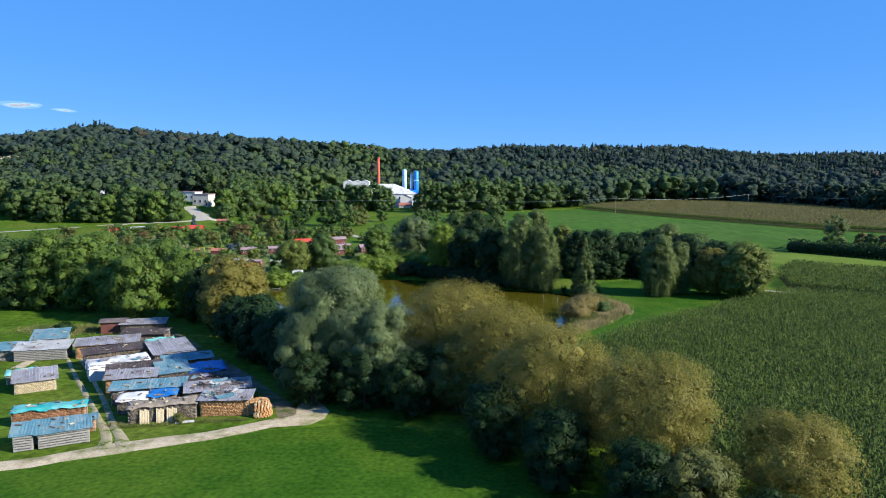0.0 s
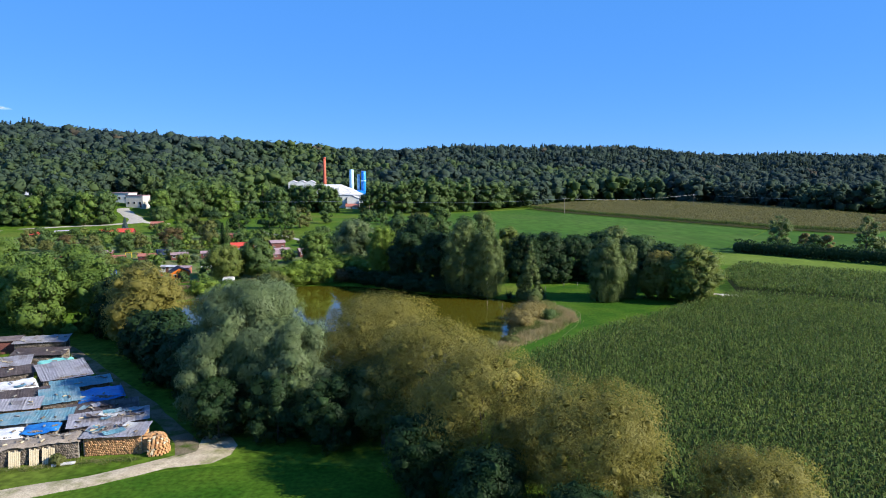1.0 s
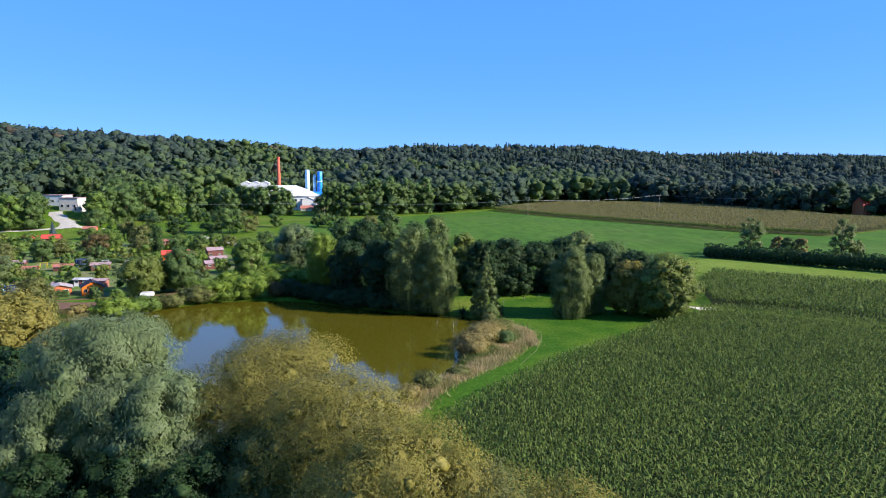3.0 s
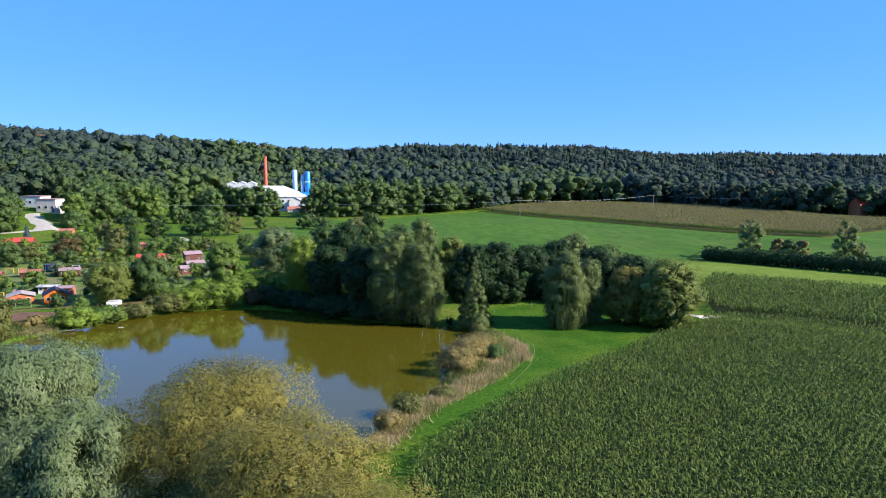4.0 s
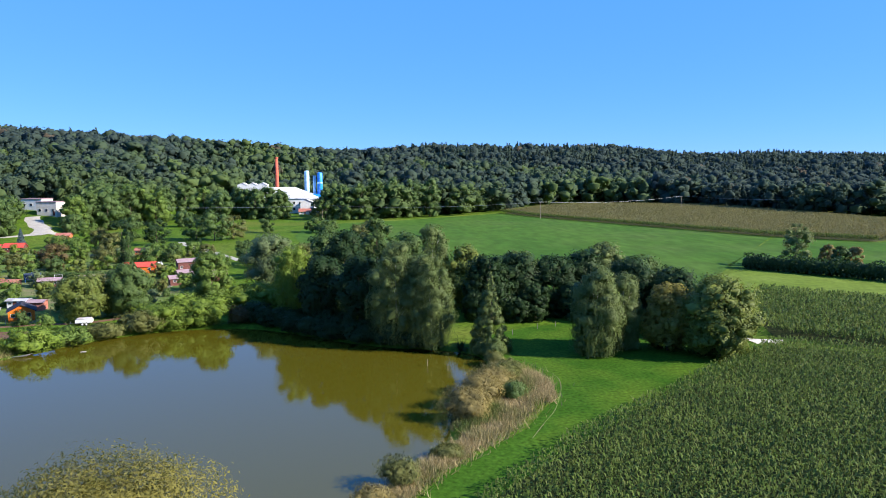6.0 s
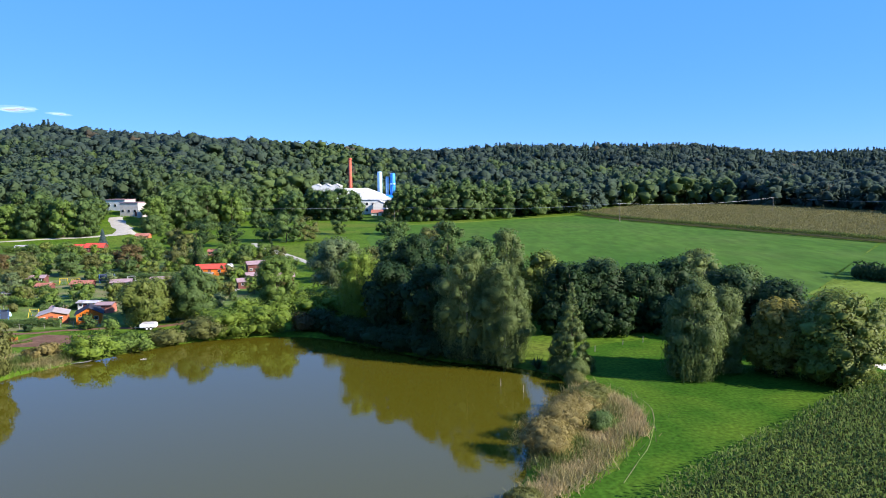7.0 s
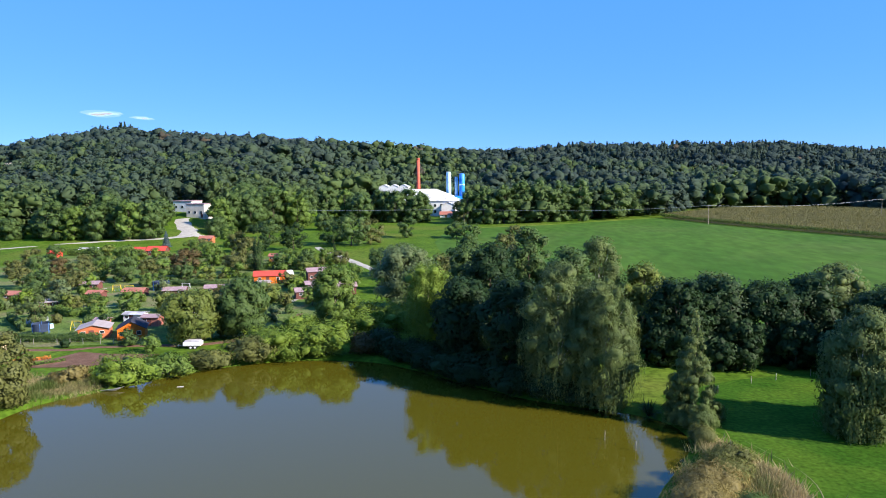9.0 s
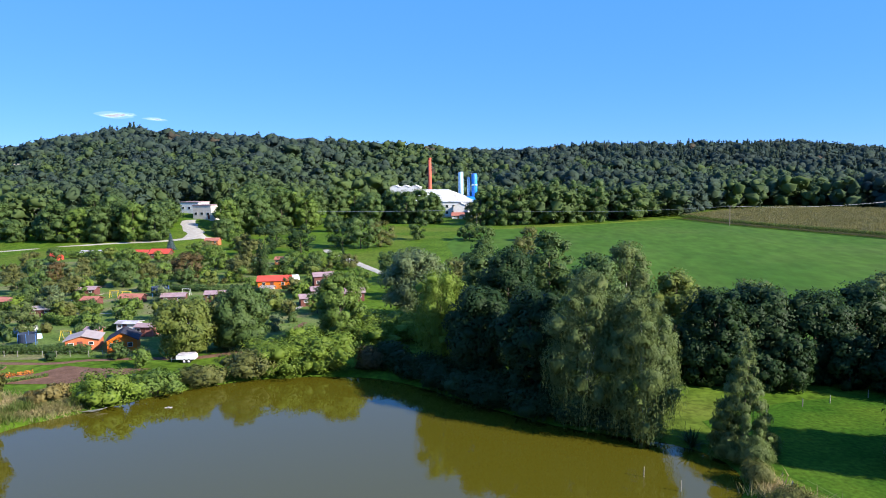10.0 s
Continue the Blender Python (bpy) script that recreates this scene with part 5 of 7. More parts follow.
# ---- buildings ----
def wall_prism(w, d, h, rise, along="x"):
    """A gabled or flat body standing at its base, walls to h, gable to h + rise."""
    bm = bmesh.new()
    if along == "x":
        prof = [(-d / 2, -0.4), (d / 2, -0.4), (d / 2, h), (0, h + rise), (-d / 2, h)] if rise > 0 else [(-d / 2, -0.4), (d / 2, -0.4), (d / 2, h), (-d / 2, h)]
        a = [bm.verts.new((-w / 2, p[0], p[1])) for p in prof]
        b = [bm.verts.new((w / 2, p[0], p[1])) for p in prof]
    else:
        prof = [(-w / 2, -0.4), (w / 2, -0.4), (w / 2, h), (0, h + rise), (-w / 2, h)]
        a = [bm.verts.new((p[0], -d / 2, p[1])) for p in prof]
        b = [bm.verts.new((p[0], d / 2, p[1])) for p in prof]
    bm.faces.new(a)
    bm.faces.new(b[::-1])
    for i in range(len(a)):
        j = (i + 1) % len(a)
        bm.faces.new((a[i], b[i], b[j], a[j]))
    return bm


def slab(p0, p1, p2, p3, t):
    """A plate of thickness t on four corners."""
    bm = bmesh.new()
    n = (Vector(p1) - Vector(p0)).cross(Vector(p3) - Vector(p0)).normalized() * t
    lo = [bm.verts.new(Vector(p)) for p in (p0, p1, p2, p3)]
    hi = [bm.verts.new(Vector(p) + n) for p in (p0, p1, p2, p3)]
    bm.faces.new(lo[::-1])
    bm.faces.new(hi)
    for i in range(4):
        j = (i + 1) % 4
        bm.faces.new((lo[i], lo[j], hi[j], hi[i]))
    return bm


def cabin(x, y, w, d, h, rise, rot, wall, roof, label, along="x", over=0.35, category="cabin", name="garden_cabin", group="garden cabins", z=None, windows=2):
    base = thing(name, pose(x, y, lz(x, y) if z is None else z, 0, 0, rot), label, category, group)
    part("wall", wall_prism(w, d, h, rise, along), M[wall], base)
    if along == "x":
        e, g, t = d / 2 + over, w / 2 + over, rise / (d / 2)
        for s in (-1, 1):
            part("roof", slab(*[(gx_, s * yy_, h + rise - t * yy_ + 0.03) for gx_, yy_ in ((-s * g, e), (s * g, e), (s * g, 0), (-s * g, 0))], 0.09), M[roof], base)
    else:
        e, g, t = w / 2 + over, d / 2 + over, rise / (w / 2)
        for s in (-1, 1):
            part("roof", slab(*[(s * xx_, gy_, h + rise - t * xx_ + 0.03) for xx_, gy_ in ((e, s * g), (e, -s * g), (0, -s * g), (0, s * g))][::-1], 0.09), M[roof], base)
    door = part("door", box(-w * 0.06 - 0.45, -w * 0.06 + 0.45, -d / 2 - 0.05, -d / 2 + 0.02, 0, min(1.95, h * 0.88)), M["brown_boards"], base)
    part("handle", box(-w * 0.06 + 0.28, -w * 0.06 + 0.36, -d / 2 - 0.09, -d / 2 - 0.05, 0.95, 1.02), M["steel"], door)
    for k in range(windows):
        cx = (-0.32 if k == 0 else 0.28) * w
        wi = part("window", box(cx - 0.42, cx + 0.42, -d / 2 - 0.05, -d / 2 + 0.02, 0.95, min(1.75, h * 0.8)), M["white"], base)
        part("pane", box(cx - 0.35, cx + 0.35, -d / 2 - 0.06, -d / 2 - 0.045, 1.02, min(1.68, h * 0.77)), M["glass"], wi)
    return base


# allotment cabins
cabin(-66.9, 211.6, 5.4, 5.0, 1.9, 0.75, 24, "terracotta", "roof_pale", "low terracotta cabin with pale pinkish roof", "y")
cabin(-58.9, 211.0, 4.8, 5.0, 2.2, 1.3, 24, "orange", "roof_navy", "bright orange cabin with dark navy roof", "y")
cabin(-94.3, 237.3, 4.4, 3.2, 1.8, 0.5, 18, "brown_boards", "roof_pale", "small brown cabin with pale mauve roof")
cabin(-91.0, 250.0, 3.6, 3.2, 1.5, 0.6, 2, "brown_boards", "roof_rust", "small cabin with rusty red roof")
cabin(-82.5, 253.3, 5.2, 3.4, 1.5, 0.7, 3, "brown_boards", "roof_rust", "low cabin with rusty red roof")
cabin(-71.5, 252.8, 5.2, 3.4, 2.0, 0.6, 14, "brown_boards", "roof_mauve", "brown garden cabin with mauve roof")
cabin(-62.0, 256.6, 6.0, 3.4, 2.0, 0.6, 14, "brown_boards", "roof_mauve", "brown garden cabin with mauve roof")
cabin(-54.8, 275.2, 8.4, 3.6, 2.3, 1.1, 14, "orange", "roof_red", "orange cabin with bright red roof")
cabin(-42.5, 279.0, 5.2, 4.0, 3.0, 0.8, 25, "brown_boards", "roof_mauve", "tall brown cabin with mauve roof")
cabin(-38.2, 263.0, 5.0, 3.6, 2.0, 0.7, 25, "brown_boards", "roof_mauve", "brown garden cabin with mauve roof")
cabin(-37.0, 253.0, 6.4, 3.6, 2.0, 0.7, 25, "brown_boards", "roof_mauve", "brown garden cabin with mauve roof")
cabin(-29.0, 259.0, 5.0, 4.0, 2.2, 0.9, 20, "brown_boards", "roof_mauve", "brown garden cabin with mauve roof")
cabin(-157.9, 329.4, 3.8, 3.2, 1.8, 0.9, 0, "roof_red", "roof_red", "small bright red hut by the lane")
cabin(-130.6, 339.4, 6.0, 3.4, 1.8, 0.9, 2, "brown_boards", "roof_red", "garden cabin with bright red roof")
cabin(-121.0, 336.5, 7.0, 4.2, 2.0, 1.4, 2, "brown_boards", "roof_red", "garden cabin with bright red roof")
cabin(-120.9, 378.8, 5.8, 3.6, 2.2, 1.0, 2, "terracotta", "roof_rust", "low rusty red hut by the lane")
cabin(-149.5, 337.5, 6.4, 3.6, 2.0, 0.7, 20, "wood_grey", "sheet_grey", "grey garden hut with weathered roof")
cabin(-70.6, 220.0, 2.4, 2.0, 1.6, 0.3, 0, "roof_rust", "roof_mauve", "little reddish tool shed", windows=0)
cabin(-110.5, 246.5, 4.0, 3.4, 1.7, 0.7, 0, "brown_boards", "roof_rust", "small cabin with rusty red roof")
cabin(-52.6, 264.4, 3.0, 2.6, 1.9, 0.6, 3, "wood_pale", "roof_pale", "pale tan garden shed", windows=1)
cabin(-69.0, 320.0, 3.8, 3.2, 2.0, 0.7, 3, "terracotta", "roof_rust", "small cabin with rusty red roof")
cabin(-66.0, 224.5, 4.0, 2.6, 1.9, 0.3, 0, "sheet_white", "sheet_grey", "pale metal garden shed", windows=1)
cabin(-60.5, 221.5, 3.4, 2.6, 2.0, 0.4, 0, "roof_rust", "roof_mauve", "reddish shed with mauve roof", windows=1)
cabin(-83.5, 197.0, 3.4, 3.0, 2.0, 0.8, 0, "terracotta", "roof_rust", "rusty red hut at the garden edge", windows=1)
cabin(-100.0, 262.0, 4.4, 3.2, 1.8, 0.6, 8, "brown_boards", "roof_mauve", "brown garden cabin with mauve roof")
cabin(-75.5, 196.5, 2.2, 2.0, 1.8, 0.3, 5, "wood_pale", "sheet_white", "pale wooden tool shed", windows=0)


# polytunnels and sheeting
def polytunnel(x, y, ln_, r, rot, mat, label):
    base = thing("polytunnel", pose(x, y, lz(x, y), 0, 0, rot), label, "greenhouse", "polytunnels")
    bm = bmesh.new()
    prev = None
    for i in range(13):
        a = math.pi * i / 12
        row = [bm.verts.new((sx * ln_ / 2, -r * math.cos(a), r * math.sin(a))) for sx in (-1, -0.33, 0.33, 1)]
        if prev:
            for k in range(3):
                bm.faces.new((prev[k], prev[k + 1], row[k + 1], row[k]))
        prev = row
    part("cover", bm, M[mat], base, smooth=True)
    for sx in (-1, -0.33, 0.33, 1):
        bm = bmesh.new()
        add_tube(bm, [(sx * ln_ / 2, -(r + 0.03) * math.cos(math.pi * i / 10), (r + 0.03) * math.sin(math.pi * i / 10)) for i in range(11)], [0.04] * 11, 5)
        part("hoop", bm, M["steel"], base)


polytunnel(-87.0, 222.5, 4.0, 1.1, 30, "sheet_white", "white plastic polytunnel greenhouse")
polytunnel(-81.5, 217.0, 3.2, 0.9, 50, "silo_pale", "pale blue plastic polytunnel")
polytunnel(-55.5, 287.0, 6.5, 1.6, 35, "sheet_white", "white plastic polytunnel greenhouse")
polytunnel(-56.5, 232.0, 3.6, 1.1, 10, "sheet_white", "white plastic polytunnel greenhouse")


def trampoline(x, y, r=1.6):
    base = thing("trampoline", pose(x, y, lz(x, y)), "round garden trampoline with dark safety net", "trampoline", "trampolines")
    bm = bmesh.new()
    bmesh.ops.create_cone(bm, cap_ends=True, segments=24, radius1=r, radius2=r, depth=0.08, matrix=Matrix.Translation((0, 0, 0.8)))
    part("mat", bm, M["netting"], base)
    bm = bmesh.new()
    bmesh.ops.create_cone(bm, cap_ends=False, segments=24, radius1=r, radius2=r, depth=1.5, matrix=Matrix.Translation((0, 0, 1.6)))
    part("net", bm, M["netting"], base)
    for k in range(6):
        a = k * math.pi / 3
        bm = bmesh.new()
        add_tube(bm, [(r * math.cos(a), r * math.sin(a), -0.05), (r * 1.02 * math.cos(a), r * 1.02 * math.sin(a), 2.5)], [0.04, 0.04], 6)
        part("leg", bm, M["blue_paint"], base)


trampoline(-78.5, 212.0)
trampoline(-80.5, 262.5, 2.2)


def swing(x, y, rot, mat, label):
    base = thing("swing_frame", pose(x, y, lz(x, y), 0, 0, rot), label, "swing", "swings")
    for sx in (-1.0, 1.0):
        for sy in (-0.8, 0.8):
            bm = bmesh.new()
            add_tube(bm, [(sx, sy, -0.05), (sx, 0, 1.8)], [0.05, 0.04], 6)
            part("leg", bm, M[mat], base)
    bm = bmesh.new()
    add_tube(bm, [(-1.15, 0, 1.8), (1.15, 0, 1.8)], [0.05, 0.05], 6)
    part("beam", bm, M[mat], base)
    for sx in (-0.5, 0.5):
        bm = bmesh.new()
        add_tube(bm, [(sx, 0, 1.8), (sx, 0, 0.6)], [0.015, 0.015], 4)
        part("rope", bm, M["steel"], base)
        part("seat", box(sx - 0.22, sx + 0.22, -0.1, 0.1, 0.45, 0.5), M["tarp_blue"], base)


swing(-91.0, 259.0, 10, "yellow", "yellow garden swing frame")
swing(-87.0, 258.0, 20, "yellow", "yellow garden climbing frame")
swing(-74.0, 216.5, 0, "yellow", "yellow garden swing frame")
swing(-73.5, 262.5, 5, "white", "white garden goal frame with swings")

# trailer parked on the bank
tr = thing("trailer", pose(-43.3, 203.6, lz(-43.3, 203.6), 0, 0, 8), "white two-axle box trailer parked on the grass", "trailer")
part("body", box(-1.5, 1.6, -0.85, 0.85, 0.55, 1.25, 0.04), M["white"], tr)
part("cover", box(-1.3, 1.5, -0.8, 0.8, 1.25, 1.5, 0.12), M["sheet_grey"], tr, "white tarpaulin cover")
bm = bmesh.new()
add_tube(bm, [(-1.5, -0.5, 0.55), (-2.7, 0, 0.5)], [0.05, 0.05], 6)
part("drawbar", bm, M["steel"], tr)
bm = bmesh.new()
add_tube(bm, [(-2.5, 0, 0.0), (-2.5, 0, 0.75)], [0.05, 0.05], 6)
part("jockey_wheel", bm, M["steel"], tr)
for sx in (-0.1, 0.65):
    for sy in (-0.86, 0.86):
        bm = bmesh.new()
        bmesh.ops.create_cone(bm, cap_ends=True, segments=18, radius1=0.33, radius2=0.33, depth=0.22, matrix=Matrix.Translation((sx, sy, 0.33)) @ Matrix.Rotation(math.pi / 2, 4, "X"))
        wh = part("wheel", bm, M["rubber"], tr)
        bm = bmesh.new()
        bmesh.ops.create_cone(bm, cap_ends=True, segments=14, radius1=0.19, radius2=0.19, depth=0.25, matrix=Matrix.Translation((sx, sy, 0.33)) @ Matrix.Rotation(math.pi / 2, 4, "X"))
        part("rim", bm, M["white"], wh)
boat = thing("rowing_boat", pose(-34.5, 214.5, lz(-34.5, 214.5), 0, 0, 14), "pale upturned rowing boat lying on the bank", "boat")
bm = bmesh.new()
prev = None
for i in range(9):
    u = -1 + i / 4
    wd = 0.62 * math.sqrt(max(0.02, 1 - u * u))
    row = [bm.verts.new((u * 2.0, wd * math.cos(a), 0.05 + 0.42 * math.sin(a) * (0.5 + 0.5 * math.sqrt(max(0.02, 1 - u * u))))) for a in [math.pi * k / 8 for k in range(9)]]
    if prev:
        for k in range(8):
            bm.faces.new((prev[k], prev[k + 1], row[k + 1], row[k]))
    prev = row
part("hull", bm, M["white"], boat, smooth=True)
bm = bmesh.new()
add_tube(bm, [(-1.9, 0, 0.46), (0, 0, 0.52), (1.9, 0, 0.46)], [0.03, 0.03, 0.03], 5)
part("keel", bm, M["wood_pale"], boat)


# ---- garden planting ----
hedge("hedge", [(-80, 205.8), (-71, 206.4), (-63, 207.2)], 1.6, 1.0, "leaf_green", "clipped thuja hedge along the garden path", 400, 120, 0.32)
hedge("hedge", [(-155, 333), (-146, 332.5), (-140, 333)], 2.6, 2.0, "leaf_bright", "clipped square garden hedge", 401, 30, 0.6)
hedge("hedge", [(-138, 336), (-128, 334)], 2.4, 2.2, "leaf_dark", "clipped dark garden hedge", 402, 30, 0.6)
hedge("hedge", [(-98, 240), (-92, 244), (-84, 243)], 1.8, 1.2, "leaf_bright", "clipped bright green garden hedge", 403, 50, 0.45)
hedge("hedge", [(-90, 232), (-83, 228), (-76, 230)], 1.8, 1.2, "leaf_bright", "clipped bright green garden hedge", 404, 50, 0.45)
hedge("hedge", [(-48, 286), (-46, 272), (-43, 258)], 1.8, 1.4, "leaf_bright", "clipped bright green garden hedge", 405, 50, 0.45)
hedge("hedge", [(-76, 222), (-72, 224), (-66, 228)], 1.7, 1.0, "leaf_green", "clipped garden hedge between plots", 406, 50, 0.4)
hedge("hedge", [(-82, 270), (-70, 268), (-60, 270)], 1.6, 1.2, "leaf_green", "clipped garden hedge between plots", 407, 40, 0.45)
hedge("hedge", [(-96, 226), (-90, 220), (-84, 214)], 1.6, 1.0, "leaf_green", "clipped garden hedge between plots", 408, 40, 0.45)
hedge("hedge", [(-108, 300), (-95, 298), (-84, 300)], 1.8, 1.4, "leaf_dark", "clipped garden hedge between plots", 409, 30, 0.5)
GT = "garden trees"
for k, (x, y, h, r, lf) in enumerate([(-84.7, 219, 8.4, 3.2, "leaf_birch"), (-93.5, 238.5, 8.0, 3.2, "leaf_silver"), (-96.8, 244.5, 8.0, 3.4, "leaf_olive"), (-97.8, 274, 9.0, 4.0, "leaf_green"), (-95, 283, 7.2, 3.2, "leaf_olive"), (-84, 284, 10.2, 4.6, "leaf_brown"), (-71, 290, 9.0, 4.0, "leaf_olive"), (-86, 306, 9.0, 4.0, "leaf_bright"), (-110, 273, 8.5, 4.0, "leaf_olive"), (-130, 282, 8.0, 3.6, "leaf_green"), (-137, 281, 6.6, 3.2, "leaf_olive"), (-123, 282, 7.2, 3.4, "leaf_brown"), (-110, 348, 5.5, 4.4, "leaf_olive"), (-47.5, 241, 6.0, 3.0, "leaf_bright"), (-64, 319, 5.0, 3.0, "leaf_bright"), (-58.6, 326, 4.2, 2.6, "leaf_bright"), (-46.7, 268, 3.2, 1.8, "leaf_yellow"), (-121.5, 298, 4.4, 2.6, "leaf_green"), (-79, 318, 9.4, 4.2, "leaf_olive"), (-83, 341, 12.5, 5.2, "leaf_dark"), (-73, 352, 12.0, 5.4, "leaf_dark"), (-50, 317, 5.5, 3.2, "leaf_bright"), (-43, 309, 5.5, 3.2, "leaf_olive"), (-53, 366, 14.5, 8.0, "leaf_green"), (-46, 372, 12.0, 6.0, "leaf_olive"), (-62, 372, 12, 7, "leaf_green"), (-35, 400, 10.5, 4.6, "leaf_green"), (-12, 399, 8.5, 6.0, "leaf_green"), (-5, 392, 7.5, 5, "leaf_green"), (14, 396, 6.5, 4.5, "leaf_olive"), (-104, 262, 6.5, 3.0, "leaf_olive"), (-112, 288, 7.0, 3.4, "leaf_bright"), (-118, 310, 7.5, 3.6, "leaf_bright"), (-145, 300, 7.5, 3.6, "leaf_olive"), (-150, 318, 6.5, 3.2, "leaf_green"), (-135, 318, 6.0, 3.0, "leaf_green"), (-100, 322, 8.0, 3.8, "leaf_bright"), (-93, 345, 9.0, 4.2, "leaf_olive"), (-103, 362, 9.5, 4.6, "leaf_bright"), (-90, 372, 12, 5.2, "leaf_green"), (-52, 300, 7.0, 3.2, "leaf_green"), (-57, 306, 6.0, 3.0, "leaf_bright"), (-80, 275, 6.0, 3.0, "leaf_green"), (-33, 243, 5.5, 3.0, "leaf_bright"), (-30, 270, 8.0, 3.4, "leaf_bright"), (-26, 290, 10, 4.2, "leaf_green"), (-17, 282, 12, 5, "leaf_green"), (-5, 262, 12, 5, "leaf_olive"), (6, 268, 12, 4.8, "leaf_green"), (-18, 262, 11, 4.6, "leaf_green"), (24, 238, 13, 4.8, "leaf_bright"), (-105, 232, 7.5, 3.4, "leaf_green"), (-112, 256, 7.0, 3.2, "leaf_green"), (-120, 262, 7.5, 3.4, "leaf_olive"), (-103, 244, 6.0, 2.8, "leaf_green"), (-90, 207, 6.5, 3.0, "leaf_olive"), (-96, 212, 7.5, 3.4, "leaf_bright"), (-104, 220, 8.0, 3.6, "leaf_bright"), (-172, 312, 6, 3.0, "leaf_bright"), (-165, 304, 6, 3.0, "leaf_olive")]):
    make_tree("tree", x, y, h * (0.82 if y < 300 else 0.9), r * 1.1, lf, {"leaf_brown": "brownish half-bare tree in the allotments", "leaf_olive": "yellowing leafy tree in the allotments", "leaf_dark": "dark green leafy tree in the allotments", "leaf_birch": "pale grey-green tree in the allotments"}.get(lf, "leafy green tree in the allotments"), 500 + k, low=0.6, clumps=18, n=1800 if h < 9 else 2600, size=0.36 if h < 9 else 0.46, group=GT, limbs=3)
for k, (x, y, h, r) in enumerate([(-56, 204.2, 3.0, 1.8), (-49.2, 199.6, 3.2, 2.0), (-38.7, 241, 3.6, 2.2), (-70, 219.2, 2.6, 1.4), (-64.5, 235, 2.6, 1.8), (-83, 236, 2.4, 1.6), (-88, 245, 2.6, 1.8), (-77, 246, 2.4, 1.6), (-56, 243, 2.8, 1.8), (-53, 252, 2.8, 1.8), (-60, 264, 2.4, 1.6), (-76, 258, 2.4, 1.6), (-88, 267, 2.6, 1.6), (-104, 268, 3.0, 2.0), (-90, 296, 3.0, 2.2), (-74, 302, 3.0, 2.2), (-100, 310, 3.2, 2.2), (-110, 322, 3.2, 2.4), (-128, 326, 3.0, 2.2), (-58, 295, 2.8, 2.0), (-62, 310, 3.2, 2.4), (-67, 202.4, 1.4, 0.9), (-73, 233, 2.6, 1.6), (-97, 254, 2.8, 1.8), (-115, 265, 3, 2), (-69, 246, 2.2, 1.5), (-82, 222, 2.0, 1.3), (-91, 227, 2.4, 1.5), (-45, 250, 2.4, 1.6), (-50, 260, 2.2, 1.5)]):
    shrub("shrub", x, y, h, r, ("leaf_green", "leaf_bright", "leaf_olive", "leaf_dark", "leaf_birch", "leaf_yellow")[k % 6], "rounded garden shrub between the plots", 600 + k, n=600, size=0.34, clumps=10, group="garden shrubs")
conifer("cypress", -65, 295, 10.0, 1.3, "leaf_green", "slim upright cypress in the gardens", 640, 1500, 0.45, "cypresses", True)
conifer("cypress", -67.5, 297, 9.4, 1.2, "leaf_dark", "slim upright cypress in the gardens", 641, 1500, 0.45, "cypresses", True)
conifer("cypress", -48, 320, 6.2, 1.1, "leaf_dark", "slim upright cypress in the gardens", 642, 1200, 0.45, "cypresses", True)
conifer("cypress", -120, 272, 5.0, 0.9, "leaf_green", "slim upright cypress in the gardens", 643, 900, 0.45, "cypresses", True)
conifer("spruce", -131, 362, 6.6, 2.1, "needle_blue", "blue spruce beside the red cabins", 644, 1800, 0.6)
# many small bushes and fruit trees between the plots
rng = np.random.default_rng(66)
taken = [(o.matrix_world.translation.x, o.matrix_world.translation.y) for o in bpy.data.objects if o.parent is None and o.name.split(".")[0] in ("garden_cabin", "swing_frame", "trampoline", "polytunnel")]
made = 0
while made < 125:
    y = rng.uniform(212, 332)
    x = rng.uniform(-0.46, -0.15) * y
    if min(math.hypot(x - a, (y - b) * 0.35) for a, b in taken) < 3.6:
        continue
    made += 1
    h = rng.uniform(1.4, 5.2)
    shrub("shrub", x, y, h, h * rng.uniform(0.55, 0.8), ("leaf_lime", "leaf_bright", "leaf_olive", "leaf_green", "leaf_silver", "leaf_yellow", "leaf_bright")[made % 7], "rounded garden shrub between the plots", 2000 + made, n=420, size=0.36, clumps=8, group="garden shrubs")
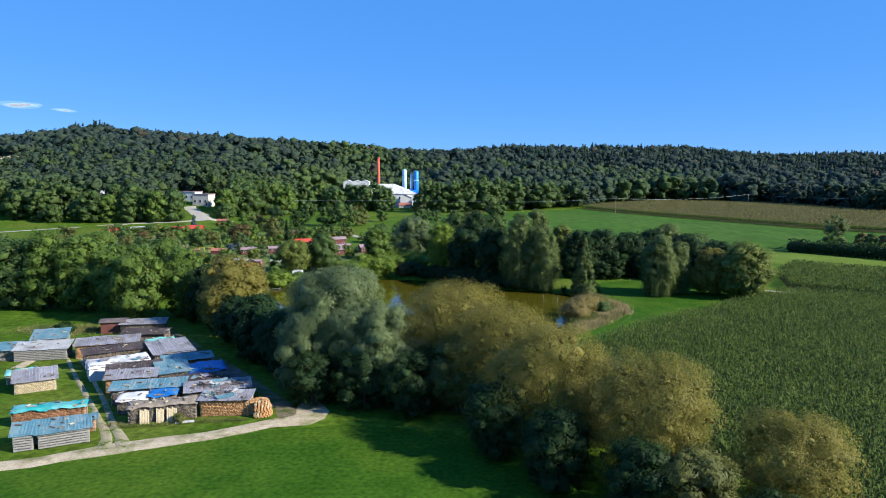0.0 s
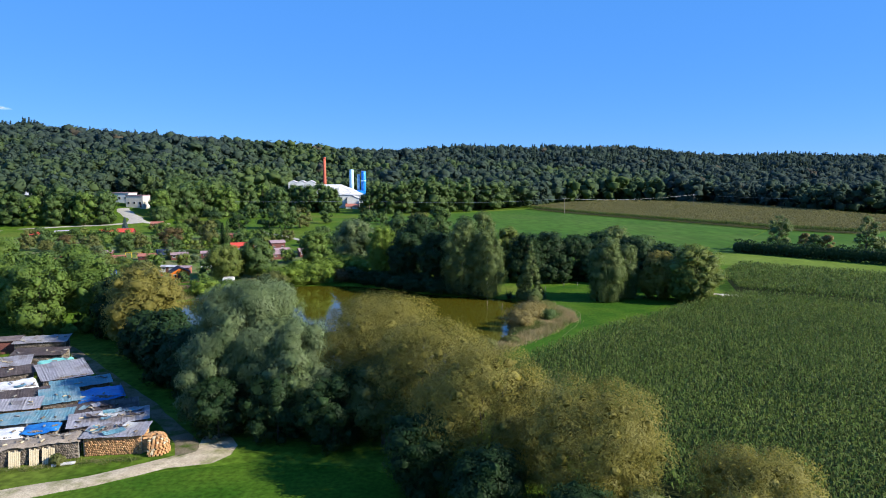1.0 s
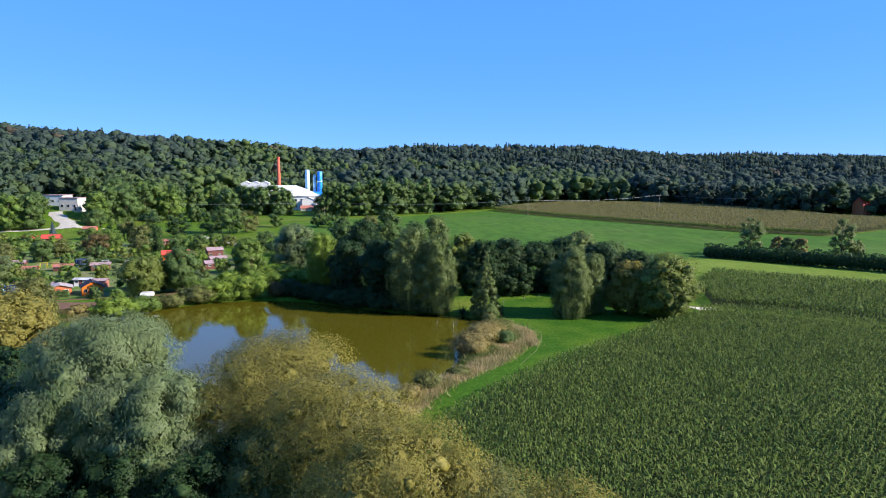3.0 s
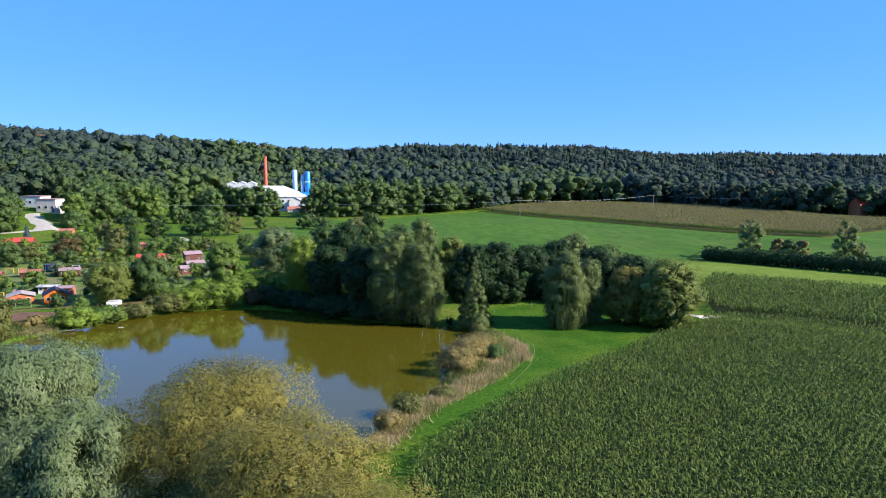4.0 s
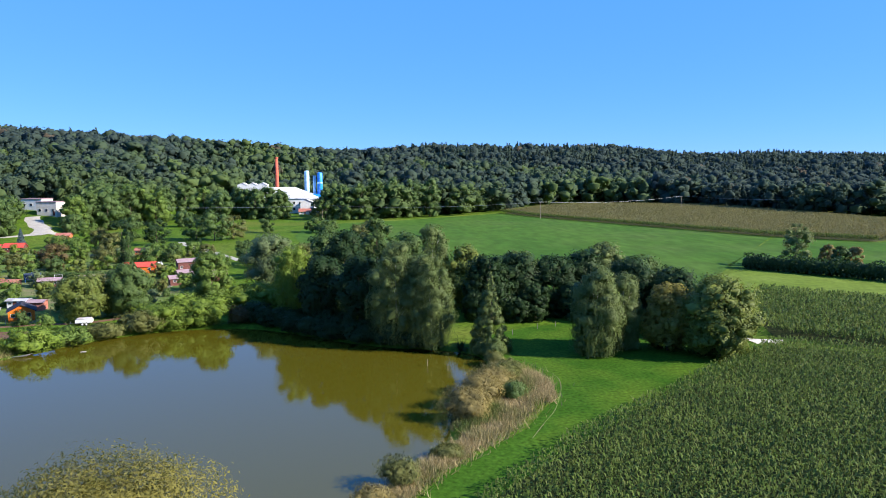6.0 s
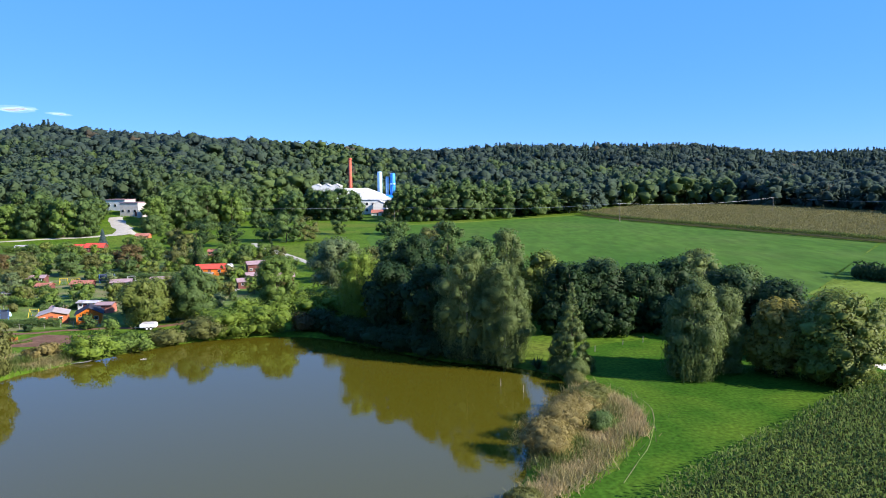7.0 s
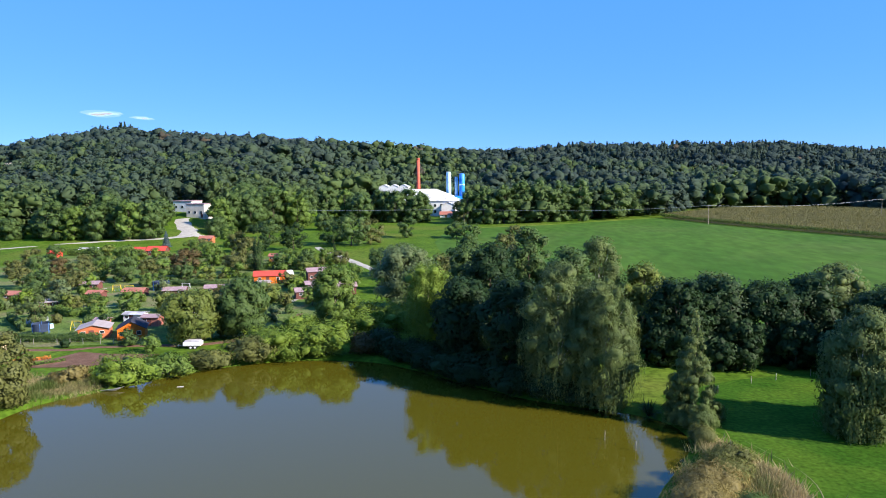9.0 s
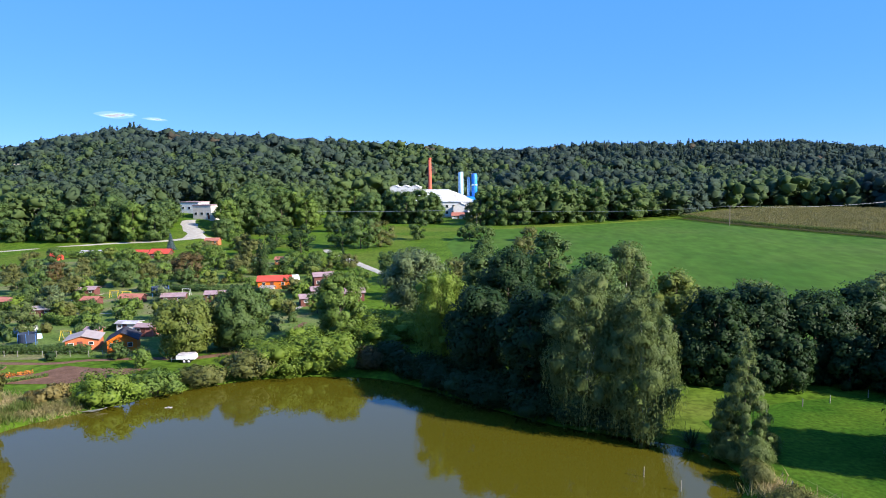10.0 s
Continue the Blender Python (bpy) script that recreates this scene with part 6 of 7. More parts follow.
# trees below the hill, by the lane and the works
for k, (x, y, h, r, lf) in enumerate([(-159, 382, 18, 6.5, "leaf_bright"), (-168, 386, 17, 6.0, "leaf_green"), (-173, 381, 16, 6.0, "leaf_bright"), (-184, 380, 15, 5.6, "leaf_bright"), (-194, 380, 18, 6.2, "leaf_green"), (-204, 384, 11, 5.0, "leaf_bright"), (-214, 380, 10, 5.0, "leaf_green"), (-226, 386, 17, 6.2, "leaf_bright"), (-129, 424, 20, 7.0, "leaf_bright"), (-131, 415, 17, 6.0, "leaf_bright"), (-126, 440, 23, 7.5, "leaf_bright"), (-116, 450, 22, 7.0, "leaf_bright"), (-123, 466, 22, 7.0, "leaf_bright"), (-109, 482, 21, 7.0, "leaf_green"), (-98, 494, 21.5, 7.0, "leaf_green"), (-90, 505, 20, 6.6, "leaf_bright"), (-40, 490, 17, 6.4, "leaf_green"), (-76, 486, 17, 7.6, "leaf_bright"), (-63, 500, 18, 7.4, "leaf_green"), (-50, 497, 20, 7.2, "leaf_bright"), (-44, 488, 15, 6.0, "leaf_bright"), (-17, 478, 12.5, 4.6, "leaf_olive"), (-12, 477, 19.5, 6.0, "leaf_green"), (-3, 476, 21, 6.4, "leaf_green"), (-13, 500, 18, 5, "leaf_green"), (-150, 384, 17, 5.6, "leaf_bright"), (-240, 388, 17, 6, "leaf_bright"), (-85, 440, 9, 4.6, "leaf_green"), (-135, 455, 21, 7, "leaf_bright"), (-178, 398, 18, 6.5, "leaf_bright"), (-190, 402, 18, 6.5, "leaf_green"), (-216, 406, 12, 5.5, "leaf_bright"), (-70, 522, 17, 7, "leaf_bright"), (-58, 520, 17, 7, "leaf_green"), (-82, 524, 16, 6.5, "leaf_bright"), (-46, 520, 17, 6, "leaf_bright"), (-92, 520, 17, 6.5, "leaf_green"), (-11, 528, 13, 5, "leaf_bright"), (-127, 404, 9, 5, "leaf_bright"), (-163, 420, 13, 6, "leaf_green"), (-160, 408, 12, 5, "leaf_bright"), (-106, 470, 18, 6.5, "leaf_green"), (-116, 470, 20, 7, "leaf_bright"), (-84, 578, 13, 6, "leaf_green"), (-73, 579, 12.5, 6, "leaf_bright"), (-64, 580, 12, 5.5, "leaf_green"), (-92, 570, 15, 6.5, "leaf_bright"), (-120, 428, 21, 7, "leaf_bright"), (-104, 455, 20, 7, "leaf_bright"), (-70, 505, 19, 7, "leaf_green"), (-80, 500, 18, 7, "leaf_bright"), (-56, 490, 19, 6.5, "leaf_green"), (8, 478, 22, 7, "leaf_green"), (18, 484, 24, 7.5, "leaf_bright"), (28, 490, 25, 7.5, "leaf_green"), (40, 492, 24, 7, "leaf_bright"), (52, 497, 24, 7.5, "leaf_green")]):
    make_tree("tree", x, y, h, r * 1.15, lf if k % 3 == 0 else "leaf_green", "tall leafy tree below the hill", 700 + k, low=0.0, clumps=30, n=3300, size=0.66, clump_r=r * 0.34, mass=0.80, shape=0.4, group="trees below the hill", limbs=3)

# ---- the works with its chimney ----
ch = thing("chimney", pose(-53, 570, lz(-53, 570)), "tall tapering red brick factory chimney", "chimney")
cz = 44.0 - lz(-53, 570)
bm = bmesh.new()
add_tube(bm, [(0, 0, -0.5), (0, 0, cz * 0.5), (0, 0, cz - 1.2)], [1.75, 1.35, 1.05], 24)
part("shaft", bm, M["brick_red"], ch, smooth=True)
bm = bmesh.new()
add_tube(bm, [(0, 0, cz - 1.3), (0, 0, cz - 0.9), (0, 0, cz)], [1.1, 1.28, 1.2], 24)
part("crown_band", bm, M["brick_red"], ch)
# flat disc on the closed top, dark in place of the mouth's shade
bm = bmesh.new()
add_tube(bm, [(0, 0, cz - 0.02), (0, 0, cz + 0.03)], [0.8, 0.8], 20)
part("flue_disc", bm, M["dark"], ch)


def silo(x, y, r, z_top, mat, label, foot=None):
    base = thing("silo", pose(x, y, lz(x, y)), label, "silo", "silos")
    h = z_top - lz(x, y)
    bm = bmesh.new()
    add_tube(bm, [(0, 0, 3.0), (0, 0, h - 0.9), (0, 0, h - 0.2), (0, 0, h)], [r, r, r * 0.7, r * 0.2], 28)
    part("shell", bm, M[mat], base, smooth=True)
    bm = bmesh.new()
    add_tube(bm, [(0, 0, 1.2), (0, 0, 3.0)], [r * 0.25, r], 24)
    part("hopper", bm, M[foot or mat], base)
    for k in range(4):
        a = math.pi / 4 + k * math.pi / 2
        bm = bmesh.new()
        add_tube(bm, [(r * 0.9 * math.cos(a), r * 0.9 * math.sin(a), -0.3), (r * 0.9 * math.cos(a), r * 0.9 * math.sin(a), 3.4)], [0.16, 0.16], 6)
        part("leg", bm, M["steel"], base)
    for k in range(3):
        bm = bmesh.new()
        zz = h * (0.35 + 0.25 * k)
        add_tube(bm, [(0, 0, zz), (0, 0, zz + 0.18)], [r + 0.04, r + 0.04], 28)
        part("seam_band", bm, M[mat], base)
    for k in range(20):
        a = 2 * math.pi * k / 20
        p = (r * 0.95 * math.cos(a), r * 0.95 * math.sin(a), h - 0.9)
        bm = bmesh.new()
        add_tube(bm, [p, (p[0], p[1], h + 0.2)], [0.05, 0.05], 4)
        part("railing_post", bm, M["steel"], base)
    for sx in (-0.25, 0.25):
        bm = bmesh.new()
        add_tube(bm, [(sx, -r - 0.15, 0.5), (sx, -r - 0.15, h)], [0.05, 0.05], 4)
        part("ladder_rail", bm, M["steel"], base)


silo(-31.5, 568, 1.75, 34.2, "silo_pale", "tall pale blue steel silo")
silo(-25.6, 562, 1.1, 30.6, "silo_pale", "slim pale blue steel silo")
silo(-21.6, 560, 1.9, 33.0, "silo_blue", "tall bright blue steel silo")
part("band", box(-2.0, 2.0, -2.0, 2.0, 19.2, 21.0, 0.7), M["silo_pale"], bpy.data.objects["silo.002"], "pale blue painted band")
cabin(-23.2, 558.5, 6.4, 5, 12.5, 0.0001, 0, "silo_blue", "silo_blue", "blue plant housing below the silos", "x", 0.1, "plant", "silo_house", "works", windows=0)


def hall(name, x0, x1, y0, y1, zb, ze, zr, inset, label):
    """A white works hall with a hipped roof, doors and windows."""
    cx, cy = (x0 + x1) / 2, (y0 + y1) / 2
    base = thing(name, pose(cx, cy, zb), label, "hall", "works")
    w, d, h = x1 - x0, y1 - y0, ze - zb
    part("wall", box(-w / 2, w / 2, -d / 2, d / 2, -0.6, h), M["white"], base)
    bm = bmesh.new()
    e = [bm.verts.new((sx * (w / 2 + 0.6), sy * (d / 2 + 0.6), h)) for sx, sy in ((-1, -1), (1, -1), (1, 1), (-1, 1))]
    e2 = [bm.verts.new((v.co.x, v.co.y, h + 0.35)) for v in e]
    r = [bm.verts.new((sx * (w / 2 - inset), 0, zr - zb)) for sx in (-1, 1)]
    bm.faces.new(e[::-1])
    for i in range(4):
        bm.faces.new((e[i], e[(i + 1) % 4], e2[(i + 1) % 4], e2[i]))
    bm.faces.new((e2[0], e2[1], r[1], r[0]))
    bm.faces.new((e2[2], e2[3], r[0], r[1]))
    bm.faces.new((e2[1], e2[2], r[1]))
    bm.faces.new((e2[3], e2[0], r[0]))
    part("roof", bm, M["sheet_white"], base)
    k = 0
    xx = -w / 2 + 2.5
    while xx < w / 2 - 2:
        for zz in ((h * 0.22, h * 0.42), (h * 0.62, h * 0.82)):
            wi = part("window", box(xx - 0.9, xx + 0.9, -d / 2 - 0.06, -d / 2 + 0.02, zz[0], zz[1]), M["white"], base)
            part("pane", box(xx - 0.75, xx + 0.75, -d / 2 - 0.09, -d / 2 - 0.05, zz[0] + 0.15, zz[1] - 0.15), M["glass"], wi)
        xx += 4.2
        k += 1
    part("gate", box(w / 2 - 6.2, w / 2 - 3.2, -d / 2 - 0.12, -d / 2 - 0.02, -0.3, 3.6), M["sheet_grey"], base, "grey rolling gate")
    return base


hall("works_hall", -74, -22, 540, 572, 4.6, 14.8, 22.6, 17, "long white works hall with pale hipped roof")
cabin(-28.5, 536.5, 9, 7, 7.5, 2.0, 0, "white", "sheet_white", "white annex in front of the works hall", "y", 0.4, "building", "annex", "works")
cabin(-29, 530, 9, 5, 2.0, 1.8, 0, "white", "roof_rust", "low lean-to with brown roof by the works", "x", 0.4, "building", "annex", "works")
for k in range(3):
    cabin(-80.5 + 7.2 * k, 590, 7.1, 10, 25.4 - 1.6 - lz(-70, 590), 1.6, 0, "white", "sheet_white", "white sawtooth-roofed works building", "y", 0.3, "building", "works_building", "works")
cabin(-6.5, 566, 9, 8, 12, 1.0, 0, "white", "sheet_white", "small white building beside the silos", "x", 0.3, "building", "works_building", "works")

# white flat-roofed buildings by the drive
for x, y, w, d, zt, mat in ((-151.5, 438, 11.0, 8, 18.0, "cream"), (-165, 452, 12.0, 9, 19.2, "white")):
    z = lz(x, y) - 0.5
    bl = thing("flat_roofed_building", pose(x, y, z, 0, 0, -12), "white flat-roofed building by the drive", "building", "buildings by the drive")
    part("wall", box(-w / 2, w / 2, -d / 2, d / 2, -1.0, zt - z - 0.4), M[mat], bl)
    part("roof", box(-w / 2 - 0.25, w / 2 + 0.25, -d / 2 - 0.25, d / 2 + 0.25, zt - z - 0.4, zt - z), M["roof_mauve"], bl)
    for k in range(3):
        cx = -w / 2 + w * (k + 0.5) / 3
        wi = part("window", box(cx - 0.7, cx + 0.7, -d / 2 - 0.06, -d / 2 + 0.02, 2.0, 3.4), M["white"], bl)
        part("pane", box(cx - 0.6, cx + 0.6, -d / 2 - 0.09, -d / 2 - 0.05, 2.1, 3.3), M["glass"], wi)
    part("door", box(w / 2 - 2.0, w / 2 - 0.9, -d / 2 - 0.08, -d / 2 + 0.02, 0, 2.1), M["brown_boards"], bl)
for x, y, w, rf in ((-232, 428, 13, "roof_mauve"), (-207, 432, 11, "sheet_grey"), (-256, 420, 12, "sheet_grey")):
    cabin(x, y, w, 9, 5.5, 3.0, 8, "white", rf, "white house with grey roof among trees", "x", 0.5, "house", "house", "houses below the hill", windows=2)
cabin(339, 450, 9, 8, 7, 4.0, 15, "terracotta", "roof_red", "house with red roof at the wood's edge", "x", 0.5, "house", "house", "houses at the wood")


# ---- power poles and wires ----
def pole(x, y, z_top):
    z = lz(x, y)
    base = thing("power_pole", pose(x, y, z), "slim weathered power pole with crossarm", "pole", "power poles")
    bm = bmesh.new()
    add_tube(bm, [(0, 0, -0.5), (0, 0, z_top - z)], [0.2, 0.13], 8)
    part("post", bm, M["pole_wood"], base)
    part("crossarm", box(-1.0, 1.0, -0.08, 0.08, z_top - z - 0.55, z_top - z - 0.4), M["pole_wood"], base)
    for sx in (-0.9, 0, 0.9):
        bm = bmesh.new()
        add_tube(bm, [(sx, 0, z_top - z - 0.42), (sx, 0, z_top - z - 0.12)], [0.05, 0.03], 6)
        part("insulator", bm, M["white"], base)
    return (x, y, z_top)


tops = [(-190, 452, 17.0), pole(-14, 473, 13.0), pole(117, 468, 14.2), pole(226, 512, 15.5), pole(334, 470, 15.0), (440, 430, 15.0)]
for a, b in zip(tops, tops[1:]):
    for off in (-0.9, 0.9):
        bm = bmesh.new()
        pts = []
        for i in range(15):
            t = i / 14
            pts.append((a[0] + (b[0] - a[0]) * t, a[1] + (b[1] - a[1]) * t + off, a[2] + (b[2] - a[2]) * t - 0.1 - 2.0 * 4 * t * (1 - t)))
        add_tube(bm, pts, [0.035] * 15, 4)
        tagged(new("power_line", bm_mesh("power_line", bm, M["steel"])), "thin power line strung between the poles", "cable", "power lines", "")


# ---- wood yard ----
def corrugated(w, d, amp=0.03, waves=None, rng=None, sag=0.05):
    """A ridged sheet, slightly uneven."""
    bm = bmesh.new()
    nx_, ny_ = int(w / 0.16) + 1, 4
    rows = []
    for j in range(ny_):
        rows.append([bm.verts.new((-w / 2 + w * i / (nx_ - 1), -d / 2 + d * j / (ny_ - 1), amp * (1 if i % 2 else -1) - sag * math.sin(math.pi * i / (nx_ - 1)) + rng.normal(0, 0.012))) for i in range(nx_)])
    for j in range(ny_ - 1):
        for i in range(nx_ - 1):
            bm.faces.new((rows[j][i], rows[j][i + 1], rows[j + 1][i + 1], rows[j + 1][i]))
    bmesh.ops.solidify(bm, geom=bm.faces[:], thickness=0.012)
    return bm


def tarp(w, d, drop, rng):
    """A draped tarpaulin with folds and hanging edges."""
    bm = bmesh.new()
    nx_, ny_ = max(8, int(w / 0.35)), max(7, int(d / 0.35))
    rows = []
    for j in range(ny_ + 1):
        row = []
        for i in range(nx_ + 1):
            x, y = -w / 2 + w * i / nx_, -d / 2 + d * j / ny_
            edge = (j in (0, ny_)) or (i in (0, nx_))
            z = rng.normal(0, 0.035) + 0.07 * math.sin(x * 1.7 + y) - (drop * rng.uniform(0.6, 1.1) if edge else 0)
            row.append(bm.verts.new((x, y, z)))
        rows.append(row)
    for j in range(ny_):
        for i in range(nx_):
            bm.faces.new((rows[j][i], rows[j][i + 1], rows[j + 1][i + 1], rows[j + 1][i]))
    return bm


def log_wall(w, d, h, rng, cell=0.21):
    """A stack of split logs: many end faces of uneven depth on all four sides round a core, as one mass."""
    V, F = [], []

    def prism(p, u, n, s, t, dep):
        b = len(V)
        for a, c in ((-1, -1), (1, -1), (1, 1), (-1, 1)):
            V.append(p + u * a * s + np.array([0, 0, 1]) * c * t - n * 0.15)
        for a, c in ((-1, -1), (1, -1), (1, 1), (-1, 1)):
            V.append(p + u * a * s * rng.uniform(0.5, 0.98) + np.array([0, 0, 1]) * c * t * rng.uniform(0.5, 0.98) + n * dep)
        F.extend([(b + 4, b + 5, b + 6, b + 7)] + [(b + i, b + (i + 1) % 4, b + 4 + (i + 1) % 4, b + 4 + i) for i in range(4)])

    for n, u, half, ln_ in ((np.array([0, -1.0, 0]), np.array([1.0, 0, 0]), d / 2, w), (np.array([1.0, 0, 0]), np.array([0, 1.0, 0]), w / 2, d), (np.array([-1.0, 0, 0]), np.array([0, -1.0, 0]), w / 2, d)):
        nu, nz = max(2, int(ln_ / cell)), max(2, int(h / (cell * 0.85)))
        for i in range(nu):
            for j in range(nz):
                p = n * (half - 0.08) + u * (-ln_ / 2 + ln_ * (i + 0.5 + (0.25 if j % 2 else -0.25) * 0.8) / nu) + np.array([0, 0, h * (j + 0.5) / nz])
                prism(p, u, n, ln_ / nu * 0.52, h / nz * 0.52, rng.uniform(0.0, 0.14))
    b = len(V)
    for z in (-0.1, h):
        for a, c in ((-1, -1), (1, -1), (1, 1), (-1, 1)):
            V.append(np.array([a * (w / 2 - 0.15), c * (d / 2 - 0.15), z]))
    F += [(b + 4, b + 5, b + 6, b + 7)] + [(b + i, b + (i + 1) % 4, b + 4 + (i + 1) % 4, b + 4 + i) for i in range(4)]
    return np.array(V), np.array(F)


def stack(x, y, w, d, h, rot, wood, cover, label, seed, pitch=6.0, kind="sheet", slats=False, weights=5, over=0.35, loose=0):
    """A covered firewood stack; x, y is the middle of its front foot."""
    rng = np.random.default_rng(seed)
    m = pose(x, y, lz(x, y), 0, 0, rot) @ pose(0, d / 2, 0)
    base = thing("firewood_stack", m, label, "wood stack", "firewood stacks")
    if wood.startswith("sheet"):
        part("wood_core", box(-w / 2 + 0.1, w / 2 - 0.1, -d / 2 + 0.1, d / 2 - 0.1, -0.1, h), M["wood_old"], base)
        for k in range(7):
            z0 = h * k / 7
            part("wrapping_board", box(-w / 2 - rng.uniform(0, 0.1), w / 2 + rng.uniform(0, 0.1), -d / 2 - 0.04 - rng.uniform(0, 0.03), -d / 2 + 0.06, z0 + 0.01, z0 + h / 7), M[wood], base)
            part("wrapping_board", box(w / 2 - 0.06, w / 2 + 0.04 + rng.uniform(0, 0.03), -d / 2, d / 2, z0 + 0.01, z0 + h / 7), M[wood], base)
            part("wrapping_board", box(-w / 2 - 0.04 - rng.uniform(0, 0.03), -w / 2 + 0.06, -d / 2, d / 2, z0 + 0.01, z0 + h / 7), M[wood], base)
    else:
        v, f = log_wall(w, d, h, rng)
        pile = part_me("firewood", fast_mesh("firewood", v, f, M[wood]), base)
        pile["kind"] = "stuff"
    lift = math.tan(radians(pitch)) * d / 2
    for sx in (-1, 1):
        for sy in (-1, 1):
            bm = box(sx * (w / 2 + 0.02) - 0.05, sx * (w / 2 + 0.02) + 0.05, sy * (d / 2 - 0.1) - 0.05, sy * (d / 2 - 0.1) + 0.05, -0.2, h + 0.05 - sy * -lift * 0.8 + 0.1)
            part("post", bm, M["wood_grey"], base)
    if slats:
        k = int(h / 0.28)
        for i in range(k):
            z = 0.12 + i * 0.28
            part("slat", box(-w / 2, w / 2, -d / 2 - 0.14, -d / 2 - 0.10, z, z + 0.15), M["wood_grey"], base)
    if kind == "tarp":
        ob = part("tarpaulin", tarp(w + 0.5, d + 0.5, 0.32, rng), M[cover], base, smooth=True)
        ob.matrix_basis = pose(0, 0, h + 0.12, pitch * 0.5)
    else:
        n = max(1, round(w / 2.2))
        for i in range(n):
            ww = (w + 2 * over) / n
            ob = part("roof_sheet", corrugated(ww + 0.12, d + 2 * over, 0.010, None, rng), M[cover], base)
            ob.matrix_basis = pose(-w / 2 - over + ww * (i + 0.5), 0, h + lift * 0.75 + 0.1 + 0.015 * (i % 2), pitch + rng.uniform(-1.2, 1.2), rng.uniform(-1, 1), rng.uniform(-1.2, 1.2))
    for i in range(weights):
        px, py = rng.uniform(-w / 2, w / 2), rng.uniform(-d / 3, d / 3)
        bm = box(-rng.uniform(0.1, 0.5), rng.uniform(0.1, 0.5), -0.1, 0.1, 0, 0.12, 0.02)
        ob = part("weight", bm, M[("wood_old", "wood_grey", "wood_pale")[i % 3]], base)
        ob.matrix_basis = pose(px, py, h + lift * 0.75 + 0.14 + math.tan(radians(pitch)) * py, 0, 0, rng.uniform(0, 180))
    for i in range(loose):
        px, py = rng.uniform(-w / 2.4, w / 2.4), rng.uniform(-d / 2.6, d / 2.6)
        ob = part("loose_sheet", corrugated(rng.uniform(0.9, 2.4), rng.uniform(0.6, 1.3), 0.006, None, rng, 0.12), M[("sheet_blue", "sheet_grey", "sheet_dark", "sheet_white")[i % 4]], base, "loose ragged cover sheet")
        ob.matrix_basis = pose(px, py, h + lift * 0.75 + 0.30 + math.tan(radians(pitch)) * py, rng.uniform(-8, 14), rng.uniform(-9, 9), rng.uniform(-35, 35))
    return base


# left of the rutted track
stack(-41.9, 73.6, 4.9, 1.9, 1.75, 27, "wood_grey", "sheet_blue", "grey slatted wood stack under blue sheets", 801, 12, slats=True)
stack(-45.5, 72.0, 1.8, 2.0, 1.9, 22, "wood_grey", "sheet_blue", "small grey shed-like stack under a turquoise sheet", 802, 18, slats=True, weights=1)
stack(-43.6, 76.8, 6.2, 1.2, 1.5, 22, "wood_red", "sheet_blue", "low wood stack under blue sheets", 803, 8)
stack(-47.4, 80.3, 7.8, 1.7, 2.0, 18, "wood_red", "tarp_turq", "long reddish log stack under a turquoise tarpaulin", 804, 6, "tarp")
stack(-56.1, 92.4, 4.9, 3.4, 1.7, 30, "wood_pale", "sheet_grey", "pale wood stack under a lilac-grey sheet roof", 805, 14, weights=2)
stack(-60.0, 96.5, 4.6, 2.0, 1.6, 28, "wood_pale", "tarp_mint", "wood stack under pale mint sheeting", 806, 8, "tarp")
stack(-64.8, 108.6, 7.6, 3.4, 1.9, 14, "wood_grey", "sheet_white", "grey board shed with whitish roof sheets", 807, 9, slats=True)
stack(-71.5, 108.0, 5.0, 3.4, 1.8, 10, "wood_grey", "sheet_blue", "grey wood stack under pale blue sheets", 808, 9)
stack(-68.5, 117.5, 5.2, 4.4, 1.5, 20, "wood_grey", "sheet_blue", "wood stack under pale blue sheets", 809, 10)
# right of it
stack(-34.1, 81.3, 7.6, 2.2, 2.1, 18, "wood_old", "wood_old", "dark weathered log stack without a roof", 811, 2, "tarp", weights=16)
stack(-27.1, 82.9, 5.8, 3.0, 2.1, 4, "wood_tan", "sheet_grey", "fresh tan log stack under a rough sheet", 812, 5, weights=9, loose=5)
stack(-38.9, 83.8, 3.4, 2.6, 1.9, 14, "wood_old", "sheet_white", "weathered log stack under white sheeting", 813, 5, "tarp", weights=3)
stack(-35.6, 84.8, 3.2, 2.2, 2.2, 14, "wood_old", "tarp_blue", "log stack under a bright blue tarpaulin", 814, 6, "tarp", weights=2)
stack(-38.6, 87.7, 8.8, 2.6, 2.1, 14, "wood_old", "sheet_blue", "long log stack under blue-grey sheets", 815, 8, weights=4)
stack(-42.8, 92.0, 6.2, 2.4, 2.2, 15, "wood_tan", "sheet_grey", "upright brown wood stack with grey sheet roof", 816, 12)
stack(-43.8, 95.6, 6.8, 2.6, 2.2, 24, "wood_old", "sheet_dark", "weathered wood stack under dark roofing felt", 817, 10)
stack(-47.6, 99.4, 8.2, 3.6, 2.2, 33, "sheet_white", "sheet_white", "wood stack wrapped in whitish sheets", 818, 8, "tarp", loose=2)
stack(-51.0, 105.0, 8.4, 2.4, 2.5, 33, "wood_old", "sheet_dark", "long wood stack under a dark roof", 828, 10)
stack(-55.2, 111.0, 9.2, 3.4, 2.2, 20, "wood_tan", "sheet_grey", "long tan log stack under grey sheets", 820, 8)
stack(-41.6, 104.6, 5.6, 6.6, 2.4, 33, "wood_old", "sheet_grey", "wide log shed with smooth grey sheet roof", 819, 6, weights=0)
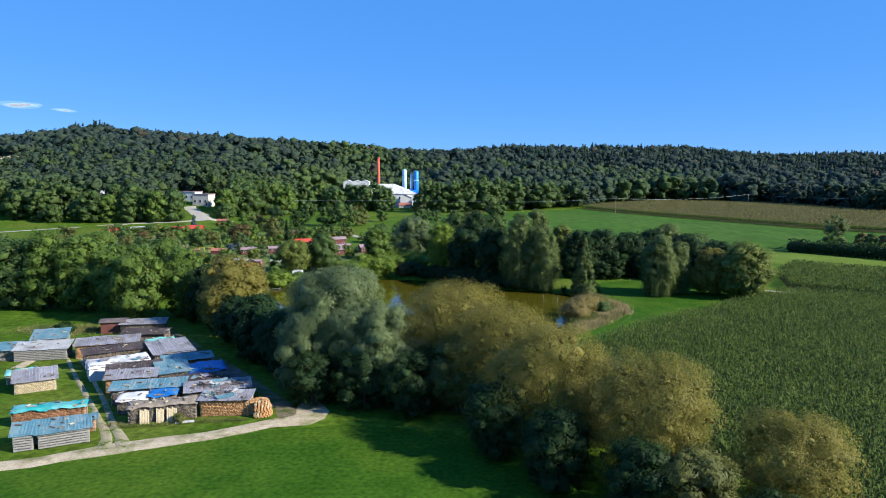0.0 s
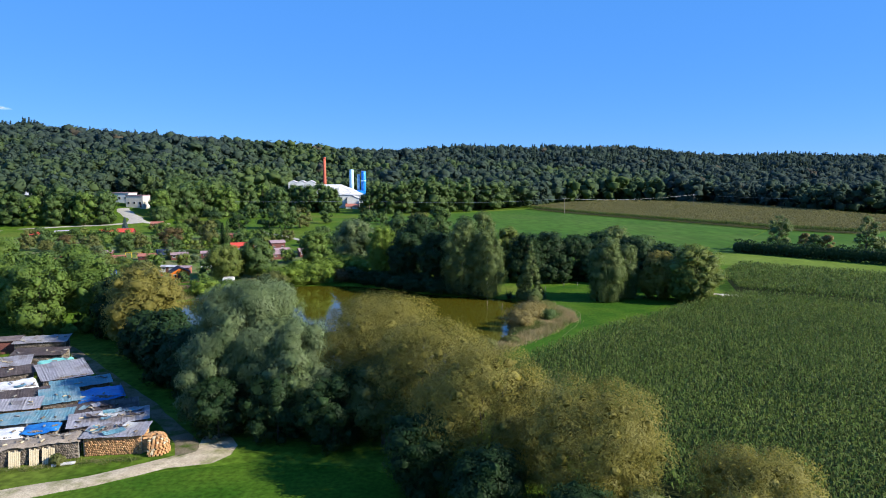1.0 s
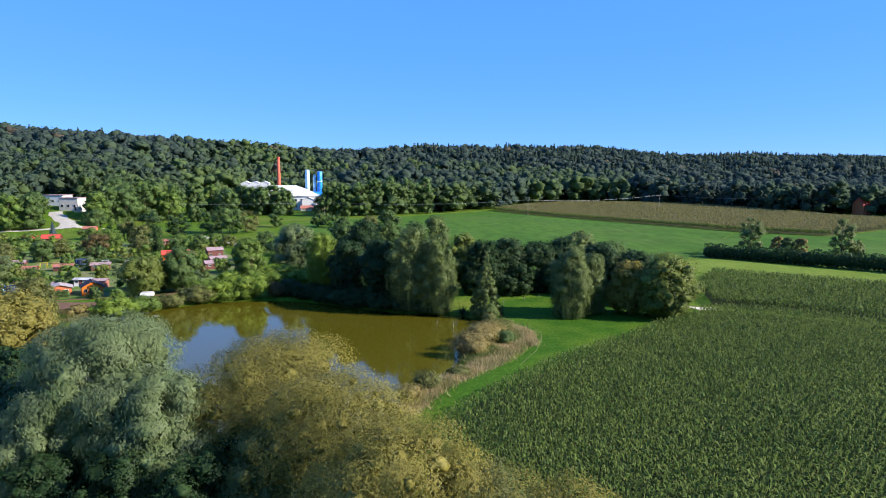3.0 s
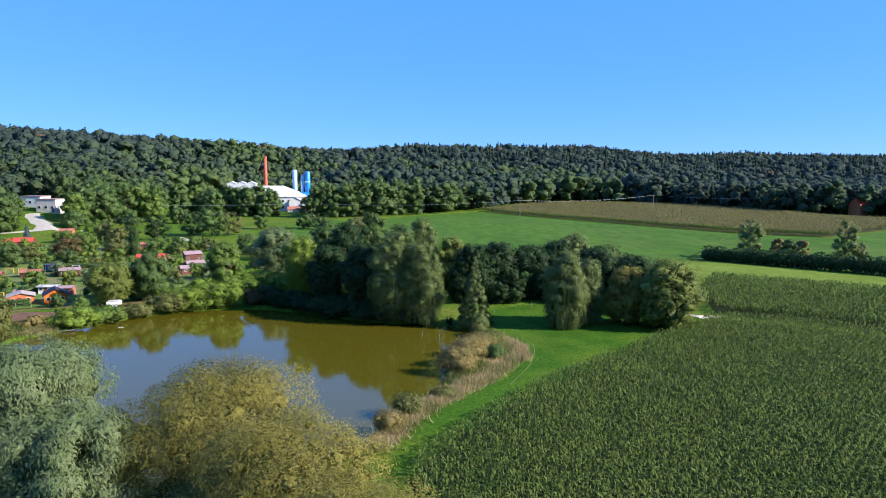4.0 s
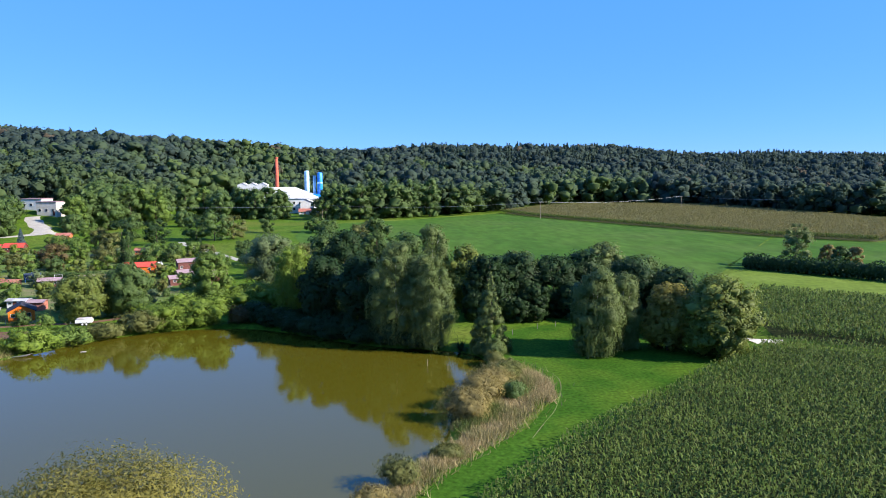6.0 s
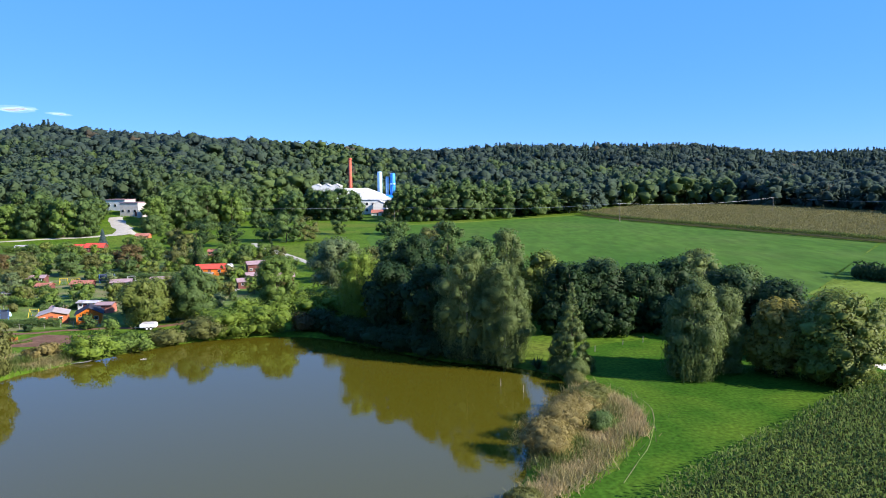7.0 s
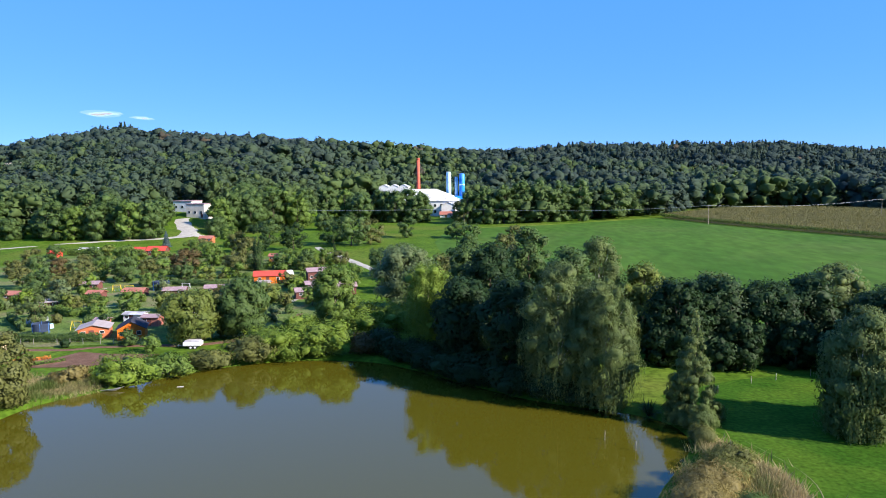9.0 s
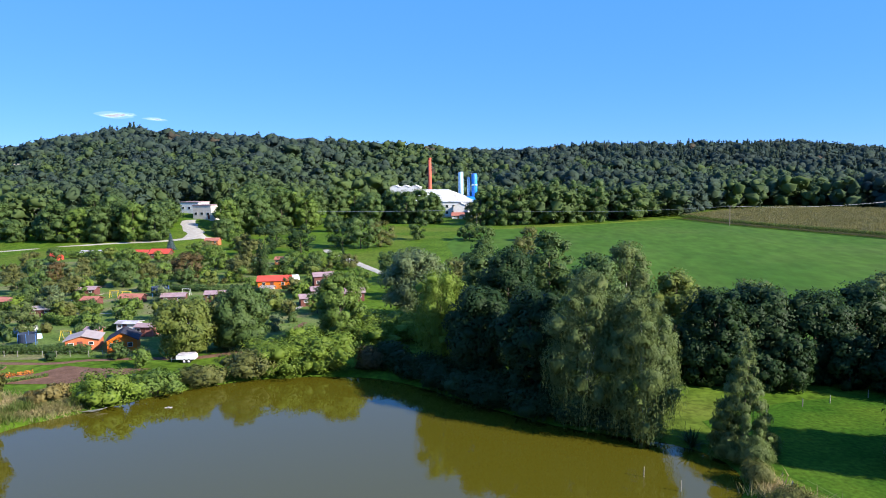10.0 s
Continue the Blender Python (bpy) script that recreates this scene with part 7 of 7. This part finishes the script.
stack(-38.2, 101.2, 6.6, 2.4, 2.2, 28, "wood_red", "sheet_blue", "reddish log stack under turquoise-blue sheets", 822, 8)
stack(-37.8, 94.6, 3.8, 4.6, 2.2, 28, "wood_old", "sheet_blue", "log stack under pale blue sheets", 829, 7, weights=3)
stack(-33.6, 96.4, 5.0, 4.0, 2.1, 28, "wood_old", "tarp_blue", "log stack under deep blue tarpaulin", 821, 7, "tarp", weights=3)
stack(-31.6, 91.6, 7.2, 2.6, 2.0, 22, "wood_red", "sheet_dark", "low log stack under dark sheets", 823, 6, loose=3)
stack(-29.3, 87.4, 7.8, 3.0, 2.0, 18, "wood_old", "sheet_grey", "log stack under ragged grey sheets", 824, 7, weights=12, loose=9)
stack(-56.5, 127.4, 7.6, 3.0, 1.9, 12, "wood_old", "sheet_grey", "wood stack under grey sheets by the shrubs", 826, 8)
stack(-52.6, 118.6, 7.4, 2.8, 2.0, 4, "wood_old", "sheet_dark", "wood stack under dark grey sheets", 830, 8)
stack(-47.6, 114.4, 4.4, 2.4, 1.8, 30, "wood_old", "tarp_mint", "log stack under mint-green sheeting", 827, 6, "tarp")
cabin(-62.6, 129.0, 4.0, 3.4, 2.3, 0.3, 15, "brown_boards", "sheet_dark", "small dark board hut in the wood yard", category="hut", name="hut", group="", windows=0)
cabin(-51.5, 70.5, 4.0, 3.5, 2.6, 1.0, 20, "white", "roof_red", "small white hut with red roof", category="hut", name="hut", group="", windows=1)

# round log mound with an open arch
rng = np.random.default_rng(31)
rm = thing("round_log_mound", pose(-22.9, 83.6, lz(-22.9, 83.6)), "round mound of tan split logs with an open mouth", "wood stack")
for lev in range(9):
    rr = 1.2 * math.sqrt(max(0.10, 1 - (lev / 9.6) ** 2.6)) * rng.uniform(0.93, 1.05)
    cnt = max(5, int(rr * 2 * math.pi / 0.33))
    for k in range(cnt):
        a = 2 * math.pi * (k + 0.5 * (lev % 2)) / cnt
        if abs(((a - 3.9 + math.pi) % (2 * math.pi)) - math.pi) < 0.62 - 0.03 * lev:
            continue
        bm = box(-0.14 * rng.uniform(0.8, 1.1), 0.14 * rng.uniform(0.8, 1.1), -0.42, 0.32, -0.105, 0.105, 0.02)
        ob = part("log", bm, M["wood_pale" if rng.uniform() < 0.1 else "wood_tan"], rm)
        ob.matrix_basis = pose(rr * math.cos(a), rr * math.sin(a), 0.12 + lev * 0.215, rng.uniform(-9, 9), rng.uniform(-12, 12), math.degrees(a) - 90 + rng.uniform(-10, 10))
# pallets and a plank leaning on the dark stack
for k, (x, y, w) in enumerate(((-35.9, 80.2, 1.1), (-34.2, 80.7, 0.9), (-32.9, 81.0, 1.2))):
    pl = thing("pallet", pose(x, y, lz(x, y), -14, 0, 14), "weathered pale pallet leaning on the log stack", "pallet", "leaning pallets")
    for i in range(6):
        xx = -w / 2 + w * (i + 0.5) / 6
        part("board", box(xx - w / 15, xx + w / 15, -0.03, 0.0, 0, 1.75 - 0.1 * (i % 3)), M["wood_pale"], pl)
    for z in (0.25, 0.9, 1.5):
        part("batten", box(-w / 2, w / 2, 0.0, 0.06, z, z + 0.1), M["wood_grey"], pl)
pk = thing("plank", pose(-31.2, 80.6, lz(-31.2, 80.6), 0, 0, 14), "pale plank lying in the grass", "plank")
part("board", box(-1.1, 1.1, -0.2, 0.2, 0.05, 0.25, 0.02), M["sheet_white"], pk)
shrub("shrub", -72.0, 128.5, 1.8, 2.0, "leaf_dark", "dark bush in the grass behind the yard", 860, n=900, stretch=1.3)
shrub("shrub", -71.0, 101.0, 4.2, 2.6, "leaf_bright", "bright bush beside the wood sheds", 861, n=1500)
shrub("shrub", -66.0, 95.0, 3.2, 2.2, "leaf_olive", "yellowing bush beside the wood sheds", 862, n=1300)
shrub("shrub", -32.0, 80.9, 1.1, 0.9, "leaf_olive", "weeds growing against the log stack", 863, n=500, size=0.25)
reed_belt("weeds", [(-62, 131), (-70, 130), (-80, 131)], 4.0, 3000, 0.7, "rank weeds behind the wood yard", 12, green=0.7)
reed_belt("weeds", [(-40, 80), (-37, 79.3), (-30, 81), (-24, 81.5)], 0.7, 1500, 0.4, "weeds along the feet of the stacks", 13, green=0.8, w=0.06)
# small posts and driftwood at the pond
for k, (x, y) in enumerate(((35.5, 160.5), (37.5, 163), (39, 172), (27.5, 163.5), (24.5, 166.5))):
    ps = thing("stake", pose(x, y, max(lz(x, y), -0.8)), "thin grey wooden stake at the water's edge", "stake", "stakes")
    bm = bmesh.new()
    add_tube(bm, [(0, 0, -0.2), (0.03, 0, 1.9 if k > 2 else 1.2)], [0.05, 0.045], 7)
    part("post", bm, M["wood_grey"], ps)
dw = thing("driftwood", pose(-44.5, 179.8, 0.1), "bleached fallen branch at the pond's edge", "branch")
for k in range(5):
    bm = bmesh.new()
    add_tube(bm, [(-1.5 + 0.3 * k, 0.1 * k, 0.0), (0.3 * k, 0.3 * k - 0.4, 0.25), (1.6, 0.5 * k - 0.9, 0.35)], [0.09, 0.07, 0.02], 6)
    part("branch", bm, M["wood_grey"], dw)

# vegetable beds, paths and fences in the allotments
M["flowers"] = material("orange_flowers", (0.45, 0.10, 0.015), (0.30, 0.16, 0.03), 0.8, 2.5, 0.4, 0.05)
def bed(x, y, w, d, rot, mat, label, seed, tall=0.35):
    """A planted bed: low soil bank with leafy rows."""
    rng = np.random.default_rng(seed)
    base = thing("garden_bed", pose(x, y, lz(x, y), 0, 0, rot), label, "garden bed", "garden beds")
    part("soil_bank", box(-w / 2, w / 2, -d / 2, d / 2, -0.1, 0.14, 0.05), M["garden_soil"], base)
    rows = max(2, int(d / 0.6))
    for k in range(rows):
        yy_ = -d / 2 + d * (k + 0.5) / rows
        n = int(w * 38)
        p = np.column_stack([rng.uniform(-w / 2, w / 2, n), yy_ + rng.normal(0, 0.1, n), 0.14 + np.abs(rng.normal(0, tall * 0.6, n))])
        v, f = leaf_quads(rng, p, np.tile([0, 0, 1.0], (n, 1)), 0.28, 0.7, 0.7)
        part_me("plant_row", fast_mesh("plant_row", v, f, M[mat]), base)


for k, (x, y, w, d, r, mt) in enumerate(((-66.5, 193.2, 5.5, 1.6, 42, "flowers"), (-63.0, 191.5, 6, 1.2, 42, "leaf_bright"), (-69.5, 192.5, 5, 1.4, 42, "leaf_yellow"), (-73, 196.5, 4, 2.0, 20, "leaf_green"), (-57.0, 229.0, 4, 2.5, 10, "leaf_bright"), (-80.5, 231.5, 4, 2.5, 10, "leaf_yellow"), (-87, 230, 3.5, 2.0, 15, "leaf_green"), (-98, 259, 4, 3, 10, "leaf_bright"), (-66, 261, 4, 2.4, 8, "leaf_yellow"), (-106, 250, 4, 2.4, 8, "leaf_green"), (-61, 284, 5, 3, 12, "leaf_bright"), (-56, 312, 8, 5, 25, "leaf_birch"), (-50, 306, 6, 4, 25, "leaf_bright"), (-77, 310, 5, 3, 10, "leaf_yellow"), (-92, 290, 5, 3, 10, "leaf_green"))):
    bed(x, y, w, d, r, mt, "planted vegetable bed between the plots" if mt != "flowers" else "bed of orange flowers by the bank", 900 + k)
for pts in ([(-92, 241), (-86, 239.5), (-80, 240.5)], [(-75, 226), (-70, 230), (-64, 231)], [(-101, 249), (-99, 256), (-97, 264)], [(-68, 258), (-61, 262), (-55, 262)]):
    ribbon("garden_path", pts, [0.9] * len(pts), M["paved"], 0.07, "narrow pale slab path between plots")


def fence(pts, label, wires, h=1.0, step=2.2):
    base = thing("wire_fence", pose(pts[0][0], pts[0][1], lz(*pts[0])), label, "fence", "fences")
    o = Vector((pts[0][0], pts[0][1], lz(*pts[0])))
    tops_ = []
    for a, b in zip(pts, pts[1:]):
        ln_ = math.hypot(b[0] - a[0], b[1] - a[1])
        for k in range(int(ln_ / step)):
            t = k * step / ln_
            p = Vector((a[0] + (b[0] - a[0]) * t, a[1] + (b[1] - a[1]) * t, 0))
            p.z = lz(p.x, p.y)
            bm = bmesh.new()
            add_tube(bm, [tuple(p - o + Vector((0, 0, -0.3))), tuple(p - o + Vector((0, 0, h)))], [0.06, 0.05], 6)
            part("post", bm, M["wood_grey"], base)
            tops_.append(p - o)
    for z in wires:
        bm = bmesh.new()
        add_tube(bm, [tuple(p + Vector((0, 0, h * z))) for p in tops_], [0.006] * len(tops_), 4)
        part("wire", bm, M["steel"], base)


fence([(38.5, 181), (48, 188.5), (58, 193), (68, 188), (76, 180)], "row of thin grey stakes along the meadow", (), 1.1, 4.5)
fence([(-84, 203.6), (-70, 204.6), (-62, 205.4), (-52, 207)], "wire fence along the garden edge", (0.45, 0.9), 1.1, 2.4)
fl = thing("white_board", pose(-35.2, 182.6, 0.03, 0, 0, 12), "white board floating at the pond's edge", "board")
part("plank", box(-0.5, 0.5, -0.12, 0.12, -0.03, 0.06, 0.02), M["sheet_grey"], fl)
part("batten", box(-0.08, 0.08, -0.15, 0.15, 0.06, 0.11, 0.01), M["sheet_grey"], fl)
